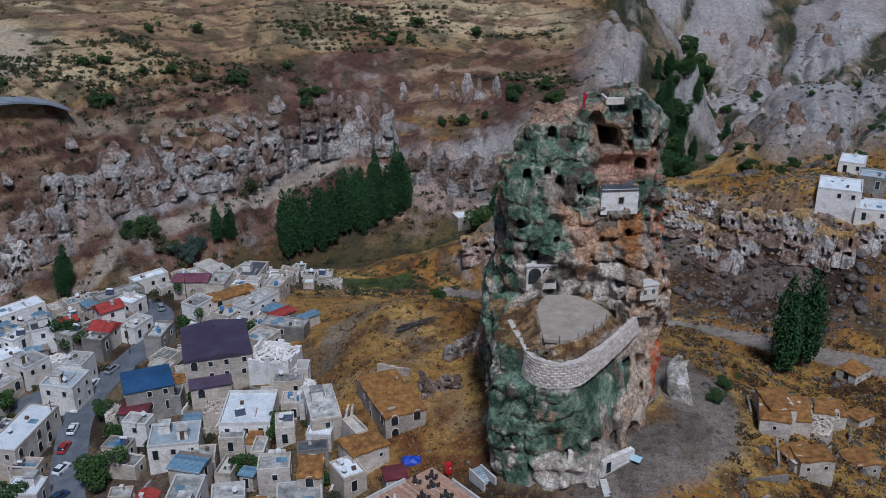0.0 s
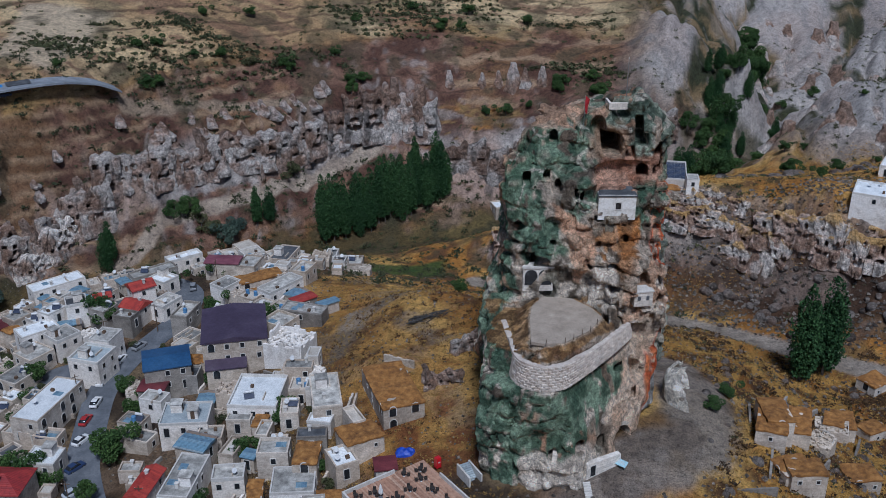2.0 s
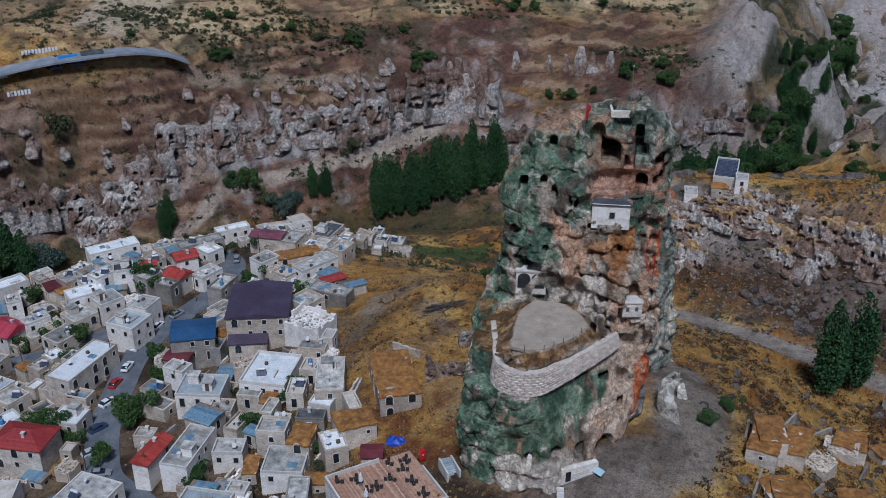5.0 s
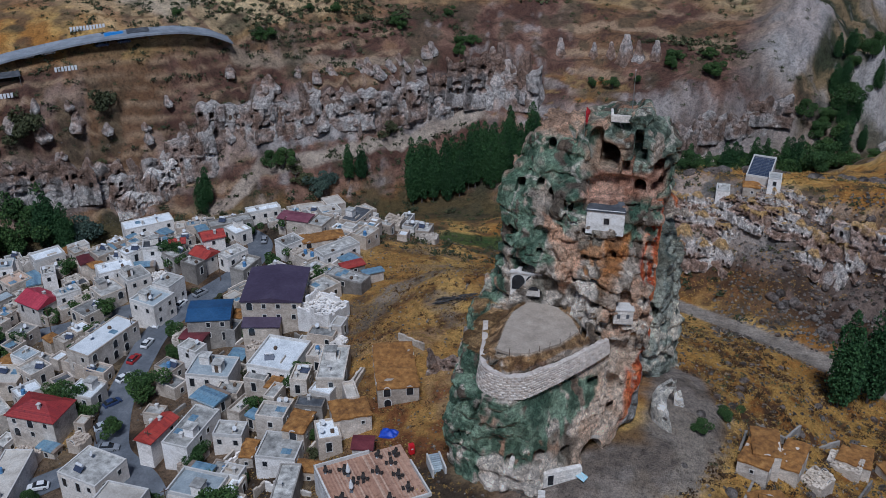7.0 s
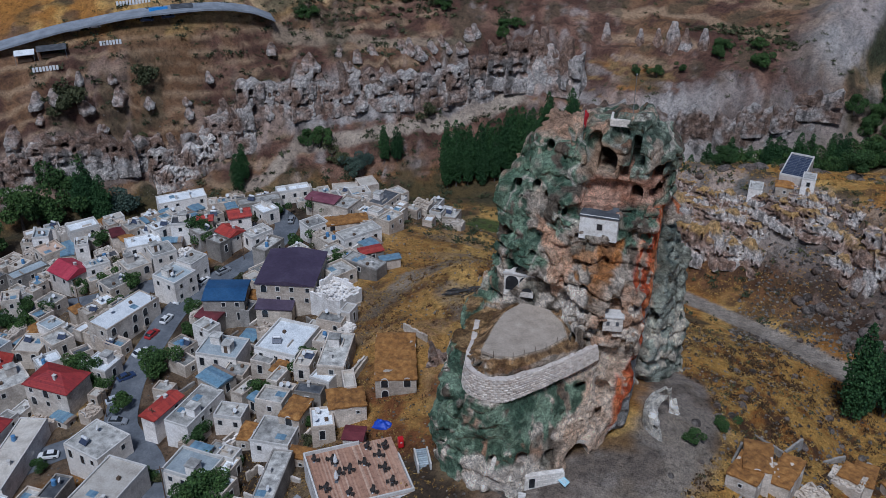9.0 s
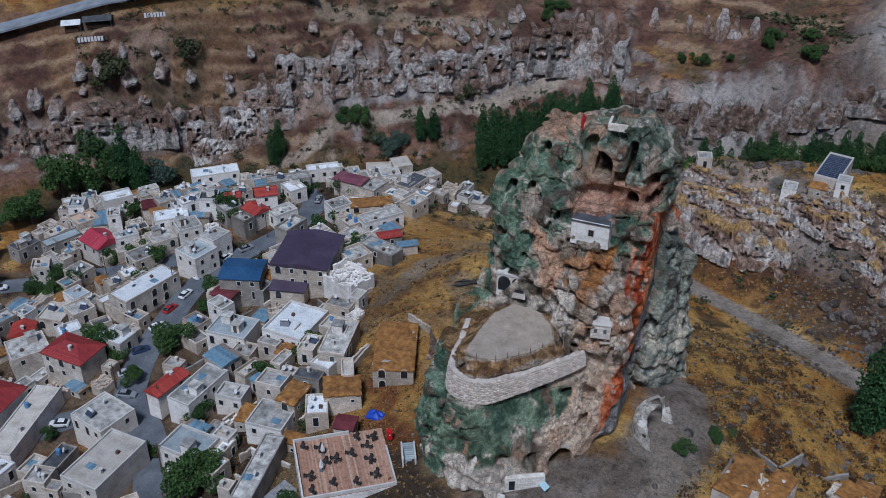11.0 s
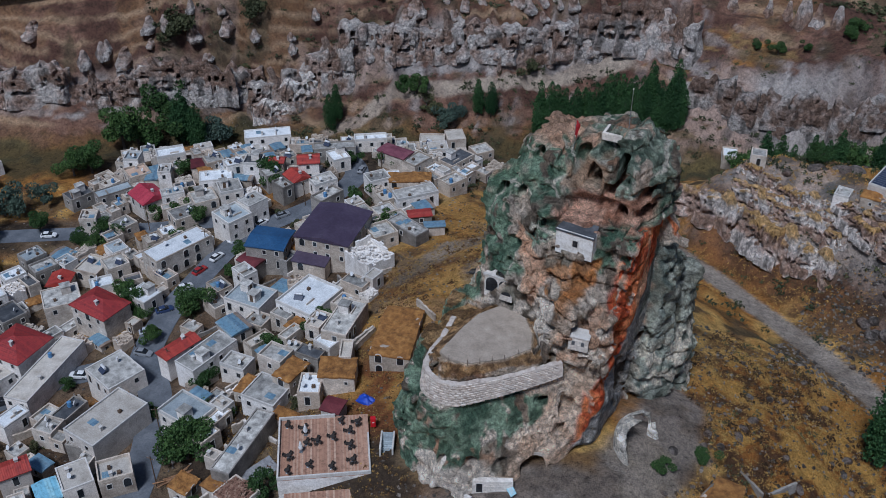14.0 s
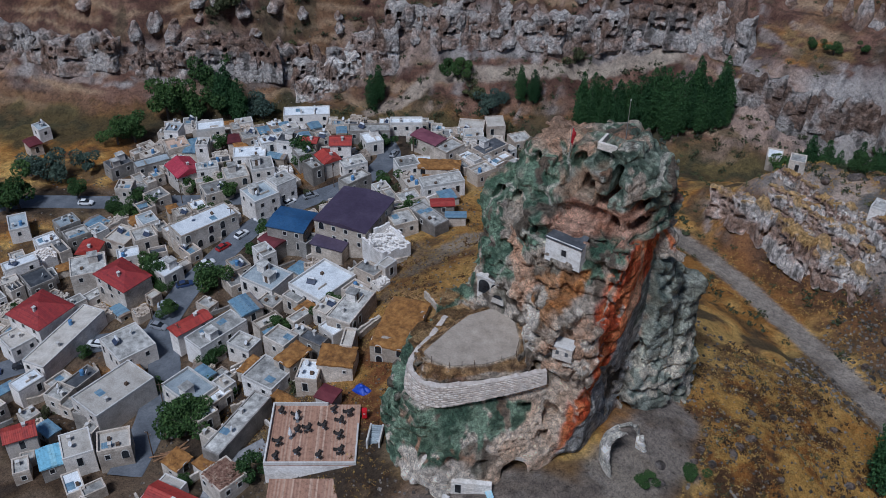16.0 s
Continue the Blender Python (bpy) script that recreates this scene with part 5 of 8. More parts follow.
# ---- trees and scrub ----
def leaf_mat(name, dark, pale, rough=0.7):
    mat, n, l, bsdf = shader(name)
    geo = n.new("ShaderNodeNewGeometry")
    info = n.new("ShaderNodeObjectInfo")
    col = ramp(n, l, geo.outputs["Random Per Island"], [(0.0, dark), (1.0, pale)])
    col = blend(n, l, "MULTIPLY", 1.0, col, ramp(n, l, info.outputs["Random"], [(0.0, (0.7, 0.75, 0.75)), (1.0, (1.2, 1.15, 1.0))]))
    l.new(col, bsdf.inputs["Base Color"])
    bsdf.inputs["Roughness"].default_value = rough
    bsdf.inputs["Specular IOR Level"].default_value = 0.15
    return mat


POPLAR_LEAF = leaf_mat("poplar_leaves", (0.012, 0.036, 0.015), (0.06, 0.125, 0.046))
BROAD_LEAF = leaf_mat("broad_leaves", (0.018, 0.042, 0.014), (0.078, 0.135, 0.042))
OLIVE_LEAF = leaf_mat("grey_green_leaves", (0.05, 0.075, 0.06), (0.11, 0.15, 0.12))
SCRUB_LEAF = leaf_mat("scrub_leaves", (0.04, 0.046, 0.024), (0.10, 0.104, 0.052))
TUFT = leaf_mat("dry_tufts", (0.26, 0.13, 0.035), (0.56, 0.36, 0.12), 0.9)
WITHERED = leaf_mat("withered_scrub", (0.045, 0.026, 0.016), (0.13, 0.075, 0.036), 0.9)
BARK = surface("grey_bark", (0.05, 0.04, 0.032), (0.10, 0.082, 0.066), (0.17, 0.14, 0.115), 2.0, rough=0.95)


def leaf_cards(points, size, seed, flat=0.0):
    """A bent leaf spray at every point."""
    r = np.random.RandomState(seed)
    n = len(points)
    a = r.normal(size=(n, 3))
    a[:, 2] *= 1 - flat
    a /= np.linalg.norm(a, axis=1, keepdims=True)
    b = np.cross(a, r.normal(size=(n, 3)))
    b /= np.linalg.norm(b, axis=1, keepdims=True)
    c = np.cross(a, b)
    s = size * r.uniform(0.6, 1.4, (n, 1))
    p0, p1, p2, p3 = points - a * s, points + b * s * 0.7 + c * s * 0.25, points + a * s, points - b * s * 0.7 + c * s * 0.25
    v = np.stack([p0, p1, p2, p3], 1).reshape(-1, 3)
    i = np.arange(n)[:, None] * 4
    return v, np.concatenate([np.c_[i, i + 1, i + 2, i + 3]])


def crown_points(kind, h, r, n, seed):
    g = np.random.RandomState(seed)
    if kind == "poplar":
        # several upright leaders side by side, each a ragged column of sprays
        k = 6
        turn = g.uniform(0, 6.283) + np.arange(k) * 6.283 / (k - 1)
        out, top, low = r * 0.62 * (np.arange(k) > 0), g.uniform(0.66, 0.95, k), g.uniform(0.02, 0.16, k)
        top[0] = 1.0
        who = g.randint(0, k, n)
        t = g.uniform(0, 1, n) ** 0.9
        rad = r * 0.62 * np.interp(t, [0, 0.12, 0.5, 0.8, 0.95, 1.0], [0.35, 0.72, 1.0, 0.88, 0.5, 0.12])
        ang = g.uniform(0, 6.283, n)
        lobes = 1 + 0.3 * np.sin(ang * 2 + t * 15 + who * 2 + seed) + 0.2 * np.sin(ang * 5 - t * 31 + who)
        q = np.sqrt(g.uniform(0.3, 1, n)) * lobes * rad
        wide = out[who] * (0.85 - 0.3 * t * t)
        return np.c_[wide * np.cos(turn[who]) + q * np.cos(ang), wide * np.sin(turn[who]) + q * np.sin(ang), h * (low[who] + (top[who] - low[who]) * t)]
    k = 9 if kind == "tree" else 6
    cen = g.normal(size=(k, 3)) * (0.42 * r, 0.42 * r, 0.22 * h)
    cen[:, 2] += h * (0.62 if kind == "tree" else 0.45)
    who = g.randint(0, k, n)
    d = g.normal(size=(n, 3))
    d /= np.linalg.norm(d, axis=1, keepdims=True)
    rr = (g.uniform(0.45, 1, (n, 1)) ** 0.5) * g.uniform(0.35, 0.6, k)[who][:, None] * r
    p = cen[who] + d * rr * (1, 1, 0.8)
    p[:, 2] = np.clip(p[:, 2], 0.05 * h, h)
    return p


def plant_meshes(kind, h, r, n, leaf, mat, seed):
    v, f = leaf_cards(crown_points(kind, h, r, n, seed), leaf, seed)
    crown = mesh_from("crown", v, f, mat, False)
    g = random.Random(seed)
    s = Shape()
    if kind == "poplar":
        s.tube((0, 0, -1.0), (0, 0, h * 0.55), 0.26, 0.12, 7).tube((0, 0, h * 0.55), (0.1, 0, h * 0.95), 0.12, 0.03, 5)
        for i in range(7):
            z = h * (0.1 + 0.1 * i)
            a = g.uniform(0, 6.28)
            s.tube((0, 0, z), (r * 0.5 * math.cos(a), r * 0.5 * math.sin(a), z + h * 0.16), 0.07, 0.02, 5)
    else:
        s.tube((0, 0, -0.8), (0.1, 0, h * 0.38), 0.055 * h, 0.035 * h, 7)
        for i in range(6):
            a = i * 1.05 + g.uniform(-0.3, 0.3)
            s.tube((0.1, 0, h * 0.34), (r * 0.55 * math.cos(a), r * 0.55 * math.sin(a), h * g.uniform(0.6, 0.8)), 0.028 * h, 0.008 * h, 5)
    return crown, s.mesh("trunk", BARK)


PLANTS = {"poplar": [plant_meshes("poplar", 16, 2.1 + 0.3 * k, 5200, 0.23, POPLAR_LEAF, 40 + k) for k in range(3)],
          "tree": [plant_meshes("tree", 5.5, 2.7, 2800, 0.19, BROAD_LEAF, 50 + k) for k in range(3)],
          "olive": [plant_meshes("tree", 4.5, 2.4, 2200, 0.18, OLIVE_LEAF, 60 + k) for k in range(2)],
          "shrub": [plant_meshes("shrub", 2.4, 1.9, 1000, 0.16, SCRUB_LEAF, 70 + k) for k in range(3)]}
PLANT_WORDS = {"poplar": ("poplar_tree", "tall dark green columnar poplar tree", "poplars"), "tree": ("tree", "bushy broad-leaved dark green tree", "trees"),
               "olive": ("olive_tree", "grey-green bushy willow-like tree", "trees"), "shrub": ("shrub", "low dusty olive-green shrub on dry ground", "shrubs")}


def plant(kind, x, y, size=1.0, tall=1.0, z=None):
    crown, trunk = rng.choice(PLANTS[kind])
    if y > 140 and kind in ("tree", "shrub") and float(land(x, y)) > -14:
        size *= 0.62
    name, label, group = PLANT_WORDS[kind]
    ob = new(name)
    ob.matrix_basis = Matrix.LocRotScale((x, y, (float(on_ground(x, y)) if z is None else z) - 0.1), Euler((0, 0, rng.uniform(0, 6.28))), (size, size, size * tall))
    tagged(ob, label, "tree" if kind != "shrub" else "shrub", group)
    part("trunk", trunk, ob)
    part("crown", crown, ob)
    return ob


def scatter(name, where, count, mat, label, size, leaves, seed, squash=0.7, cards=0.5):
    """Many small tufts joined: nobody could count them."""
    g = np.random.RandomState(seed)
    pts = where(g, count)
    z = on_ground(pts[:, 0], pts[:, 1])
    s = size * g.uniform(0.5, 1.5, len(pts))
    k = leaves
    d = g.normal(size=(len(pts), k, 3)) * (0.5, 0.5, 0.32)
    d[..., 2] = np.abs(d[..., 2]) * squash + 0.1
    p = np.c_[pts, z][:, None, :] + d * s[:, None, None]
    sz = np.repeat(s, k)[:, None]
    v, f = leaf_cards(p.reshape(-1, 3), 1.0, seed, 0.3)
    base = np.repeat(p.reshape(-1, 3), 4, axis=0)
    v = base + (v - base) * np.repeat(sz, 4, axis=0) * cards
    return tagged(new(name, mesh_from(name, v, f, mat, False)), label, name.replace("_", " "), kind="stuff")


def clear(p):
    """Keeps places off the roads and the castle."""
    x, y = p.T
    ok = np.ones(len(p), bool)
    for line, w in ((MAIN_ROAD, 4.5), (LOWER_ROAD, 4), (VALLEY_ROAD, 4.5), (RAVINE, 3.5), (CASTLE_YARD[2:], 6)):
        ok &= near_line(x, y, line)[0] > w
    ok &= ~((np.abs(x - 26) < 18) & (np.abs(y - 3) < 24))
    return p[ok]


def region(x0, x1, y0, y1, thin=None):
    def where(g, n):
        p = np.c_[g.uniform(x0, x1, n), g.uniform(y0, y1, n)]
        if thin is not None:
            p = p[vnoise(p[:, 0], p[:, 1], 0 * p[:, 0], thin, 401) + g.uniform(-0.5, 0.5, len(p)) > 0.0]
        return clear(p)
    return where


def orchard(g, n):
    rows = []
    for cx, cy, w, d, turn, gap in ((-40, 236, 44, 26, 20, 3.4), (-128, 168, 46, 20, 12, 3.2), (-86, 186, 40, 16, 25, 3.2), (38, 212, 24, 14, 8, 3.0), (-20, 252, 50, 20, 10, 3.4)):
        c, s = math.cos(radians(turn)), math.sin(radians(turn))
        for i in np.arange(-w / 2, w / 2, gap):
            for j in np.arange(-d / 2, d / 2, gap * 1.1):
                rows.append((cx + i * c - j * s, cy + i * s + j * c))
    rows = np.array(rows)
    return rows + g.normal(size=rows.shape) * 0.25


scatter("orchard_rows", orchard, 0, SCRUB_LEAF, "rows of small dusty fruit bushes on terraced fields", 1.1, 16, 1, 0.9)
def hedge(g, n):
    rows = []
    for line in ([(-117, 199), (-101, 188), (-88, 185), (-75, 185)], [(-119, 203), (-103, 192), (-90, 189), (-76, 189)], [(-71, 200), (-63, 199), (-52, 197), (-48, 191)], [(-5, 234), (-26, 237), (-40, 240)],
                 [(-126, 174), (-113, 174), (-102, 177)], [(-166, 136), (-170, 163)], [(12, 214), (28, 215), (41, 213), (53, 207)], [(11, 246), (32, 244), (49, 247)], [(-113, 155), (-94, 169)], [(-70, 230), (-50, 236)], [(-140, 186), (-120, 190), (-104, 200)]):
        for (ax, ay), (bx, by) in zip(line, line[1:]):
            k = int(math.hypot(bx - ax, by - ay) / 0.55)
            t = np.linspace(0, 1, k)
            rows.append(np.c_[ax + (bx - ax) * t, ay + (by - ay) * t])
    rows = np.concatenate(rows)
    rows = rows[g.uniform(size=len(rows)) < 0.75]
    return rows + g.normal(size=rows.shape) * 1.0


scatter("hedge_scrub", hedge, 0, SCRUB_LEAF, "dark broken hedge lines between dry fields", 1.1, 26, 11, 1.0, 0.26)
scatter("hill_scrub", region(-210, 185, 100, 330, 22), 6500, SCRUB_LEAF, "scattered dark scrub over the dry hills", 0.8, 22, 2, 0.9, 0.28)
scatter("dry_tufts", region(40, 110, -45, 62), 9000, TUFT, "tufts of tall straw-coloured dry grass", 0.42, 9, 3, 1.2, 0.3)
scatter("dry_tufts", region(-35, 14, -30, 84), 6000, TUFT, "tufts of short straw-coloured dry grass", 0.36, 8, 4, 1.1, 0.3)
scatter("dry_tufts", region(14, 150, 88, 160), 8000, TUFT, "tufts of dry grass on the ruined slope", 0.42, 8, 5, 1.1, 0.3)
scatter("withered_scrub", region(40, 110, -45, 62, 8), 2600, WITHERED, "withered brown scrub among tall dry grass", 0.75, 16, 8, 0.8, 0.3)
scatter("withered_scrub", region(-35, 14, -30, 84, 9), 1400, WITHERED, "withered brown weeds on the dry saddle", 0.6, 14, 9, 0.7, 0.28)
scatter("spur_scrub", region(40, 110, -45, 110, 12), 900, SCRUB_LEAF, "low dark weeds between rocks", 0.6, 16, 6, 0.8, 0.28)
scatter("gorge_scrub", region(-170, 60, 78, 175, 15), 1500, SCRUB_LEAF, "dark green scrub along the gorge bottom", 1.3, 30, 7, 0.9, 0.24)


def pebbles(name, where, count, size, seed, label):
    """Loose stones, joined."""
    g = np.random.RandomState(seed)
    pts = where(g, count)
    n = len(pts)
    z = on_ground(pts[:, 0], pts[:, 1])
    octa = np.array([(1, 0, 0), (0, 1, 0), (-1, 0, 0), (0, -1, 0), (0, 0, 0.8), (0, 0, -0.5)], float)
    tri = np.array([(0, 1, 4), (1, 2, 4), (2, 3, 4), (3, 0, 4), (1, 0, 5), (2, 1, 5), (3, 2, 5), (0, 3, 5)])
    s = size * g.uniform(0.4, 1.0, n) ** 1.5
    ang = g.uniform(0, 6.28, n)
    jit = g.uniform(0.6, 1.3, (n, 6, 3))
    v = octa[None] * jit * s[:, None, None]
    c, sn = np.cos(ang)[:, None], np.sin(ang)[:, None]
    v = np.stack([v[..., 0] * c - v[..., 1] * sn, v[..., 0] * sn + v[..., 1] * c, v[..., 2]], -1)
    v += np.c_[pts, z + 0.05 * size][:, None, :]
    f = tri[None] + 6 * np.arange(n)[:, None, None]
    tone = np.repeat(mix((0.07, 0.06, 0.052), (0.28, 0.25, 0.22), g.uniform(0, 1, n) ** 1.6), 6, axis=0)
    return tagged(new(name, mesh_from(name, v.reshape(-1, 3), f.reshape(-1, 3), TUFF, False, tone)), label, "stones", kind="stuff")


pebbles("loose_stones", region(-150, 14, -55, 110), 7000, 0.42, 11, "loose stones and rubble between the houses")
pebbles("loose_stones", region(14, 110, -45, 60), 4500, 0.55, 12, "loose grey stones on the castle hill")
pebbles("loose_stones", region(50, 125, 62, 108), 3500, 0.7, 13, "broken grey rubble on the ravine slope")

# ---- houses ----
HOUSE_WORDS = {"white": "whitewashed", "stone": "tuff stone", "beige": "beige stone", "grey": "grey rendered"}
ROOF_WORDS = {"slab": "grey concrete flat roof", "pale": "pale flat roof", "bluegrey": "bluish flat roof", "beige": "beige flat roof", "peach": "peach flat roof", "dark": "dark felt roof", "purple": "plum metal roof",
              "blue": "blue metal roof", "magenta": "faded magenta roof", "maroon": "maroon metal roof", "red": "red tiled roof", "hipred": "deep red hipped roof", "pinkred": "pinkish red sheet roof", "tin": "patched tin roof",
              "tinred": "red tin roof", "glass": "bluish glazed roof", "rubble": "broken tile heap on top", "grass": "dry grass on its earth roof", "ruin": "fallen roof and broken walls", "solar": "solar panels on its roof"}
HOUSES, SIZES = [], []
DISH = surface("pale_dish_paint", (0.5, 0.5, 0.5), (0.66, 0.66, 0.66), (0.76, 0.76, 0.76), 2.0, rough=0.4)
PLASTIC = surface("faded_blue_plastic", (0.05, 0.14, 0.30), (0.09, 0.22, 0.42), (0.20, 0.36, 0.52), 2.0, rough=0.5)
KIT = {
    "tank": Shape().tube((-0.8, 0, 1.25), (0.8, 0, 1.25), 0.3, 0.3, 12).mesh("tank", DISH),
    "collector": Shape().add([(-1.0, -0.95, 0.25), (1.0, -0.95, 0.25), (1.0, 0.1, 1.05), (-1.0, 0.1, 1.05), (-1.0, -0.9, 0.16), (1.0, -0.9, 0.16), (1.0, 0.15, 0.96), (-1.0, 0.15, 0.96)], [(0, 1, 2, 3), (7, 6, 5, 4), (0, 4, 5, 1), (1, 5, 6, 2), (2, 6, 7, 3), (3, 7, 4, 0)]).mesh("collector", PANEL),
    "stand": Shape().box(-0.85, 0.2, 0.5, 0.06, 0.06, 1.0).box(0.85, 0.2, 0.5, 0.06, 0.06, 1.0).box(-0.85, -0.85, 0.12, 0.06, 0.06, 0.24).box(0.85, -0.85, 0.12, 0.06, 0.06, 0.24).box(0, 0.2, 0.95, 1.7, 0.06, 0.06).mesh("stand", METAL),
    "reflector": Shape().tube((0, 0, 0), (0, -0.16, 0.1), 0.12, 0.52, 14).mesh("reflector", DISH),
    "mast": Shape().tube((0, 0.05, -1.0), (0, 0.05, 0.05), 0.035, 0.035, 6).mesh("mast", METAL),
    "drum": Shape().tube((0, 0, 0.0), (0, 0, 1.15), 0.5, 0.46, 14).tube((0, 0, 1.15), (0, 0, 1.3), 0.46, 0.2, 14).mesh("drum", PLASTIC),
    "hut": Shape().box(0, 0, 1.0, 2.0, 2.2, 2.0).mesh("hut", WALLS["white"]),
    "hut_roof": Shape().box(0, 0, 2.06, 2.3, 2.5, 0.14).mesh("hut_roof", ROOFS["slab"]),
    "hut_door": Shape().box(0, -1.12, 0.95, 0.8, 0.06, 1.8).mesh("hut_door", WOOD),
    "low_wall": Shape().box(0, 0, 0.25, 2.6, 0.2, 0.5).mesh("low_wall", WALLS["stone"]),
    "sheet": Shape().box(0, 0, 0.03, 1.9, 1.5, 0.06, 0, 0.98).mesh("sheet", ROOFS["tin"]),
    "crate": Shape().box(0, 0, 0.3, 0.7, 0.6, 0.6, 0, 0.96).mesh("crate", WOOD),
}


def roof_things(t, w, d, h, g):
    """Solar heaters, dishes, tanks, stair huts and odds and ends on a flat roof."""
    m = t.matrix_basis.copy()
    spots = [(i * w / 3 - w / 6, j * d / 3 - d / 6) for i in (0, 1) for j in (0, 1)]
    g.shuffle(spots)
    for u, v in spots[:g.choice((1, 2, 2, 3))]:
        a, b = u + g.uniform(-0.4, 0.4), v + g.uniform(-0.4, 0.4)
        kind = g.choice(("heater", "dish", "dish", "drum", "hut", "low_wall", "sheet", "crate", "sheet", "low_wall"))
        if kind == "hut" and min(w, d) < 5:
            kind = "crate"
        p = m @ Vector((a, b, h + 0.08))
        turn = math.degrees(m.to_euler().z) + g.choice((0, 90, 180))
        if kind == "heater":
            ob = thing("solar_heater", p.x, p.y, p.z, g.uniform(-25, 25), "solar water heater with dark panel and pale tank", "solar heater", "roof heaters")
            for name in ("stand", "collector", "tank"):
                part(name, KIT[name], ob)
        elif kind == "dish":
            ob = thing("satellite_dish", p.x, p.y, p.z, g.uniform(-40, 10), "pale satellite dish on a short roof mast", "satellite dish", "satellite dishes")
            part("mast", KIT["mast"], ob, m=pose(0, 0, 1.0))
            part("reflector", KIT["reflector"], ob, m=pose(0, 0, 1.05, 0, 0, 0))
        elif kind == "drum":
            ob = tagged(new("water_tank", KIT["drum"]), "faded blue plastic water tank on a roof", "water tank", "roof tanks")
            ob.matrix_basis = pose(p.x, p.y, p.z)
        elif kind == "hut":
            ob = thing("stair_hut", p.x, p.y, p.z, turn, "small whitewashed stair hut on a flat roof", "hut", "roof huts")
            part("wall", KIT["hut"], ob)
            part("roof", KIT["hut_roof"], ob)
            part("door", KIT["hut_door"], ob)
        else:
            word = {"low_wall": ("partition_wall", "low stone partition on a flat roof", "wall"), "sheet": ("tin_sheet", "loose patched tin sheets lying on a roof", "tin sheet"), "crate": ("crate", "old wooden crate standing on a roof", "crate")}[kind]
            ob = tagged(new(word[0], KIT[kind]), word[1], word[2], "roof clutter")
            ob.matrix_basis = pose(p.x, p.y, p.z, 0, 0, turn)




def grassy_top(w, d, rng, lift=0.35):
    nx, ny = max(6, int(w / 0.45)), max(6, int(d / 0.45))
    u, v = np.meshgrid(np.linspace(-1, 1, nx), np.linspace(-1, 1, ny))
    sx = rng.uniform(0, 900)
    edge = np.clip((1 - np.maximum(np.abs(u), np.abs(v))) * 5, 0, 1)
    x, y = u * (w / 2 + 0.12), v * (d / 2 + 0.12)
    z = lift * (0.35 + edge * 0.65) + 0.35 * fbm(x + sx, y, 0 * x, 2.4, 4, 201) * (0.4 + 0.6 * edge)
    x, y = x + 0.15 * vnoise(x + sx, y, 0 * x, 0.9, 205), y + 0.15 * vnoise(x, y + sx, 0 * x, 0.9, 206)
    idx = np.arange(nx * ny).reshape(ny, nx)
    quads = np.stack([idx[:-1, :-1], idx[:-1, 1:], idx[1:, 1:], idx[1:, :-1]], -1).reshape(-1, 4)
    ring = np.r_[idx[0], idx[1:, -1], idx[-1, -2::-1], idx[-2:0:-1, 0]]
    pts = np.stack([x, y, z], -1).reshape(-1, 3)
    skirt = pts[ring].copy()
    skirt[:, 2] = -0.15
    n = len(pts)
    m = len(ring)
    side = np.array([(n + i, n + (i + 1) % m, ring[(i + 1) % m], ring[i]) for i in range(m)])
    return mesh_from("earth_roof", np.r_[pts, skirt], np.r_[quads, side], GRASS, False)


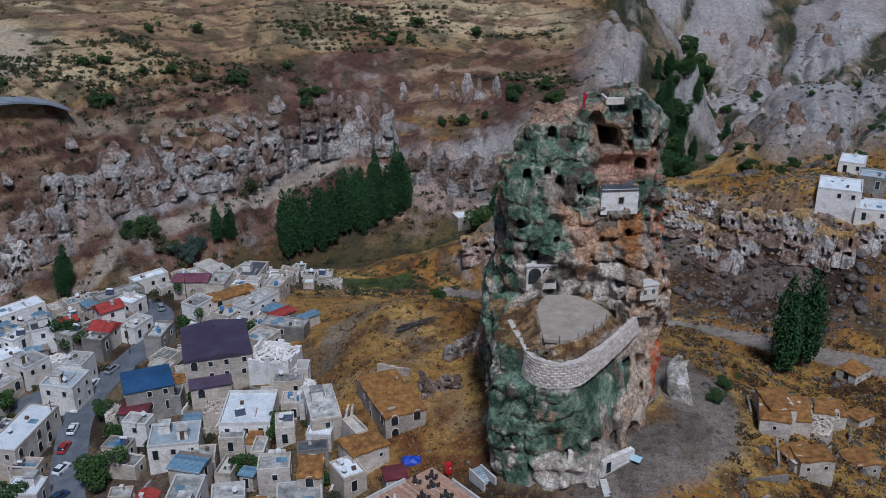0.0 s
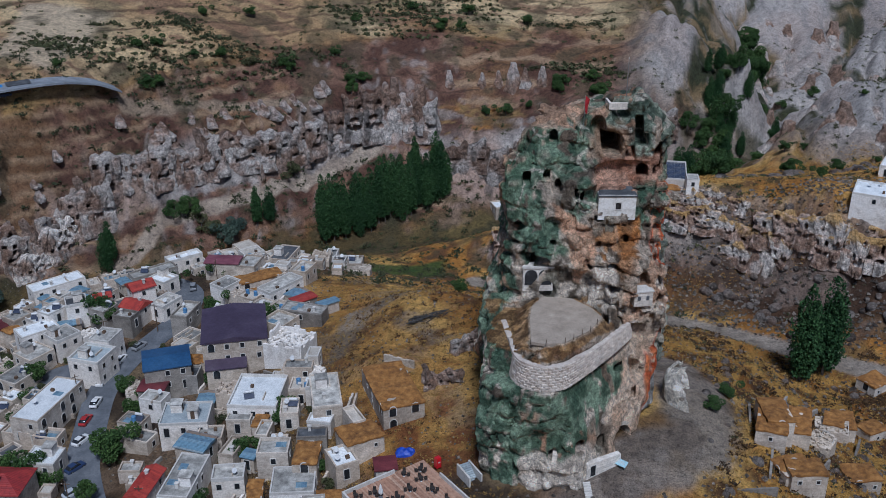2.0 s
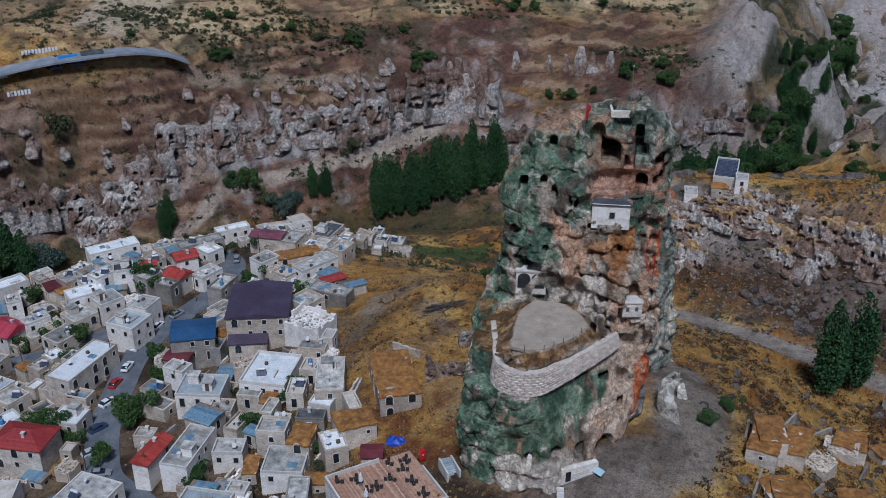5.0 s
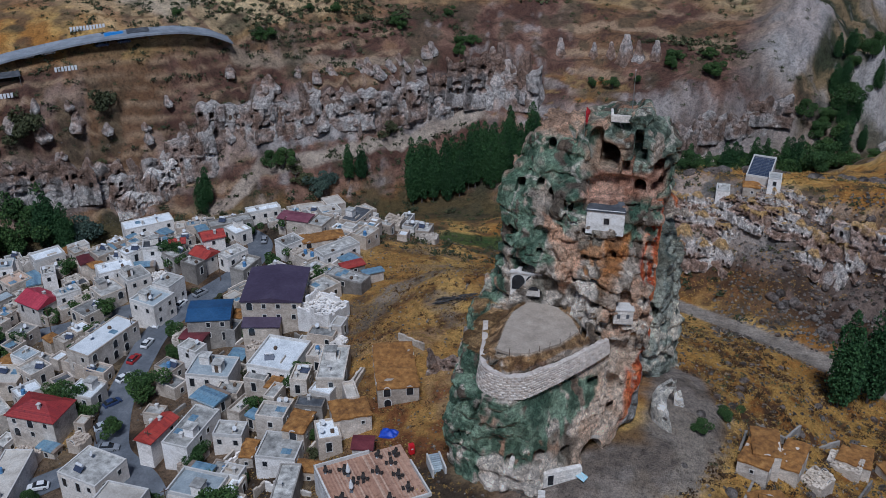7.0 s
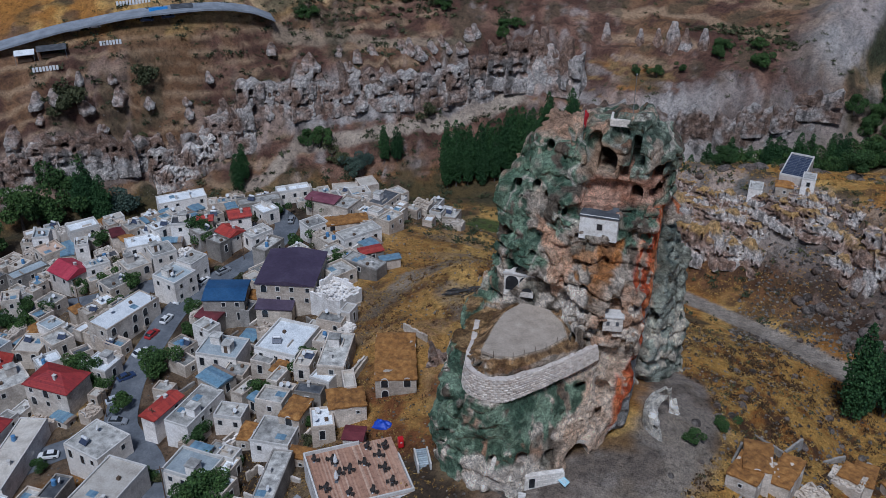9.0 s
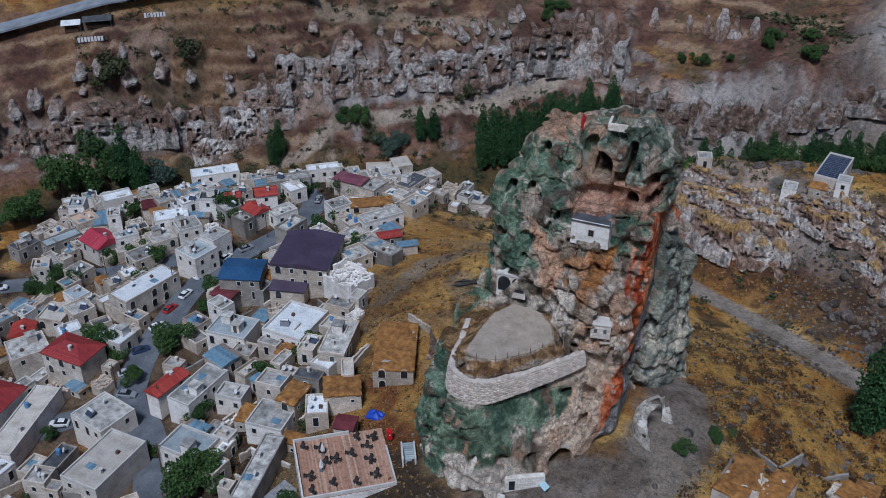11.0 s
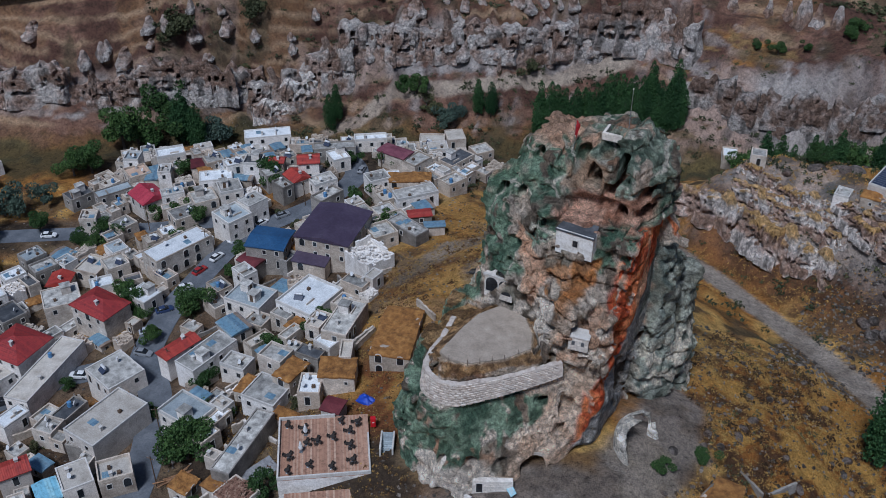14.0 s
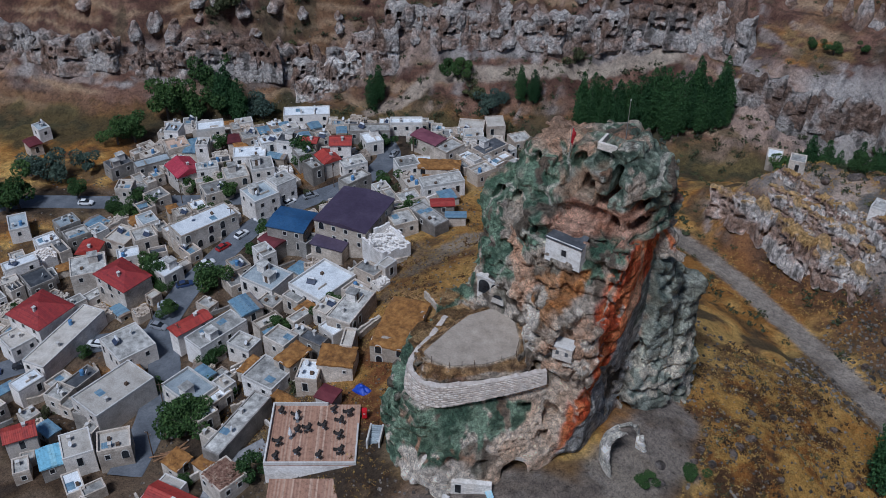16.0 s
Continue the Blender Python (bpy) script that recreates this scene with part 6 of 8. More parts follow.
def house(x, y, w, d, h, turn, wall, roof, base=None, openings=True):
    rng = random.Random(int(x * 131 + y * 17 + w * 7))
    z = float(on_ground(x, y)) if base is None else base
    t = thing("house", x, y, z, turn, "%s house with %s" % (HOUSE_WORDS[wall], ROOF_WORDS[roof]), "house", "houses of the town")
    mat = WALLS[wall]
    s = Shape()
    if roof == "ruin":
        for a, b, sx, sy in ((0, -d / 2, w, 0.5), (0, d / 2, w, 0.5), (-w / 2, 0, 0.5, d), (w / 2, 0, 0.5, d)):
            k = 7
            for i in range(k):
                f = (i + 0.5) / k - 0.5
                hh = h * rng.uniform(0.72, 1.02)
                s.box(a + f * sx * (sx > sy), b + f * sy * (sy > sx), hh / 2 - 1.5, sx / k + 0.02 if sx > sy else 0.5, sy / k + 0.02 if sy > sx else 0.5, hh + 3)
        s.box(0, 0, h * 0.62, w - 0.6, d - 0.6, 0.4)
        for i in range(150):
            q = rng.uniform(0.18, 0.6)
            s.box(rng.uniform(-w / 2, w / 2), rng.uniform(-d / 2, d / 2), h * 0.7 + rng.uniform(-0.1, 0.7), q, q * 0.8, q * 0.6, rng.uniform(0, 90))
    else:
        s.box(0, 0, h / 2 - 2.5, w, d, h + 5.0)
    part("wall", s.mesh("wall", mat), t)
    r = Shape()
    if roof in ("red", "hipred", "pinkred"):
        e, rise = 0.35, 0.24 * min(w, d)
        a, b = w / 2 + e, d / 2 + e
        inset = (min(a, b) if roof == "hipred" else 0.0)
        long_x = w >= d
        if long_x:
            top = [(-a + inset, 0, rise), (a - inset, 0, rise)]
        else:
            top = [(0, -b + inset, rise), (0, b - inset, rise)]
        low = [(-a, -b, 0), (a, -b, 0), (a, b, 0), (-a, b, 0)]
        pts = [(p[0], p[1], h + p[2] + 0.06) for p in low + top] + [(p[0], p[1], h - 0.1) for p in low]
        if long_x:
            faces = [(0, 1, 5, 4), (2, 3, 4, 5), (1, 2, 5), (3, 0, 4)]
        else:
            faces = [(1, 2, 5, 4), (3, 0, 4, 5), (0, 1, 4), (2, 3, 5)]
        faces += [(0, 6, 7, 1), (1, 7, 8, 2), (2, 8, 9, 3), (3, 9, 6, 0), (9, 8, 7, 6)]
        r.add(pts, faces)
        part("roof", r.mesh("roof", ROOFS[roof]), t, ROOF_WORDS[roof])
        c = Shape().box(w * 0.2, d * 0.1, h + rise * 0.8, 0.6, 0.6, 1.4).box(w * 0.2, d * 0.1, h + rise * 0.8 + 0.78, 0.8, 0.8, 0.16)
        part("chimney", c.mesh("chimney", TRIM), t, "pale stone chimney")
    elif roof == "grass":
        part("roof", grassy_top(w, d, rng), t, "dry grass on packed earth", pose(0, 0, h))
    elif roof == "ruin":
        pass
    else:
        metal = roof in ("purple", "blue", "maroon", "tin", "tinred", "magenta", "glass")
        if metal:
            # a shallow ridge with an overhanging edge
            a, b, k = w / 2 + 0.25, d / 2 + 0.25, 0.07 * min(w, d)
            if w >= d:
                top = [(-a, 0), (a, 0)]
                faces = [(0, 1, 5, 4), (2, 3, 4, 5), (1, 2, 5), (3, 0, 4)]
            else:
                top = [(0, -b), (0, b)]
                faces = [(1, 2, 5, 4), (3, 0, 4, 5), (0, 1, 4), (2, 3, 5)]
            low = [(-a, -b), (a, -b), (a, b), (-a, b)]
            pts = [(p, q, h + 0.12) for p, q in low] + [(p, q, h + 0.12 + k) for p, q in top] + [(p, q, h - 0.12) for p, q in low]
            r.add(pts, faces + [(0, 6, 7, 1), (1, 7, 8, 2), (2, 8, 9, 3), (3, 9, 6, 0), (9, 8, 7, 6)])
            part("roof", r.mesh("roof", ROOFS[roof]), t, ROOF_WORDS[roof])
        else:
            r.box(0, 0, h + 0.04, w - 0.5, d - 0.5, 0.08)
            part("roof", r.mesh("roof", PANEL if roof == "solar" else ROOFS[roof]), t, ROOF_WORDS[roof])
            p = Shape()
            ph = rng.choice((0.35, 0.5, 0.7)) if roof != "rubble" else 0.3
            for cx, cy, sx, sy in ((0, -d / 2 + 0.14, w, 0.28), (0, d / 2 - 0.14, w, 0.28), (-w / 2 + 0.14, 0, 0.28, d - 0.56), (w / 2 - 0.14, 0, 0.28, d - 0.56)):
                p.box(cx, cy, h + ph / 2, sx, sy, ph)
            part("parapet", p.mesh("parapet", TRIM if wall == "white" or roof == "solar" else mat), t)
            if roof == "rubble":
                q = Shape()
                for i in range(420):
                    a, b = rng.gauss(0, w / 5), rng.gauss(0, d / 5)
                    hh = max(0, 1.3 - 0.28 * math.hypot(a, b))
                    q.box(a, b, h + 0.1 + hh * rng.uniform(0.6, 1), 0.38, 0.2, 0.07, rng.uniform(0, 180))
                part("tile_heap", q.mesh("tile_heap", ROOFS["rubble"]), t, "heap of old red roof tiles")["kind"] = "stuff"
            elif roof != "solar" and rng.random() < 0.55:
                a, b = rng.uniform(-0.3, 0.3) * w, rng.uniform(-0.3, 0.3) * d
                c = Shape().box(a, b, h + 0.55, 0.55, 0.55, 1.1).box(a, b, h + 1.15, 0.75, 0.75, 0.12)
                part("chimney", c.mesh("chimney", TRIM), t, "pale stone chimney")
            if roof == "solar":
                q = Shape()
                for i in range(1, int(w / 1.05)):
                    q.box(-w / 2 + i * 1.05, 0, h + 0.1, 0.05, d - 0.7, 0.05)
                for i in range(1, int(d / 1.7)):
                    q.box(0, -d / 2 + i * 1.7, h + 0.105, w - 0.7, 0.05, 0.05)
                part("panel_rail", q.mesh("panel_rail", METAL), t, "thin metal rails between panels")
    if openings:
        floors = max(1, int((h - 0.4) / 2.9))
        for side, (length, m) in enumerate(((w, pose(0, -d / 2, 0)), (d, pose(w / 2, 0, 0, 0, 0, 90)), (d, pose(-w / 2, 0, 0, 0, 0, -90)))):
            n = max(1, int(length / 2.9))
            for fl in range(floors):
                for i in range(n):
                    if rng.random() < 0.22 + 0.2 * (side == 2):
                        continue
                    u = (i + 0.5) / n * length - length / 2 + rng.uniform(-0.25, 0.25)
                    kind = "window"
                    zz = h - (floors - fl) * 2.75 + 0.95
                    if roof in ("grass", "ruin"):
                        kind = rng.choice(("small_window", "small_window", "arched_window"))
                    elif wall == "stone" and rng.random() < 0.35 and length > 6:
                        kind, zz = "arched_window", zz - 0.45
                    elif fl == 0 and rng.random() < 0.28:
                        kind, zz = "door", zz - 0.9
                    set_opening(t, kind, m @ pose(u, 0, zz))
    if roof in ("slab", "pale", "bluegrey", "beige", "peach", "dark") and min(w, d) > 3.2 and y < 110:
        roof_things(t, w, d, h, rng)
    HOUSES.append(t)
    SIZES.append((t, (w, d)))
    return t

house(-48.9, 34.6, 13.7, 15.4, 9.0, 16, "stone", "purple")
house(-48.9, 26.7, 8.3, 6.9, 5.0, 17, "stone", "purple")
house(-61.6, 25.5, 9.6, 8.6, 8.0, 22, "grey", "blue")
house(-51.6, 7.8, 7.6, 9.5, 5.5, -82, "white", "bluegrey")
house(-38.0, 12.5, 11.6, 9.8, 5.0, -89, "white", "pale")
house(-22.9, 6.5, 5.6, 11.6, 5.0, 15, "stone", "slab")
house(-10.1, 7.5, 8.0, 15.4, 6.5, 24, "stone", "grass", base=-15.0)
house(-14.2, -6.6, 7.1, 5.8, 4.5, 32, "stone", "grass")
house(-23.1, -10.4, 4.3, 6.5, 5.0, 3, "stone", "grass")
house(-29.9, -7.4, 5.7, 4.8, 5.0, 5, "stone", "slab")
house(-24.4, -16.0, 7.6, 7.3, 4.0, 8, "white", "slab")
house(-23.5, -4.1, 3.1, 5.5, 4.0, -82, "grey", "dark")
house(-22.7, -0.0, 2.9, 4.6, 3.5, 86, "white", "pale")
house(-8.4, -15.0, 3.5, 3.6, 3.6, -76, "white", "maroon")
house(-52.1, -13.9, 8.5, 3.4, 6.0, 84, "white", "red")
house(-45.4, -12.2, 12.4, 5.5, 5.5, 88, "white", "slab")
house(-46.1, -3.1, 5.1, 6.0, 6.0, 76, "stone", "tin")
house(-35.8, -27.0, 6.8, 9.0, 5.0, 90, "white", "bluegrey")
house(-48.6, -36.2, 13.9, 8.4, 6.5, -89, "white", "beige")
house(-59.5, -25.1, 8.5, 9.3, 6.0, 81, "white", "slab")
house(-61.0, -36.7, 7.5, 3.7, 4.0, -83, "grey", "dark")
house(-87.7, -29.2, 10.0, 10.5, 8.0, -82, "white", "hipred")
house(-77.7, -29.9, 20.6, 5.8, 5.0, -73, "white", "beige")
house(-82.1, -10.5, 7.8, 10.9, 7.0, -88, "stone", "hipred")
house(-54.3, -54.1, 5.7, 4.0, 6.0, 64, "white", "red")
house(-44.4, -53.8, 4.0, 5.3, 4.0, 66, "grey", "glass")
house(-41.1, -49.7, 5.6, 6.5, 6.0, 64, "white", "beige")
house(-36.2, -44.7, 6.2, 5.3, 5.5, 56, "stone", "beige")
house(-84.6, 15.9, 16.2, 6.6, 6.5, 80, "stone", "pale")
house(-77.4, -1.7, 5.4, 6.5, 5.0, 88, "white", "pale")
house(-81.6, 32.4, 7.4, 7.7, 6.5, 79, "white", "bluegrey")
house(-81.4, 39.9, 6.0, 5.2, 7.0, 81, "white", "slab")
house(-111.9, 78.3, 14.2, 5.5, 7.0, 45, "white", "pale")
house(-81.3, 62.6, 4.9, 5.7, 7.0, -49, "white", "red")
house(-80.8, 56.8, 5.6, 5.0, 5.0, -18, "white", "red")
house(-90.4, 59.7, 3.1, 3.9, 5.0, -61, "stone", "red")
house(-65.9, 82.5, 4.9, 9.1, 5.0, 90, "stone", "magenta")
house(-51.7, 92.8, 9.5, 5.5, 4.0, 81, "beige", "dark")
house(-53.5, 72.3, 5.0, 11.6, 4.0, -54, "stone", "grass")
house(-83.3, 76.3, 4.3, 12.1, 4.5, -48, "grey", "slab")
house(-78.8, 87.5, 3.7, 9.6, 4.0, -49, "white", "pale")
house(-76.5, 116.4, 7.4, 8.3, 4.0, -58, "beige", "beige")
house(-71.9, 122.9, 6.0, 7.0, 5.0, 44, "beige", "beige")
house(-37.9, 54.7, 3.1, 5.7, 3.5, -46, "grey", "tinred")
house(-31.4, 51.9, 2.2, 4.9, 3.0, -50, "beige", "tin")
house(-35.8, 31.4, 8.8, 7.5, 6.0, -15, "white", "ruin")
house(-36.0, 47.1, 4.3, 10.3, 4.0, 79, "grey", "slab")
house(-40.6, 42.3, 6.3, 6.2, 4.0, 63, "stone", "slab")
house(-117.2, 34.5, 8.2, 7.4, 6.0, -14, "white", "pinkred")
house(-131.4, 42.9, 6.6, 6.6, 4.0, -23, "stone", "peach")
house(-136.9, 46.5, 5.2, 4.5, 6.0, -58, "white", "bluegrey")
house(-128.8, 54.0, 5.4, 8.3, 5.0, -35, "white", "pale")
house(-130.7, 33.1, 4.1, 10.3, 4.0, -20, "grey", "bluegrey")
house(-122.5, 45.9, 4.5, 3.7, 5.0, -50, "white", "slab")
house(-137.8, 26.4, 5.3, 7.1, 4.0, -10, "grey", "dark")
house(-111.5, 38.4, 3.7, 6.3, 5.0, -33, "white", "slab")
house(-101.4, 46.2, 5.7, 9.1, 6.0, -44, "white", "pale")
house(-100.4, 52.7, 4.1, 5.4, 6.0, -26, "white", "pale")
house(-95.2, 55.3, 5.1, 5.1, 6.0, -61, "white", "dark")
house(-114.0, 51.1, 4.9, 3.5, 5.0, -44, "stone", "maroon")
house(-101.3, 2.5, 7.2, 6.6, 4.5, -74, "stone", "beige")
house(-96.0, 5.1, 5.8, 5.6, 5.0, -20, "stone", "slab")
house(-103.5, -6.0, 5.3, 5.1, 5.0, -56, "stone", "red")
house(-95.9, -11.4, 8.0, 8.6, 6.0, -31, "stone", "slab")
house(-110.5, 1.1, 3.8, 4.2, 4.0, 87, "white", "bluegrey")
house(-103.8, -20.9, 6.1, 6.8, 5.0, 81, "grey", "dark")
house(-129.9, -10.5, 7.4, 4.9, 4.0, -26, "white", "bluegrey")
house(-122.6, 18.3, 4.9, 4.6, 5.0, -51, "stone", "beige")
house(-104.1, 11.9, 4.5, 5.3, 3.5, 76, "white", "bluegrey")
house(-62.8, 19.8, 4.3, 5.5, 5.0, -89, "grey", "maroon")
house(-56.2, 25.0, 4.4, 3.5, 4.0, -87, "grey", "dark")
house(-61.0, 15.4, 3.8, 5.2, 5.0, 78, "white", "slab")
house(-66.6, 52.8, 8.0, 4.2, 5.0, 82, "grey", "slab")
house(-60.9, 67.3, 6.1, 5.1, 4.5, 60, "white", "slab")
house(-58.9, 83.3, 7.2, 5.1, 4.0, 83, "stone", "slab")
house(-43.2, 77.9, 6.5, 4.8, 4.0, 75, "stone", "slab")
house(-45.8, 64.0, 11.3, 4.7, 4.0, 56, "white", "slab")
house(-60.9, 121.4, 6.3, 5.8, 4.0, 61, "beige", "slab")
house(-47.8, 52.9, 5.7, 4.2, 3.5, 65, "stone", "slab")
house(-79.5, 73.2, 5.2, 6.0, 4.0, 62, "white", "pale")
house(-74.4, 60.2, 6.8, 4.8, 4.0, 65, "white", "slab")
house(-81.3, 51.6, 3.7, 5.2, 5.0, 77, "grey", "slab")
house(-94.4, 44.4, 6.3, 6.2, 5.0, 56, "white", "slab")
house(-99.0, 38.7, 6.6, 6.7, 5.0, 61, "stone", "slab")
house(-100.0, 32.2, 7.6, 6.2, 4.0, 70, "stone", "slab")
house(-112.2, 21.1, 5.7, 5.4, 4.0, 83, "stone", "slab")
house(-88.2, 54.8, 5.2, 4.9, 5.0, 69, "grey", "slab")
house(-110.5, 54.2, 5.2, 5.1, 5.0, 62, "stone", "slab")
house(-103.0, 58.8, 3.6, 4.2, 4.0, 66, "stone", "slab")
house(-177.0, 25.2, 3.9, 5.1, 4.0, 83, "white", "bluegrey")
house(-170.8, 18.4, 3.8, 5.2, 4.0, 81, "stone", "maroon")
house(-117.5, -10.0, 5.6, 4.4, 4.0, 78, "white", "pale")
house(-92.7, -2.0, 5.5, 4.3, 4.5, 60, "white", "pale")
house(-119.9, -2.2, 5.7, 4.9, 4.0, 81, "grey", "bluegrey")
house(-114.1, -3.3, 6.1, 4.6, 3.5, 76, "grey", "slab")
house(-113.1, -20.1, 8.3, 3.6, 5.0, 76, "white", "pale")
house(-70.2, -43.7, 6.1, 3.9, 5.0, 90, "white", "pale")
house(-87.0, -36.5, 5.9, 6.3, 5.0, 87, "white", "beige")
house(-13.3, -48.1, 3.8, 9.3, 5.0, -77, "white", "red")
house(-17.8, -29.5, 16.4, 3.8, 5.0, -77, "grey", "slab")
house(-10.5, -39.2, 5.8, 6.0, 4.0, 86, "stone", "rubble")
house(-49.7, -41.5, 3.9, 5.8, 4.0, -73, "grey", "slab")
house(-37.5, -11.2, 4.3, 5.8, 4.0, -80, "white", "slab")
house(48.7, 117.8, 4.6, 3.7, 2.6, -89, "white", "slab")
house(55.8, 113.4, 3.8, 4.4, 4.0, -86, "stone", "grass")
house(61.6, 113.5, 4.3, 3.4, 2.8, 88, "white", "slab")
house(6.3, 162.4, 6.2, 4.7, 3.0, -69, "stone", "pale")
house(23.9, 126.7, 4.2, 4.1, 3.0, -73, "stone", "slab")
house(58.1, 122.4, 15.1, 6.3, 3.4, 83, "white", "solar")
house(65.6, 4.1, 8.6, 4.0, 4.0, 75, "stone", "grass")
house(60.5, 2.5, 7.6, 4.8, 4.5, -85, "stone", "grass")
house(80.4, 22.2, 6.5, 4.1, 4.0, 82, "stone", "grass")
house(59.4, -0.5, 7.1, 5.3, 4.0, 75, "stone", "grass")
house(77.9, 20.6, 4.7, 3.9, 3.5, 71, "stone", "grass")
house(63.2, -10.2, 4.5, 6.2, 4.0, -84, "stone", "grass")
house(61.6, -8.7, 6.0, 5.0, 2.4, 20, "stone", "grass")
house(77.3, 19.6, 6.0, 4.5, 2.4, -15, "stone", "ruin")
house(94.7, 45.9, 6.0, 5.0, 2.4, 35, "stone", "grass")
house(70.6, 5.3, 5.0, 4.0, 2.4, 60, "stone", "ruin")
house(76.6, 0.1, 6.0, 5.0, 2.4, 10, "stone", "grass")
house(62.4, 3.5, 5.5, 4.5, 2.4, -5, "stone", "ruin")
house(87.1, 24.2, 5.0, 4.0, 2.4, 30, "stone", "grass")
house(104.0, 90.9, 10.4, 10.7, 3.2, 67, "white", "pale")
house(111.0, 86.5, 8.8, 8.6, 3.0, 74, "white", "pale")
house(115.9, 113.1, 8.5, 6.8, 4.0, 63, "white", "pale")
house(114.5, 96.2, 7.6, 6.8, 4.0, 64, "grey", "bluegrey")

# ---- streets ----
ASPHALT = surface("worn_asphalt", (0.075, 0.082, 0.095), (0.12, 0.13, 0.148), (0.19, 0.20, 0.22), 0.25, rough=0.75, relief=0.15, depth=0.03)
COBBLE = surface("pale_paving", (0.14, 0.14, 0.15), (0.24, 0.24, 0.25), (0.36, 0.36, 0.36), 1.8, rough=0.85)


def road(name, line, width, mat, label, lift=0.10):
    pts = []
    for (ax, ay, _), (bx, by, _) in zip(line, line[1:]):
        n = max(1, int(math.hypot(bx - ax, by - ay) / 1.5))
        pts += [(ax + (bx - ax) * i / n, ay + (by - ay) * i / n) for i in range(n)]
    pts = np.array(pts + [line[-1][:2]])
    for _ in range(12):
        pts[1:-1] = 0.5 * pts[1:-1] + 0.25 * (pts[:-2] + pts[2:])
    d = np.gradient(pts, axis=0)
    d /= np.linalg.norm(d, axis=1, keepdims=True)
    side = np.c_[-d[:, 1], d[:, 0]]
    k = 5
    rows = []
    for j in range(k):
        p = pts + side * width * (j / (k - 1) - 0.5)
        rows.append(np.c_[p, on_ground(p[:, 0], p[:, 1])])
    z = np.max([r[:, 2] for r in rows], axis=0) + lift
    rows = [np.c_[r[:, :2], np.maximum(r[:, 2] + lift, z - 0.25)] for r in rows]
    rows = [np.c_[rows[0][:, :2], rows[0][:, 2] - 0.6]] + rows + [np.c_[rows[-1][:, :2], rows[-1][:, 2] - 0.6]]
    v = np.stack(rows, 1)
    n, k = v.shape[:2]
    idx = np.arange(n * k).reshape(n, k)
    q = np.stack([idx[:-1, :-1], idx[1:, :-1], idx[1:, 1:], idx[:-1, 1:]], -1).reshape(-1, 4)[:, ::-1]
    return tagged(new(name, mesh_from(name, v.reshape(-1, 3), q, mat, False)), label, "road", kind="structure")


road("road", MAIN_ROAD, 6.8, ASPHALT, "narrow grey asphalt street between houses")
road("road", LOWER_ROAD, 6.4, ASPHALT, "narrow grey asphalt lane")
road("road", VALLEY_ROAD, 6.5, ASPHALT, "grey asphalt road at the edge of town")
PALE_ASPHALT = surface("dusty_pale_asphalt", (0.15, 0.165, 0.19), (0.24, 0.26, 0.29), (0.33, 0.35, 0.38), 0.25, rough=0.8, relief=0.15, depth=0.03)
road("road", ROAD_SHELF, 7.5, PALE_ASPHALT, "asphalt road along the hillside")
road("pavement", [(-12, -28, 0), (-15, -36, 0), (-10, -44, 0)], 4.0, COBBLE, "bluish cobbled lane beside a terrace")


# ---- filling between the houses: outbuildings, yard walls ----
def built_up(x, y):
    a = near_line(x, y, TOWN)[0] < 24 or near_line(x, y, TOWN_WEST)[0] < 16 or near_line(x, y, MAIN_ROAD)[0] < 20
    return a and x < -16 and min(near_line(x, y, SADDLE)[0], 99) > 14 and land(x, y) > -35.5


def fill_town():
    taken = [(t.matrix_basis.translation.x, t.matrix_basis.translation.y, 0.5 * math.sqrt(size[0] * size[1]), t.matrix_basis.to_euler().z) for t, size in SIZES]
    g = random.Random(77)
    made = 0
    for _ in range(11000):
        if made >= 240:
            break
        x, y = g.uniform(-148, -16), g.uniform(-58, 108)
        if not built_up(x, y):
            continue
        w, d = g.uniform(2.4, 6.0), g.uniform(2.4, 5.2)
        r = 0.5 * math.sqrt(w * d)
        # the side of the street towards the castle stays lower and further back
        ahead = min(near_line(x - 4.5, y + 4.0, MAIN_ROAD)[0], near_line(x - 4.5, y + 4.0, LOWER_ROAD)[0])
        if min(near_line(x, y, MAIN_ROAD)[0], near_line(x, y, LOWER_ROAD)[0], near_line(x, y, VALLEY_ROAD)[0]) < 4.2 + r or ahead < 4.6:
            continue
        near = min(taken, key=lambda q: math.hypot(q[0] - x, q[1] - y) - q[2])
        gap = math.hypot(near[0] - x, near[1] - y) - near[2] - r
        if gap < -0.35:
            continue
        turn = math.degrees(near[3]) + g.choice((0, 90)) + g.uniform(-6, 6)
        h = g.choice((1.8, 2.2, 2.6, 3.0, 3.4, 4.2))
        house(x, y, w, d, h, turn, g.choice(("white", "beige", "stone", "stone", "stone", "beige")), g.choice(("slab", "slab", "slab", "beige", "beige", "pale", "dark", "grass", "ruin", "tin", "slab", "ruin", "slab")))
        taken.append((x, y, r, radians(turn)))
        made += 1


def yard_wall(x, y, length, turn, height, wall):
    t = thing("yard_wall", x, y, float(on_ground(x, y)), turn, "low %s yard wall with a broken top" % HOUSE_WORDS[wall], "wall", "yard walls")
    g = random.Random(int(x * 91 + y * 7))
    s = Shape()
    n = max(2, int(length / 0.9))
    for i in range(n):
        hh = height * g.uniform(0.8, 1.08)
        s.box((i + 0.5) / n * length - length / 2, 0, hh / 2 - 1.0, length / n + 0.01, 0.42 + 0.02 * (i % 2), hh + 2.0)
    part("masonry", s.mesh("masonry", WALLS[wall]), t)


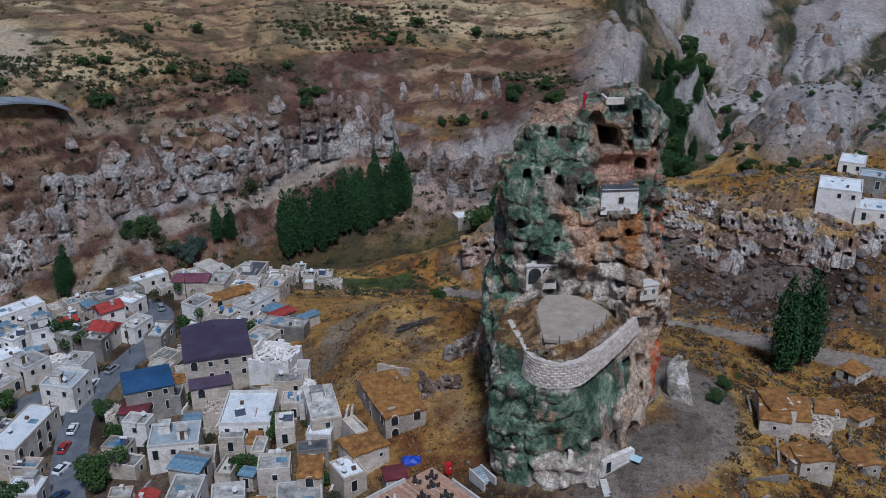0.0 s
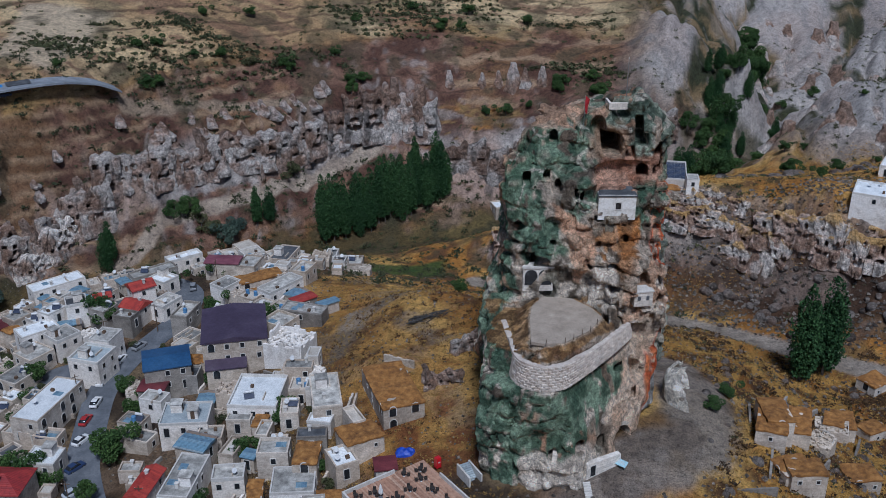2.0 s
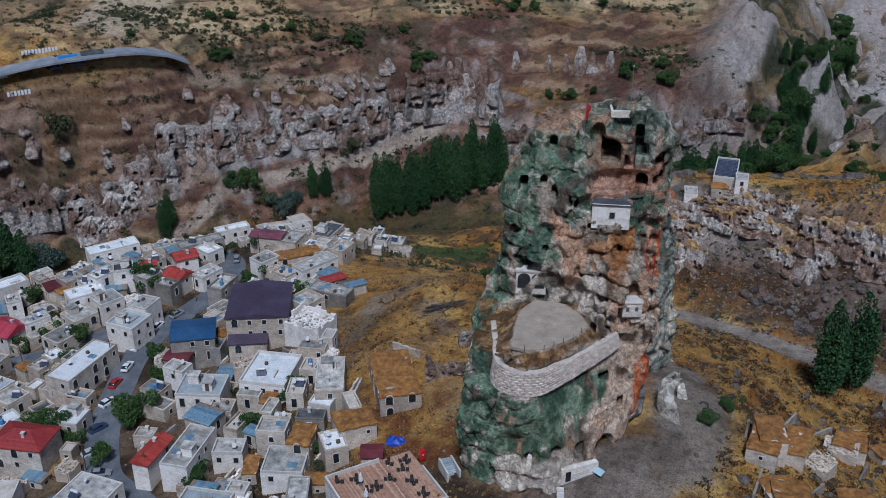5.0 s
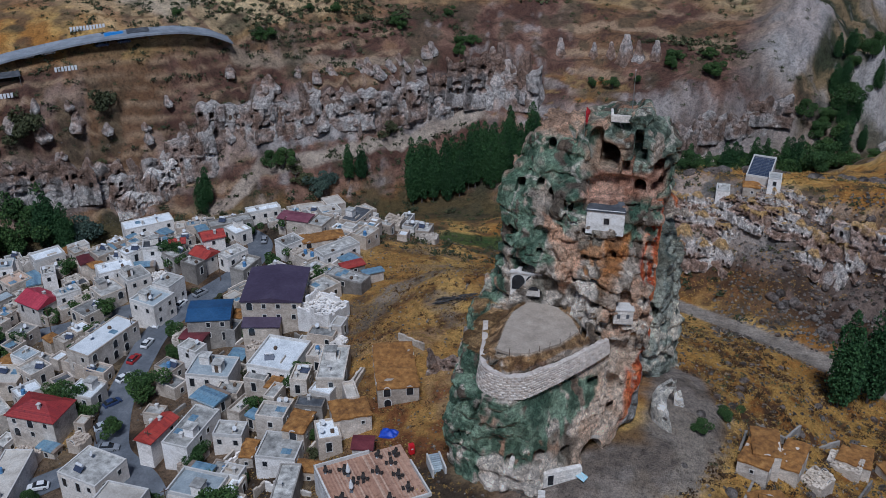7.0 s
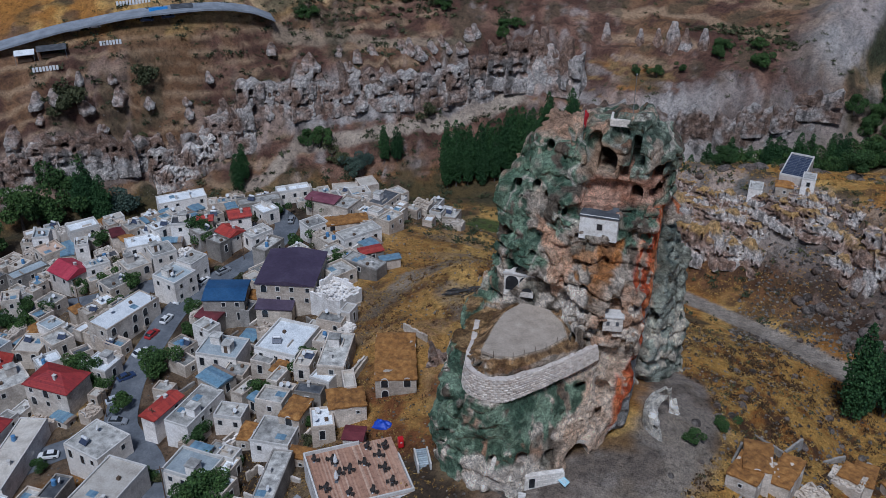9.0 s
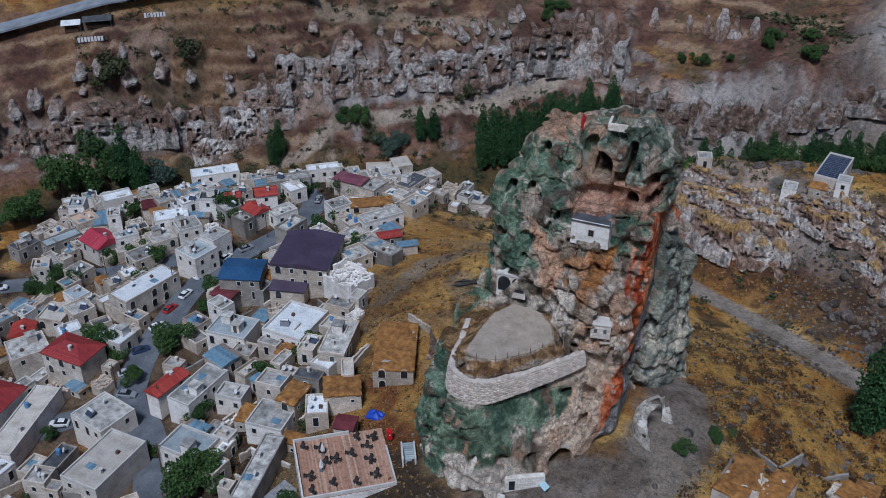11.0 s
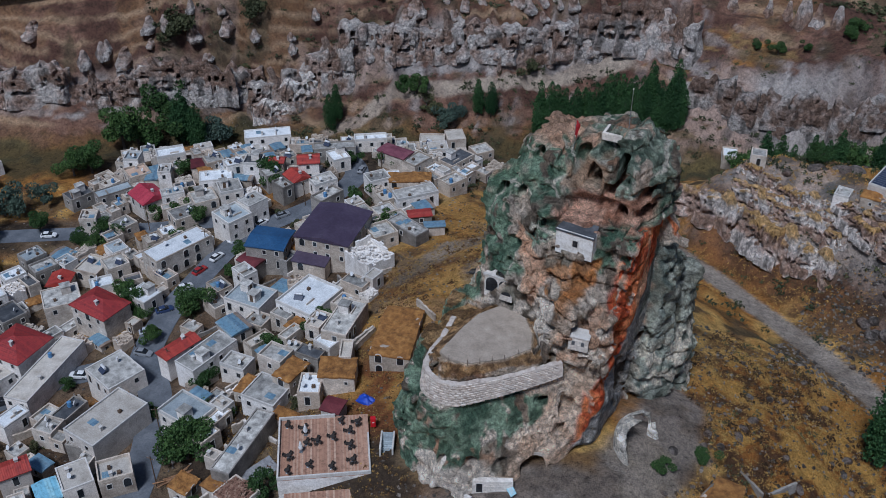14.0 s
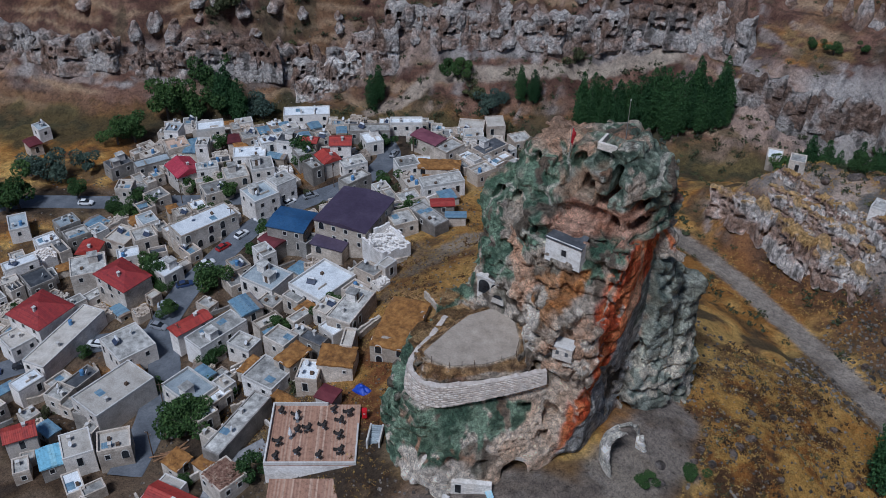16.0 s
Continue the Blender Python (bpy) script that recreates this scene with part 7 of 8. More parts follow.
fill_town()
g = random.Random(9)
placed = 0
while placed < 110:
    x, y = g.uniform(-140, -12), g.uniform(-55, 100)
    if built_up(x, y) and min(near_line(x, y, MAIN_ROAD)[0], near_line(x, y, LOWER_ROAD)[0], near_line(x, y, VALLEY_ROAD)[0]) > 5.5:
        yard_wall(x, y, g.uniform(3, 8), g.choice((80, -10, 75, -15)) + g.uniform(-8, 8), g.uniform(1.0, 2.0), g.choice(("stone", "white", "stone", "grey")))
        placed += 1


for x, y, length, turn in [(-17.4, 6.2, 6.4, 90), (-10.0, 17.5, 6.9, -22), (-31.8, 28.5, 8.1, 65), (-18.4, 6.1, 7.7, 88), (8.8, 12.1, 12.3, -78)]:
    yard_wall(x, y, length, turn, 1.6, "stone")
for x, y, length, turn in ((66, 18, 9, 60), (70, 8, 7, -20), (58, -8, 8, 75), (74, 26, 8, 40), (54, -16, 7, 10), (62, 14, 6, -30), (57, 6, 6, 80), (68, -4, 7, 50), (80, 12, 9, 65), (50, -22, 6, 30)):
    yard_wall(x, y, length, turn, 0.8, "grey")

# a heap of dark timber on the saddle, and a stack of logs in town
def log_heap(x, y, length, count, turn, mat, label):
    g = random.Random(int(x * 7 + y))
    t = thing("log_heap", x, y, float(on_ground(x, y)) - 0.1, turn, label, "timber", "heaps of timber")
    for i in range(count):
        a, b = g.uniform(-0.5, 0.5) * length, g.uniform(-1.1, 1.1)
        c = radians(g.gauss(0, 16))
        n = g.uniform(0.9, 2.2)
        z = max(0.12, 0.95 - 0.55 * abs(b)) * g.uniform(0.3, 1)
        part("log", Shape().tube((a - n * math.cos(c), b - n * math.sin(c), z), (a + n * math.cos(c), b + n * math.sin(c), z + g.uniform(-0.2, 0.3)), g.uniform(0.09, 0.16), 0.08, 7).mesh("log", mat), t)


CHARRED = surface("dark_old_timber", (0.02, 0.018, 0.016), (0.05, 0.045, 0.042), (0.16, 0.15, 0.145), 1.6, vary=0.4)
FRESH = surface("split_firewood", (0.16, 0.075, 0.035), (0.30, 0.16, 0.08), (0.42, 0.26, 0.14), 1.6, vary=0.4)
log_heap(-5.5, 37.5, 9.0, 40, 32, CHARRED, "long heap of dark old timber on dry grass")
log_heap(-27.5, -38.5, 4.0, 34, 70, FRESH, "loose stack of reddish split firewood beside a tree")

# stalls, cars and plain letter boards along the hillside road
def stall(x, y, w, d, turn, roof, label):
    t = thing("market_stall", x, y, float(on_ground(x, y)), turn, label, "stall", "roadside stalls")
    for a in (-1, 1):
        for b in (-1, 1):
            part("post", Shape().tube((a * w * 0.46, b * d * 0.46, -0.5), (a * w * 0.46, b * d * 0.46, 2.7), 0.07, 0.07, 6).mesh("post", METAL), t)
    part("canopy", Shape().add([(-w / 2, -d / 2, 2.6), (w / 2, -d / 2, 2.6), (w / 2, d / 2, 3.1), (-w / 2, d / 2, 3.1), (-w / 2, -d / 2, 2.5), (w / 2, -d / 2, 2.5), (w / 2, d / 2, 3.0), (-w / 2, d / 2, 3.0)], [(0, 1, 2, 3), (7, 6, 5, 4), (0, 4, 5, 1), (1, 5, 6, 2), (2, 6, 7, 3), (3, 7, 4, 0)]).mesh("canopy", roof), t)
    part("counter", Shape().box(0, 0, 0.5, w * 0.7, d * 0.4, 1.0).mesh("counter", WOOD), t)


BLUE_CANOPY = surface("bright_blue_canopy", (0.02, 0.12, 0.36), (0.03, 0.20, 0.52), (0.10, 0.34, 0.66), 0.8, rough=0.5)
stall(-144.0, 122.0, 6.0, 4.0, 40, BLUE_CANOPY, "roadside stall under a bright blue canopy")
stall(-166.5, 95.5, 9.0, 4.5, 42, ROOFS["dark"], "long roadside stall under a dark canopy")
stall(-172.5, 90.0, 6.0, 4.0, 42, ROOFS["pale"], "roadside stall under a white canopy")
stall(-138.5, 127.0, 7.0, 3.5, 38, ROOFS["dark"], "low dark shelter beside the parking place")
WHITE_LETTER = surface("white_board_paint", (0.62, 0.62, 0.62), (0.76, 0.76, 0.76), (0.84, 0.84, 0.84), 2.0)
for x, y, turn, bars in ((-152.5, 121.5, 40, 11), (-153.0, 108.0, 40, 7), (-164.5, 90.0, 42, 8)):
    t = thing("letter_board", x, y, float(on_ground(x, y)), turn, "row of white standing letter blocks on the slope", "sign", "letter boards")
    for i in range(bars):
        part("letter_block", Shape().box((i - bars / 2) * 1.0, 0, 0.75, 0.72, 0.2, 1.5).mesh("letter_block", WHITE_LETTER), t)

# ---- cars ----
def paint(name, col, rough=0.3):
    mat, n, l, bsdf = shader(name)
    dirt = noise_node(n, l, 2.5, 4, 0.6)
    l.new(blend(n, l, "MULTIPLY", 0.4, col, ramp(n, l, dirt, [(0.35, (0.6, 0.57, 0.52)), (0.6, (1, 1, 1))])), bsdf.inputs["Base Color"])
    bsdf.inputs["Roughness"].default_value = rough
    bsdf.inputs["Coat Weight"].default_value = 0.4
    return mat


CAR_PAINT = {"white": paint("white_car_paint", (0.72, 0.72, 0.72)), "red": paint("red_car_paint", (0.35, 0.025, 0.025)), "blue": paint("dark_blue_car_paint", (0.03, 0.05, 0.12)),
             "grey": paint("grey_car_paint", (0.25, 0.26, 0.28)), "silver": paint("silver_car_paint", (0.45, 0.47, 0.5)), "black": paint("black_car_paint", (0.02, 0.021, 0.025))}
RUBBER = surface("tyre_rubber", (0.012, 0.012, 0.012), (0.02, 0.02, 0.02), (0.035, 0.035, 0.035), 3, rough=0.9)
LAMP = paint("lamp_glass", (0.75, 0.75, 0.72), 0.15)
TAIL = paint("tail_lamp_glass", (0.4, 0.02, 0.02), 0.2)


def loft(sections):
    """A body through cross-sections of (x, half width, low z, high z)."""
    s = Shape()
    pts = []
    for x, w, z0, z1 in sections:
        pts += [(x, -w, z0), (x, w, z0), (x, w * 1.0, z0 + (z1 - z0) * 0.7), (x, w * 0.88, z1), (x, -w * 0.88, z1), (x, -w, z0 + (z1 - z0) * 0.7)]
    f = []
    for i in range(len(sections) - 1):
        for j in range(6):
            f.append((6 * i + j, 6 * i + (j + 1) % 6, 6 * i + 6 + (j + 1) % 6, 6 * i + 6 + j))
    f += [tuple(range(6))[::-1], tuple(range(6 * len(sections) - 6, 6 * len(sections)))]
    return s.add(pts, f)


BODY = loft([(-2.1, 0.70, 0.42, 0.78), (-1.9, 0.82, 0.28, 0.92), (-0.8, 0.86, 0.25, 0.98), (0.9, 0.86, 0.25, 0.95), (1.8, 0.82, 0.28, 0.82), (2.1, 0.66, 0.36, 0.62)])
CABIN = loft([(-1.75, 0.70, 0.9, 0.98), (-1.25, 0.72, 0.92, 1.40), (0.1, 0.72, 0.92, 1.43), (1.0, 0.70, 0.9, 0.97)])
TOP = Shape().box(-0.55, 0, 1.43, 1.35, 1.2, 0.05, 0, 0.95)
CABIN_ME = CABIN.mesh("cabin_glass", GLASS, True)
ty = Shape().tube((0, -0.1, 0), (0, 0.1, 0), 0.32, 0.32, 14)
TYRE = ty.mesh("tyre", RUBBER)
RIM = Shape().tube((0, -0.11, 0), (0, 0.11, 0), 0.19, 0.19, 10).mesh("rim", METAL)
LIGHT_F, LIGHT_B = Shape().box(0, 0, 0, 0.1, 0.3, 0.14).mesh("headlight", LAMP), Shape().box(0, 0, 0, 0.1, 0.25, 0.16).mesh("tail_light", TAIL)
BODIES = {k: (BODY.mesh("body", m, False), TOP.mesh("roof", m)) for k, m in CAR_PAINT.items()}


def car(x, y, turn, colour):
    z = max(float(on_ground(x + a, y + b)) for a in (-1.2, 0, 1.2) for b in (-1.2, 0, 1.2)) + 0.12
    t = thing("car", x, y, z, turn, "%s parked hatchback car on the street" % colour, "car", "parked cars")
    part("body", BODIES[colour][0], t)
    part("roof", BODIES[colour][1], t)
    part("window", CABIN_ME, t, "dark tinted car windows")
    for a in (-1.3, 1.3):
        for b in (-0.78, 0.78):
            w = part("wheel", TYRE, t, m=pose(a, b, 0.32))
            part("rim", RIM, w)
    for b in (-0.52, 0.52):
        part("headlight", LIGHT_F, t, m=pose(2.02, b, 0.58))
        part("tail_light", LIGHT_B, t, m=pose(-2.04, b, 0.68))


car(-77.0, 21.4, 92, "white")
car(-76.6, 15.0, 88, "red")
car(-74.6, 8.0, 70, "white")
car(-72.0, -0.8, 60, "blue")
car(-69.0, -8.5, 50, "silver")
car(-63.5, -14.8, 20, "grey")
car(-79.3, 30.0, 95, "white")
car(-78.5, 39.5, 85, "white")
car(-76.0, 45.0, 66, "grey")
car(-73.0, -25.5, 210, "white")
car(-77.5, -31.0, 235, "black")
car(-82.5, -39.0, 235, "black")
car(-86.0, -44.5, 235, "blue")
car(-81.5, 81.0, 165, "blue")
car(-72.5, 75.0, 110, "grey")
car(-129.0, 9.0, 40, "white")
car(-141.0, 122.5, 40, "blue")
car(-146.0, 118.0, 40, "blue")
car(-159.0, 108.0, 42, "white")
car(-164.0, 104.0, 42, "silver")
car(-186.0, 82.0, 48, "red")


# ---- poles ----
def pole(x, y, h=8.0):
    t = thing("power_pole", x, y, float(on_ground(x, y)), rng.uniform(0, 180), "grey wooden power pole with a crossarm", "pole", "power poles")
    part("post", Shape().tube((0, 0, -0.5), (0, 0, h), 0.13, 0.09, 8).mesh("post", WOOD), t)
    part("crossarm", Shape().box(0, 0, h - 0.6, 1.6, 0.1, 0.12).mesh("crossarm", WOOD), t)
    for a in (-0.7, 0, 0.7):
        part("insulator", Shape().tube((a, 0, h - 0.54), (a, 0, h - 0.36), 0.05, 0.04, 6).mesh("insulator", TRIM), t)


for x, y in ((-81, 22), (-67, -14), (-52, -17), (-84, 45), (-74, 52), (-66, 76), (-40, -31), (-30, -41), (-94, -28), (-108, 26)):
    pole(x, y)

# ---- the roof terrace with its tables ----
DECK = banded("reddish_terrace_boards", [(0.36, 0.20, 0.13), (0.44, 0.27, 0.185), (0.30, 0.16, 0.105), (0.48, 0.32, 0.23)], 0.3, 0.7, 0, 0.3)
CLOTH = surface("white_canvas", (0.55, 0.55, 0.54), (0.70, 0.70, 0.69), (0.8, 0.8, 0.79), 1.5)
RATTAN = surface("dark_rattan", (0.018, 0.014, 0.012), (0.035, 0.028, 0.024), (0.06, 0.05, 0.044), 4, rough=0.7)
REDPAINT = paint("red_gloss_paint", (0.55, 0.012, 0.02))
BLUE_TARP = surface("blue_tarpaulin", (0.01, 0.03, 0.22), (0.015, 0.055, 0.42), (0.03, 0.09, 0.55), 1.2, rough=0.5)
deck_z, deck_turn = -10.4, 40.0
deck = thing("terrace", -3.6, -23.6, deck_z, deck_turn, "raised restaurant terrace paved in reddish boards", "terrace")
part("substructure", Shape().box(0, 0, -3.15, 16.2, 14.6, 6.0).mesh("substructure", WALLS["white"]), deck)
part("deck", Shape().box(0, 0, -0.07, 16.2, 14.6, 0.14).mesh("deck", DECK), deck, "reddish brown boards")
for cx, cy, sx, sy in ((0, -7.15, 16.2, 0.3), (-7.95, 0, 0.3, 14.0), (7.95, -2.5, 0.3, 9.0), (-3.0, 7.15, 10.2, 0.3)):
    part("parapet", Shape().box(cx, cy, 0.35, sx, sy, 0.7).mesh("parapet", TRIM), deck)
low = thing("terrace", 4.6, -34.0, deck_z - 1.2, deck_turn, "lower terrace level in reddish boards", "terrace")
part("substructure", Shape().box(0, 0, -3.1, 13.0, 8.0, 6.0).mesh("substructure", WALLS["white"]), low)
part("deck", Shape().box(0, 0, -0.05, 13.0, 8.0, 0.12).mesh("deck", DECK), low, "reddish brown boards")
dm = pose(-3.6, -23.6, deck_z, 0, 0, deck_turn)
TABLE = [Shape().tube((0, 0, 0.70), (0, 0, 0.75), 0.45, 0.45, 16).mesh("tabletop", RATTAN), Shape().tube((0, 0, 0.04), (0, 0, 0.7), 0.05, 0.05, 8).mesh("column", METAL), Shape().tube((0, 0, 0.0), (0, 0, 0.05), 0.28, 0.22, 12).mesh("foot", METAL)]
SEAT = [Shape().box(0, 0, 0.43, 0.52, 0.52, 0.12).mesh("seat", RATTAN), Shape().box(0, 0.25, 0.68, 0.52, 0.09, 0.46, 0, 0.94).mesh("backrest", RATTAN), Shape().box(0, 0, 0.19, 0.06, 0.06, 0.38).mesh("leg", METAL), Shape().box(0, 0, 0.58, 0.06, 0.5, 0.2).mesh("armrest", RATTAN)]


def table(u, v):
    p = dm @ Vector((u, v, 0))
    t = thing("table", p.x, p.y, p.z, 0, "small round dark terrace table", "table", "terrace tables")
    for name, me in zip(("tabletop", "column", "foot"), TABLE):
        part(name, me, t)
    for k in range(rng.choice((2, 3, 4))):
        a = k * 1.75 + rng.uniform(-0.3, 0.3)
        chair(p.x + 0.78 * math.cos(a), p.y + 0.78 * math.sin(a), p.z, math.degrees(a) - 90)


def chair(x, y, z, turn):
    t = thing("chair", x, y, z, turn, "dark rattan armchair on the terrace", "chair", "terrace chairs")
    part("seat", SEAT[0], t)
    part("backrest", SEAT[1], t)
    for a in (-0.22, 0.22):
        part("armrest", SEAT[3], t, m=pose(a, 0, 0))
        for b in (-0.22, 0.22):
            part("leg", SEAT[2], t, m=pose(a, b, 0))


for u, v in ((-6.6, 5.2), (-3.6, 4.2), (-3.2, 0.6), (-6.2, -2.2), (-1.2, 1.0), (-2.8, -4.6), (1.6, 1.6), (4.6, -0.6), (5.0, -4.2), (1.2, -5.4), (3.0, 5.6), (6.0, 5.0), (4.6, 2.8), (-6.4, -5.6)):
    table(u, v)


def closed_umbrella(u, v):
    p = dm @ Vector((u, v, 0))
    t = thing("umbrella", p.x, p.y, p.z, 20, "closed white terrace umbrella", "umbrella", "terrace umbrellas")
    part("base_plate", Shape().box(0, 0, 0.06, 0.6, 0.6, 0.12).mesh("base_plate", METAL), t)
    part("pole", Shape().tube((0, 0, 0), (0, 0, 2.9), 0.03, 0.03, 8).mesh("pole", METAL), t)
    s = Shape()
    prof = [(0.9, 0.30), (1.2, 0.34), (1.9, 0.24), (2.5, 0.12), (2.85, 0.03)]
    pts = [(r * (1 + 0.22 * (k % 2)) * math.cos(k * 0.3927), r * (1 + 0.22 * (k % 2)) * math.sin(k * 0.3927), z) for z, r in prof for k in range(16)]
    s.add(pts, [(16 * i + k, 16 * i + (k + 1) % 16, 16 * i + 16 + (k + 1) % 16, 16 * i + 16 + k) for i in range(4) for k in range(16)])
    part("canopy", s.mesh("canopy", CLOTH), t, "folded white canvas")


closed_umbrella(-3.2, 3.0)
closed_umbrella(-4.0, -1.0)
booth = thing("drinks_cooler", 0.6, -14.6, deck_z, 40, "tall glossy red drinks cooler on the terrace", "cooler")
part("body", Shape().box(0, 0, 1.0, 0.95, 0.8, 2.0, 0, 0.98).mesh("body", REDPAINT), booth)
part("door", Shape().box(0, -0.42, 1.0, 0.8, 0.06, 1.6).mesh("door", REDPAINT), booth)
part("emblem", Shape().box(0, -0.46, 1.2, 0.4, 0.01, 0.25).mesh("emblem", TRIM), booth, "pale plain emblem")
u, w = np.meshgrid(np.linspace(-1, 1, 19), np.linspace(-1, 1, 15))
fold = np.clip(1 - u ** 2, 0, 1) * np.clip(1 - w ** 2, 0, 1)
tarp_pts = np.stack([1.9 * u + 0.15 * vnoise(u, w, 0 * u, 0.4, 611), 1.2 * w, 1.1 * fold ** 0.6 + 0.35 * fbm(u, w, 0 * u, 0.6, 2, 612) * (0.2 + fold)], -1).reshape(-1, 3)
tarp = Shape().add(tarp_pts.tolist(), [(19 * a + b, 19 * a + b + 1, 19 * a + b + 20, 19 * a + b + 19) for a in range(14) for b in range(18)])
bx, by = -5.6, -8.6
tarp_ob = tagged(new("tarpaulin", tarp.mesh("tarpaulin", BLUE_TARP)), "crumpled bright blue tarpaulin over a heap", "tarpaulin")
tarp_ob.matrix_basis = pose(bx, by, float(on_ground(bx, by)) - 0.1)
# steps beside the terrace
st = thing("stairs", 6.2, -17.8, float(on_ground(6.2, -17.8)) - 0.4, -58, "bluish outdoor stairs with white side walls", "stairs")
for i in range(11):
    part("step", Shape().box(i * 0.34 - 1.9, 0, 2.0 - i * 0.18 - 1.0, 0.35, 1.9, 2.0).mesh("step", ROOFS["bluegrey"]), st)
for b in (-1.1, 1.1):
    part("side_wall", Shape().box(0, b, 0.6, 4.4, 0.3, 3.2).mesh("side_wall", TRIM), st)

# ---- masonry and fittings of the castle ----
def ring_wall(line, low, high, thick, mat):
    """A curved wall with a worn top, through plan points."""
    pts = []
    for (ax, ay), (bx, by) in zip(line, line[1:]):
        n = max(1, int(math.hypot(bx - ax, by - ay) / 0.5))
        pts += [(ax + (bx - ax) * i / n, ay + (by - ay) * i / n) for i in range(n)]
    pts = np.array(pts + [line[-1]])
    for _ in range(8):
        pts[1:-1] = 0.5 * pts[1:-1] + 0.25 * (pts[:-2] + pts[2:])
    d = np.gradient(pts, axis=0)
    d /= np.linalg.norm(d, axis=1, keepdims=True)
    side = np.c_[d[:, 1], -d[:, 0]]
    t = np.linspace(0, 1, len(pts))
    top = high(t) + 0.3 * fbm(pts[:, 0], pts[:, 1], 0 * t, 1.2, 2, 501)
    bot = low(t)
    rows = []
    for f in np.linspace(0, 1, 7):
        z = bot + (top - bot) * f
        p = pts + side * (thick * 0.5 + (0.5 * (1 - f)) + 0.12 * vnoise(pts[:, 0], pts[:, 1], z, 0.8, 503)[:, None])
        rows.append(np.c_[p, z])
    rows.append(np.c_[pts - side * thick * 0.5, top])
    rows.append(np.c_[pts - side * thick * 0.5, bot])
    v = np.stack(rows, 1)
    n, k = v.shape[:2]
    idx = np.arange(n * k).reshape(n, k)
    q = np.stack([idx[:-1, :-1], idx[1:, :-1], idx[1:, 1:], idx[:-1, 1:]], -1).reshape(-1, 4)
    return mesh_from("terrace_wall", v.reshape(-1, 3), q, mat, False)


MORTAR = surface("old_lime_mortar", (0.36, 0.29, 0.24), (0.54, 0.47, 0.41), (0.66, 0.60, 0.54), 1.2)
BLOCK = surface("pale_wall_stone", (0.30, 0.23, 0.18), (0.60, 0.53, 0.46), (0.78, 0.74, 0.68), 0.9, vary=0.3)


def set_stones(wall):
    """Squared stones set proud of the wall's face, in level courses."""
    g = random.Random(9)
    shapes = []
    for k in range(6):
        w, h, e = g.uniform(0.42, 0.5), g.uniform(0.2, 0.235), 0.06
        s = Shape()
        s.add([(-w, 0.1, -h), (w, 0.1, -h), (w, 0.1, h), (-w, 0.1, h), (-w + e, -0.03, -h + e), (w - e, -0.03 + g.uniform(-0.03, 0.03), -h + e), (w - e, -0.03, h - e), (-w + e, -0.03 + g.uniform(-0.03, 0.03), h - e)],
              [(4, 5, 6, 7), (0, 1, 5, 4), (1, 2, 6, 5), (2, 3, 7, 6), (3, 0, 4, 7)])
        shapes.append(s.mesh("stone", BLOCK))
    pts = []
    for (ax, ay), (bx, by) in zip(WALL_LINE[2:], WALL_LINE[3:]):
        n = max(1, int(math.hypot(bx - ax, by - ay) / 0.1))
        pts += [(ax + (bx - ax) * i / n, ay + (by - ay) * i / n) for i in range(n)]
    total = len(pts)
    for row in range(9):
        f = (row + 0.5) / 9
        i = 4 + 5 * (row % 2)
        while i < total - 6:
            u = i / total
            low, high = 8.9 + 2.0 * max(0, u - 0.35) / 0.65, 12.9 + 0.35 * u
            z = low + (high - low) * f
            (ax, ay), (bx, by) = pts[max(0, i - 14)], pts[min(total - 1, i + 14)]
            d = math.hypot(bx - ax, by - ay)
            tx, ty = (bx - ax) / d, (by - ay) / d
            mx, my = sum(q[0] for q in pts[max(0, i - 14):i + 15]) / len(pts[max(0, i - 14):i + 15]), sum(q[1] for q in pts[max(0, i - 14):i + 15]) / len(pts[max(0, i - 14):i + 15])
            off = 0.45 + 0.5 * (1 - f) + 0.06
            ob = part("stone", shapes[g.randrange(6)], wall)
            ob.matrix_basis = Matrix.LocRotScale((mx + ty * off, my - tx * off, z), Euler((0, 0, math.atan2(ty, tx))), (g.uniform(0.9, 1.05), 1, (high - low) / 9 / 0.47))
            i += 10
    return wall


core = tagged(new("terrace_wall", ring_wall(WALL_LINE, lambda t: 8.8 + 2.2 * np.clip(t - 0.5, 0, 1) / 0.5 + 3.0 * np.clip(0.35 - t, 0, 1), lambda t: 12.9 + 0.4 * t, 0.9, MORTAR)), "curved wall of pale squared stones below the castle terrace", "wall")
set_stones(core)
WHITEWASH = surface("old_whitewash", (0.50, 0.47, 0.42), (0.74, 0.72, 0.68), (0.84, 0.83, 0.80), 0.9, vary=0.0, spread=0.1)
room = thing("castle_room", 29.3, 1.9, 29.8, 4, "whitewashed room front built into the rock", "room")
part("wall", Shape().box(0, 0.9, 1.9, 6.2, 2.2, 4.4).mesh("wall", WHITEWASH), room)
part("roof", Shape().add([(-3.3, -0.35, 4.05), (3.3, -0.35, 4.05), (2.7, 2.9, 4.5), (-2.7, 2.9, 4.5), (-3.3, -0.35, 3.85), (3.3, -0.35, 3.85), (2.7, 2.9, 4.3), (-2.7, 2.9, 4.3)], [(0, 1, 2, 3), (4, 7, 6, 5), (0, 4, 5, 1), (1, 5, 6, 2), (3, 7, 4, 0), (2, 6, 7, 3)]).mesh("roof", ROOFS["dark"]), room, "dark sagging roof")
set_opening(room, "window", pose(0.2, -0.22, 1.6))
arches = thing("castle_room", 16.7, 0.8, 16.2, 6, "pale stone front with two round arches", "room")
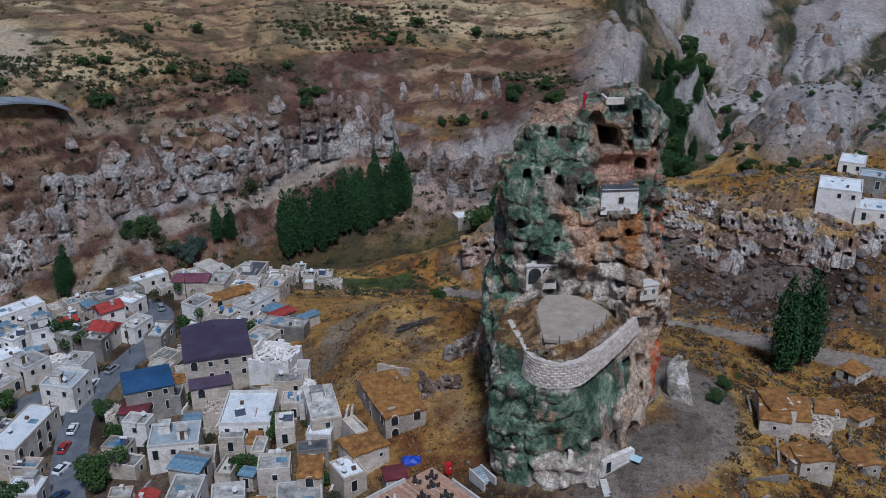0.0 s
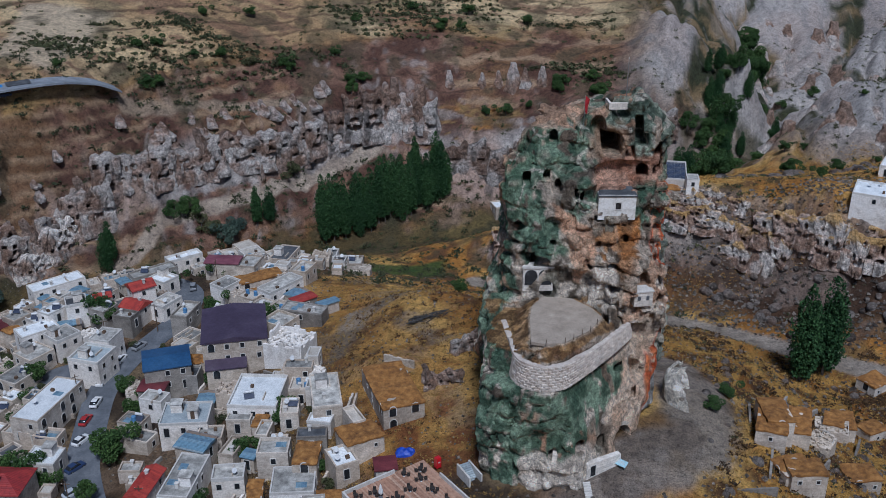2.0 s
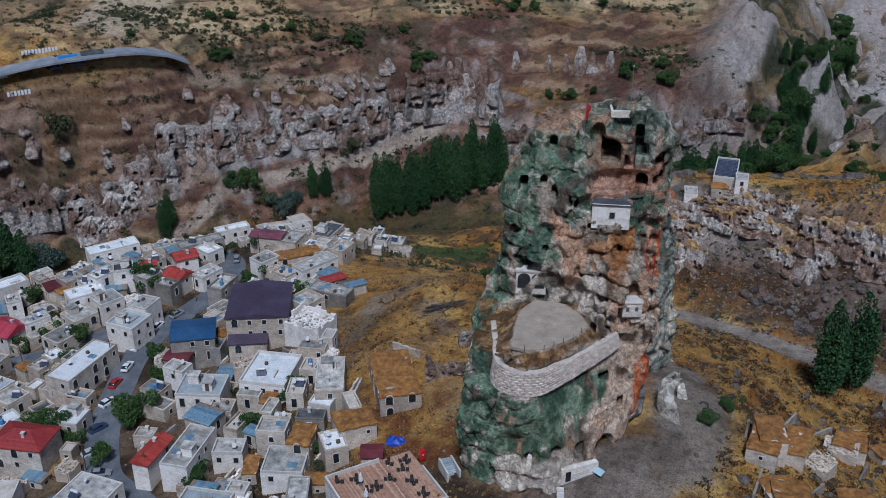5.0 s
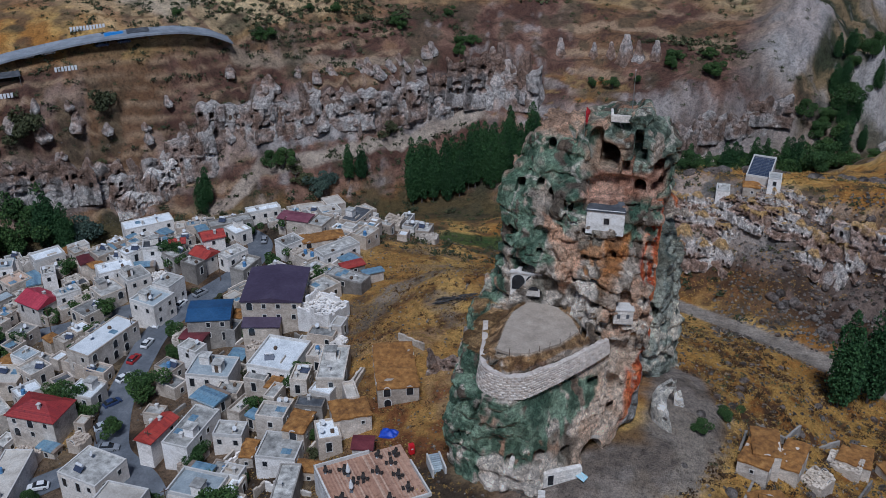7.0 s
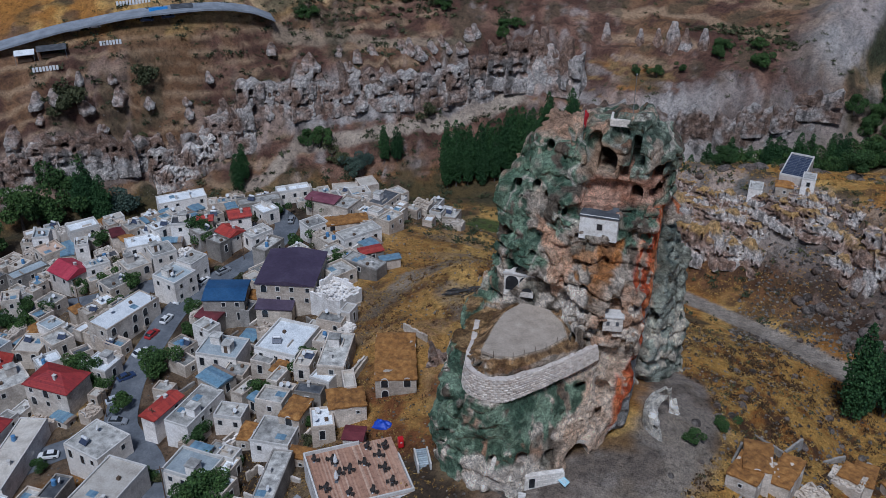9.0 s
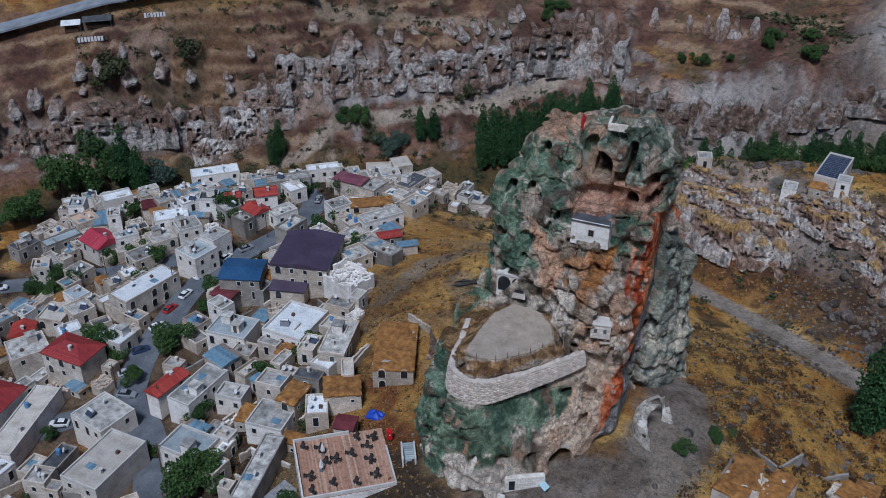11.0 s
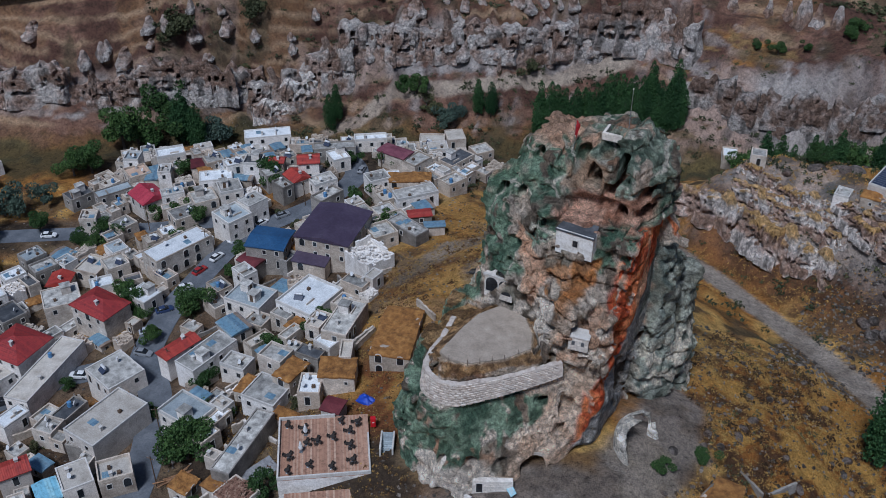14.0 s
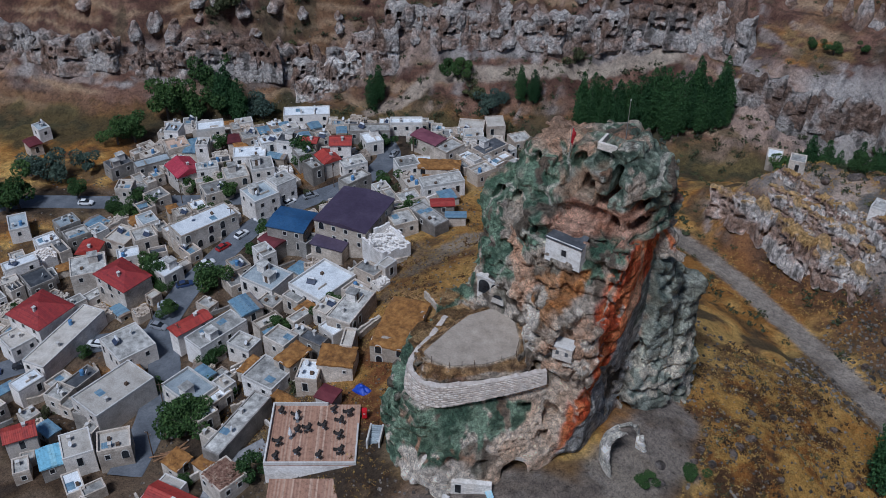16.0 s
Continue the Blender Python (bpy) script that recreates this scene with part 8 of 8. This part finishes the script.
part("wall", Shape().box(0, 0.9, 2.3, 5.2, 2.0, 4.6).mesh("wall", CASTLE_WALL), arches)
part("cornice", Shape().box(0, -0.15, 4.55, 5.5, 0.4, 0.3).mesh("cornice", TRIM), arches)
for a in (-1.2, 1.2):
    set_opening(arches, "arch", pose(a, -0.12, 1.2))
cabin = thing("castle_room", 34.2, -3.6, 16.4, 14, "small pale stone hut on a ledge of the rock", "room")
part("wall", Shape().box(0, 0.9, 1.2, 3.2, 2.2, 2.6).mesh("wall", CASTLE_WALL), cabin)
part("roof", Shape().box(0, 0.9, 2.6, 3.5, 2.5, 0.22).mesh("roof", TRIM), cabin)
for a in (-0.8, 0.7):
    part("window", Shape().box(a, -0.24, 1.4, 0.5, 0.12, 0.7).mesh("window", ROOFS["dark"]), cabin, "small dark window")
low_room = thing("castle_room", 21.2, -20.6, -7.4, -4, "white plastered lower room with small dark windows", "room")
part("wall", Shape().box(0, 0.8, 2.6, 3.4, 2.4, 5.2, 0, 0.9).box(-3.0, 1.2, 1.8, 2.8, 2.0, 3.6, 12, 0.92).mesh("wall", CASTLE_WALL), low_room)
set_opening(low_room, "window", pose(-2.8, 0.12, 1.9, 0, 0, 12))
long_wall = thing("castle_wall", 28.2, -18.2, -7.6, 32, "white retaining wall at the foot of the castle", "wall")
part("masonry", Shape().box(0, 0.4, 1.4, 7.0, 1.0, 3.4, 0, 0.95).mesh("masonry", CASTLE_WALL), long_wall)
set_opening(long_wall, "door", pose(-2.2, -0.12, 0.6))
ramp_steps = thing("stairs", 25.6, -22.8, -8.8, -80, "narrow pale stone stairs at the castle foot", "stairs")
for i in range(9):
    part("step", Shape().box(i * 0.4 - 1.6, 0, 1.0 - i * 0.2, 0.42, 1.2, 1.6).mesh("step", TRIM), ramp_steps)
vault_arch = thing("castle_gate", 31.5, -10.8, -7.6, 42, "pale stone arch at the lower vault", "arch")
s = Shape()
n = 14
pts = []
for yy in (0.1, 1.5):
    for r in (2.3, 2.9):
        pts += [(r * math.cos(math.pi * i / n), yy, 2.3 + r * math.sin(math.pi * i / n)) for i in range(n + 1)]
k = n + 1
f = []
for i in range(n):
    f += [(i, i + 1, k + i + 1, k + i), (i + 1, i, 2 * k + i, 2 * k + i + 1), (k + i, k + i + 1, 3 * k + i + 1, 3 * k + i)]
s.add(pts, f)
part("arch_ring", s.mesh("arch_ring", CASTLE_WALL), vault_arch)

# broken plaster shell beside the yard
sh = 0.25
o = np.array([36.0, -6.0, -9.5])
ax = [o[i] + sh * np.arange(int(q / sh)) for i, q in enumerate((13, 17, 11))]
x, y, z = [a.astype(np.float32) for a in np.meshgrid(*ax, indexing="ij")]
cx, cy = x - 45.0, y - 3.6
az = np.degrees(np.arctan2(cy, cx)) % 360
r = np.where(z > -3.4, np.sqrt(cx ** 2 + cy ** 2 + (1.1 * (z + 3.4)) ** 2), np.hypot(cx, cy)) + 0.25 * vnoise(x, y, z, 1.6, 511)
ragged = 0.9 * vnoise(az * 0.09, z * 0.3, 0 * z, 1.0, 513) + 0.5 * vnoise(az * 0.2, z, 0 * z, 1.0, 514)
crown = np.interp(az, [75, 82, 100, 104, 180, 186, 200, 225, 250, 272], [-7.5, -4.6, -3.6, -1.0, -0.6, -0.2, 0.3, -0.4, -2.2, -8.5]) + ragged
sill = np.interp(az, [100, 106, 125, 150, 172, 180], [-12, -3.4, -2.0, -1.9, -3.6, -12])
ends = np.maximum(78 - az, az - 272) * 0.07
f = np.maximum(np.maximum(np.abs(r - 4.6) - 0.36, z - crown), np.maximum(ends, np.where((az > 100) & (az < 180), sill - z, -1.0)))
f = np.maximum(f, -ball(x, y, z, 43.0, -0.6, -3.8, 0.5, 3.0, 0.5))
v, q = skin(f, o, sh)
tone = mix((0.52, 0.49, 0.43), (0.84, 0.80, 0.73), step(-0.5, 0.5, fbm(v[:, 0], v[:, 1], v[:, 2], 1.5, 3, 515)))
tagged(new("ruined_chapel", mesh_from("ruined_chapel", v, q, TUFF, True, tone)), "broken pale plaster shell of a rock chapel", "ruin")

# flag, mast, posts, board
FLAG = surface("red_flag_cloth", (0.28, 0.01, 0.015), (0.42, 0.015, 0.025), (0.52, 0.03, 0.035), 2.0)
flag = thing("flag", 23.6, 10.5, 43.0, 0, "red flag hanging from a thin pole", "flag")
part("pole", Shape().tube((0, 0, -2), (0, 0, 5.2), 0.06, 0.05, 8).mesh("pole", METAL), flag)
s = Shape()
pts = [(0.05 + u * 0.75 * (0.4 + 0.6 * (1 - w)) + 0.06 * math.sin(w * 9), 0.14 * math.sin(u * 6 + w * 5), 5.1 - 2.6 * w - 0.5 * u) for w in np.linspace(0, 1, 9) for u in np.linspace(0, 1, 6)]
s.add(pts, [(6 * i + j, 6 * i + j + 1, 6 * i + j + 7, 6 * i + j + 6) for i in range(8) for j in range(5)])
part("cloth", s.mesh("cloth", FLAG), flag, "hanging red cloth")
mast = thing("mast", 30.8, 14.4, 45.6, 0, "thin grey metal mast with a small lamp", "mast")
part("pole", Shape().tube((0, 0, -1.5), (0, 0, 8.0), 0.09, 0.05, 8).mesh("pole", METAL), mast)
part("lamp", Shape().tube((0, 0, 8.0), (0, 0, 8.25), 0.1, 0.06, 8).mesh("lamp", TRIM), mast)
wall_mini = thing("parapet", 30.2, 12.0, 46.0, 8, "low pale stones of the summit platform", "wall")
part("masonry", Shape().box(0, 0, 0.1, 5.0, 0.4, 1.2).box(-2.3, 1.6, 0.1, 0.4, 3.0, 1.1).mesh("masonry", CASTLE_WALL), wall_mini)
PAVED = surface("trodden_terrace_dust", (0.27, 0.225, 0.175), (0.36, 0.30, 0.24), (0.44, 0.375, 0.30), 0.5, relief=0.2)
inner = [(20.6 + (a - 20.6) * 0.97, -7.6 + (b + 7.6) * 0.97) for a, b in TERRACE]
k = len(inner)
floor_mesh = Shape().add([(a, b, 15.42) for a, b in inner] + [(a, b, 14.9) for a, b in inner], [tuple(reversed(range(k))), *[(i, (i + 1) % k, k + (i + 1) % k, k + i) for i in range(k)]]).mesh("terrace_floor", PAVED)
tagged(new("terrace_floor", floor_mesh), "level trodden beige terrace in front of the rock", "terrace", kind="structure")
fence = thing("fence", 20, -12, 15.3, 0, "row of thin dark fence posts on the terrace edge", "fence")
for (ax, ay), (bx, by) in zip(TERRACE[6:] + TERRACE[:1], TERRACE[7:] + TERRACE[:1]):
    for i in range(max(1, int(math.hypot(bx - ax, by - ay) / 1.9))):
        u = i / max(1, int(math.hypot(bx - ax, by - ay) / 1.9))
        px_, py_ = ax + (bx - ax) * u - 20, ay + (by - ay) * u + 12
        part("post", Shape().tube((px_, py_, -0.4), (px_, py_, 1.1), 0.05, 0.05, 6).mesh("post", WOOD), fence)
BOARD = surface("light_blue_panel", (0.25, 0.42, 0.50), (0.36, 0.56, 0.64), (0.46, 0.66, 0.72), 1.0, rough=0.4)
board = thing("information_board", 30.9, -17.0, float(on_ground(30.9, -17.0)), -35, "pale blue information board on short posts", "sign")
part("panel", Shape().add([(-1.3, -0.5, 0.7), (1.3, -0.5, 0.7), (1.3, 0.5, 1.25), (-1.3, 0.5, 1.25), (-1.3, -0.5, 0.62), (1.3, -0.5, 0.62), (1.3, 0.5, 1.17), (-1.3, 0.5, 1.17)], [(0, 1, 2, 3), (7, 6, 5, 4), (0, 4, 5, 1), (1, 5, 6, 2), (2, 6, 7, 3), (3, 7, 4, 0)]).mesh("panel", BOARD), board)
for a in (-1.0, 1.0):
    part("post", Shape().tube((a, 0, -0.3), (a, 0, 0.95), 0.05, 0.05, 6).mesh("post", METAL), board)
for i, (h, w) in enumerate(((0.02, 1.8), (0.18, 1.4), (-0.16, 2.0))):
    part("text_bar", Shape().add([(-w / 2, h - 0.03, 1.0 + h * 0.55 - 0.02 + 0.0), (w / 2, h - 0.03, 1.0 + h * 0.55 - 0.02), (w / 2, h + 0.03, 1.0 + h * 0.55 + 0.013), (-w / 2, h + 0.03, 1.0 + h * 0.55 + 0.013)], [(0, 1, 2, 3)]).mesh("text_bar", TRIM), board)

# ---- trees ----
plant("poplar", -71.3, 135.8, 0.85, 1)
plant("poplar", -67.9, 138.4, 0.8, 1)
plant("poplar", -110.3, 106.0, 0.8, 1.0)
plant("poplar", -140.3, 70.5, 1.15, 1.05)
plant("poplar", -136.2, 71.7, 1.0, 1.0)
plant("poplar", -143.2, 70.0, 0.95, 1.0)
plant("tree", -154.0, 56.7, 2.0, 1.2)
plant("tree", -152.1, 61.0, 1.9, 1.2)
plant("tree", -148.4, 62.5, 1.6, 1)
plant("olive", -133.0, 77.9, 1.8, 1)
plant("shrub", -132.7, 82.8, 1.6, 1)
plant("poplar", -109.8, 109.1, 0.85, 1)
plant("tree", -92.1, 130.1, 1.2, 1)
plant("shrub", -87.9, 129.5, 2, 1)
plant("olive", -79.6, 128.1, 1.5, 1)
plant("tree", -154.7, 37.5, 1.5, 1)
plant("tree", -151.6, 41.6, 1.7, 1)
plant("olive", -158.0, 9.2, 1.5, 1)
plant("olive", -151.7, 11.0, 1.9, 1)
plant("olive", -147.8, 12.8, 1.6, 1)
plant("olive", -148.2, 21.3, 1.5, 1)
plant("tree", -143.2, -6.5, 2, 1)
plant("tree", -142.1, -3.7, 1.7, 1)
plant("tree", -133.5, 9.6, 1, 1)
plant("tree", -119.9, 11.3, .9, 1)
plant("tree", -115.6, 11.0, .9, 1)
plant("tree", -113.1, 12.0, .9, 1)
plant("tree", -65.5, 0.3, 1.3, 1)
plant("tree", -65.3, 2.8, 1.1, 1)
plant("tree", -79.5, -3.4, 1.1, 1.1)
plant("tree", -86.7, -0.2, 0.9, 1)
plant("tree", -65.7, -10.3, .8, 1)
plant("tree", -90.5, 56.5, 1.2, 1)
plant("tree", -87.6, 55.2, 1.1, 1)
plant("tree", -95.4, 57.2, 1, 1)
plant("tree", -32.6, -35.5, 1.3, 1)
plant("tree", -29.9, -33.3, 1.5, 1)
plant("tree", -29.6, -30.7, 1.2, 1)
plant("tree", -8.3, -35.5, 1, 1)
plant("tree", -42.5, -15.1, .7, 1)
plant("tree", -42.5, -17.4, .7, 1)
plant("tree", -81.6, -20.1, .8, 1)
plant("tree", -82.5, -22.7, .7, 1)
plant("shrub", -61.3, -45.9, 1, 1)
plant("shrub", -58.4, -42.3, 1, 1)
plant("tree", -112.8, 32.0, .8, 1)
plant("tree", -106.2, 35.0, .8, 1)
plant("tree", -111.6, 19.4, .8, 1)
plant("tree", -78.0, 76.8, .8, 1)
plant("tree", -66.7, 82.6, .9, 1)
plant("tree", -45.5, 51.4, .7, 1)
plant("shrub", -82.8, 11.5, .9, 1)
plant("shrub", -87.3, 10.4, .8, 1)
plant("tree", -118.9, 19.0, .8, 1)
plant("tree", -119.1, 50.3, .9, 1)
plant("shrub", -109.8, 44.5, 1, 1)
plant("shrub", -42.2, -0.7, .9, 1)
plant("shrub", -18.8, -14.0, .9, 1)
plant("shrub", -9.5, -19.6, .6, 1)
plant("tree", -1.4, 68.1, .7, 1.1)
plant("tree", 53.7, 10.3, .65, .8)
plant("tree", 49.3, 2.1, .6, .8)
plant("tree", 38.3, 131.3, 1.1, 1)
plant("tree", 32.3, 177.6, .9, 1)
plant("tree", 74.1, 139.1, 1.4, .9)
plant("tree", 80.9, 182.4, 1.4, .9)
plant("tree", 72.6, 194.5, 1.2, 1)
plant("tree", 89.3, 185.1, 1.3, .8)
plant("tree", 87.9, 190.2, 1, .8)
plant("tree", 84.7, 187.1, 1, .8)
plant("poplar", -141.7, 70.7, 1.1, 1)
plant("poplar", -137.2, 71.2, 0.9, 1)
plant("tree", -145.6, 71.0, 2, 1)
plant("olive", -134.9, 78.0, 1.8, 1)
plant("tree", -153.6, 72.3, 2, 1)
plant("shrub", -156.8, 88.9, 3, 1)
plant("shrub", -158.2, 86.4, 2.5, 1)
plant("shrub", -143.2, 108.2, 2.5, 1)
plant("tree", -96.5, 128.8, 1.1, 1)
plant("shrub", -90.2, 131.7, 1.8, 1)
plant("shrub", -84.6, 129.5, 2, 1)
plant("olive", -77.5, 132.0, 1.3, 1)
plant("shrub", -140.4, 98.3, 2, 1)
plant("shrub", -64.2, 158.0, 2, 1)
plant("tree", -45.2, 183.8, 1.5, .8)
plant("tree", -48.1, 187.9, 1.3, 1)
plant("tree", 7.4, 191.1, 1.4, .9)
plant("tree", 0.4, 191.0, 1.2, .9)
plant("tree", 26.5, 200.7, 1.6, .9)
plant("tree", 41.0, 196.7, 1.8, .9)
plant("tree", 38.6, 205.3, 1.4, .9)
plant("tree", 15.7, 194.7, 1, .9)
plant("shrub", -70.2, 189.6, 2.5, 1)
plant("shrub", -74.3, 189.0, 2.5, 1)
plant("shrub", -111.4, 157.4, 2, 1)
plant("shrub", -107.2, 159.5, 2, 1)
plant("shrub", -83.3, 184.1, 2.4, 1)
plant("tree", -110.5, 156.7, 1.3, .8)
plant("tree", -107.5, 158.8, 1.3, .8)
plant("tree", -72.6, 189.1, 1.4, .8)
plant("tree", -69.2, 187.5, 1.2, .8)
plant("tree", -118.5, 173.2, 1.4, .8)
plant("tree", -113.0, 177.8, 1.4, .8)
plant("tree", -44.6, 192.6, 1.4, .8)
plant("tree", -48.7, 192.5, 1.3, .8)
plant("tree", -132.9, 141.7, 1, .8)
plant("tree", -101.0, 178.0, 1.1, .8)
plant("tree", -18.8, 237.0, 1.3, .8)
plant("tree", -12.1, 237.0, 1.2, .8)
plant("tree", 14.1, 246.1, 1.3, .8)
plant("tree", 26.4, 203.8, 1.5, .9)
plant("tree", 40.7, 196.6, 1.7, .9)
plant("tree", -92.7, 181.3, 1.3, .8)
plant("tree", -71.3, 188.3, 1.4, .8)
plant("tree", -52.2, 228.3, 1.3, .8)
plant("tree", -109.8, 155.2, 1, .8)
plant("tree", -89.8, 214.1, 1.3, .8)
plant("tree", -105.0, 205.4, 1.3, .8)
plant("tree", -9.3, 247.2, 1.5, .8)
plant("tree", -20.0, 232.5, 1.2, .8)
plant("tree", -31.7, 243.9, 1.2, .8)
plant("tree", -55.3, 201.3, 1.2, .8)
for i in range(46):
    t = i / 45
    plant("poplar", -51 + 38 * t + rng.uniform(-1.5, 1.5), 142 + 25 * t + rng.uniform(-4.5, 3.5), rng.uniform(0.85, 1.1), rng.uniform(1.05, 1.3))
for i in range(26):
    t = i / 25
    plant("poplar" if i % 3 else "tree", 14 + 60 * t + rng.uniform(-2, 2), 156 + 24 * t + rng.uniform(-3, 3), rng.uniform(0.8, 1.1) * (1 if i % 3 else 1.8), 1.1)
for i in range(34):
    t = i / 33
    plant("tree", float(np.interp(t, [0, 0.45, 0.7, 1], [78, 98, 112, 120])) + rng.uniform(-4, 4), 188 + 130 * t ** 1.3 + rng.uniform(-4, 4), rng.uniform(1.1, 1.8), 1.1)
for i in range(14):
    plant("poplar", rng.uniform(80, 104), rng.uniform(190, 216), rng.uniform(0.6, 0.8), 0.9)
for i in range(40):
    plant("tree", rng.uniform(90, 170), rng.uniform(122, 260), rng.uniform(0.5, 0.95), 0.85)

for x, y, a, b in ((78.2, 46.6, 1.3, 1.2), (80.4, 48.4, 1.0, 1.3), (85.0, 52.0, 1.4, 1.15), (87.0, 54.0, 1.0, 1.25)):
    plant("poplar", x, y, a, b)
# small trees and weeds between the houses
for i in range(120):
    x, y = rng.uniform(-105, -8), rng.uniform(-48, 74)
    if built_up(x, y) and all(abs(x - a) > 5 or abs(y - b) > 5 for a, b, _ in MAIN_ROAD):
        plant(rng.choice(("tree", "shrub", "shrub")), x, y, rng.uniform(0.5, 0.95), 1)
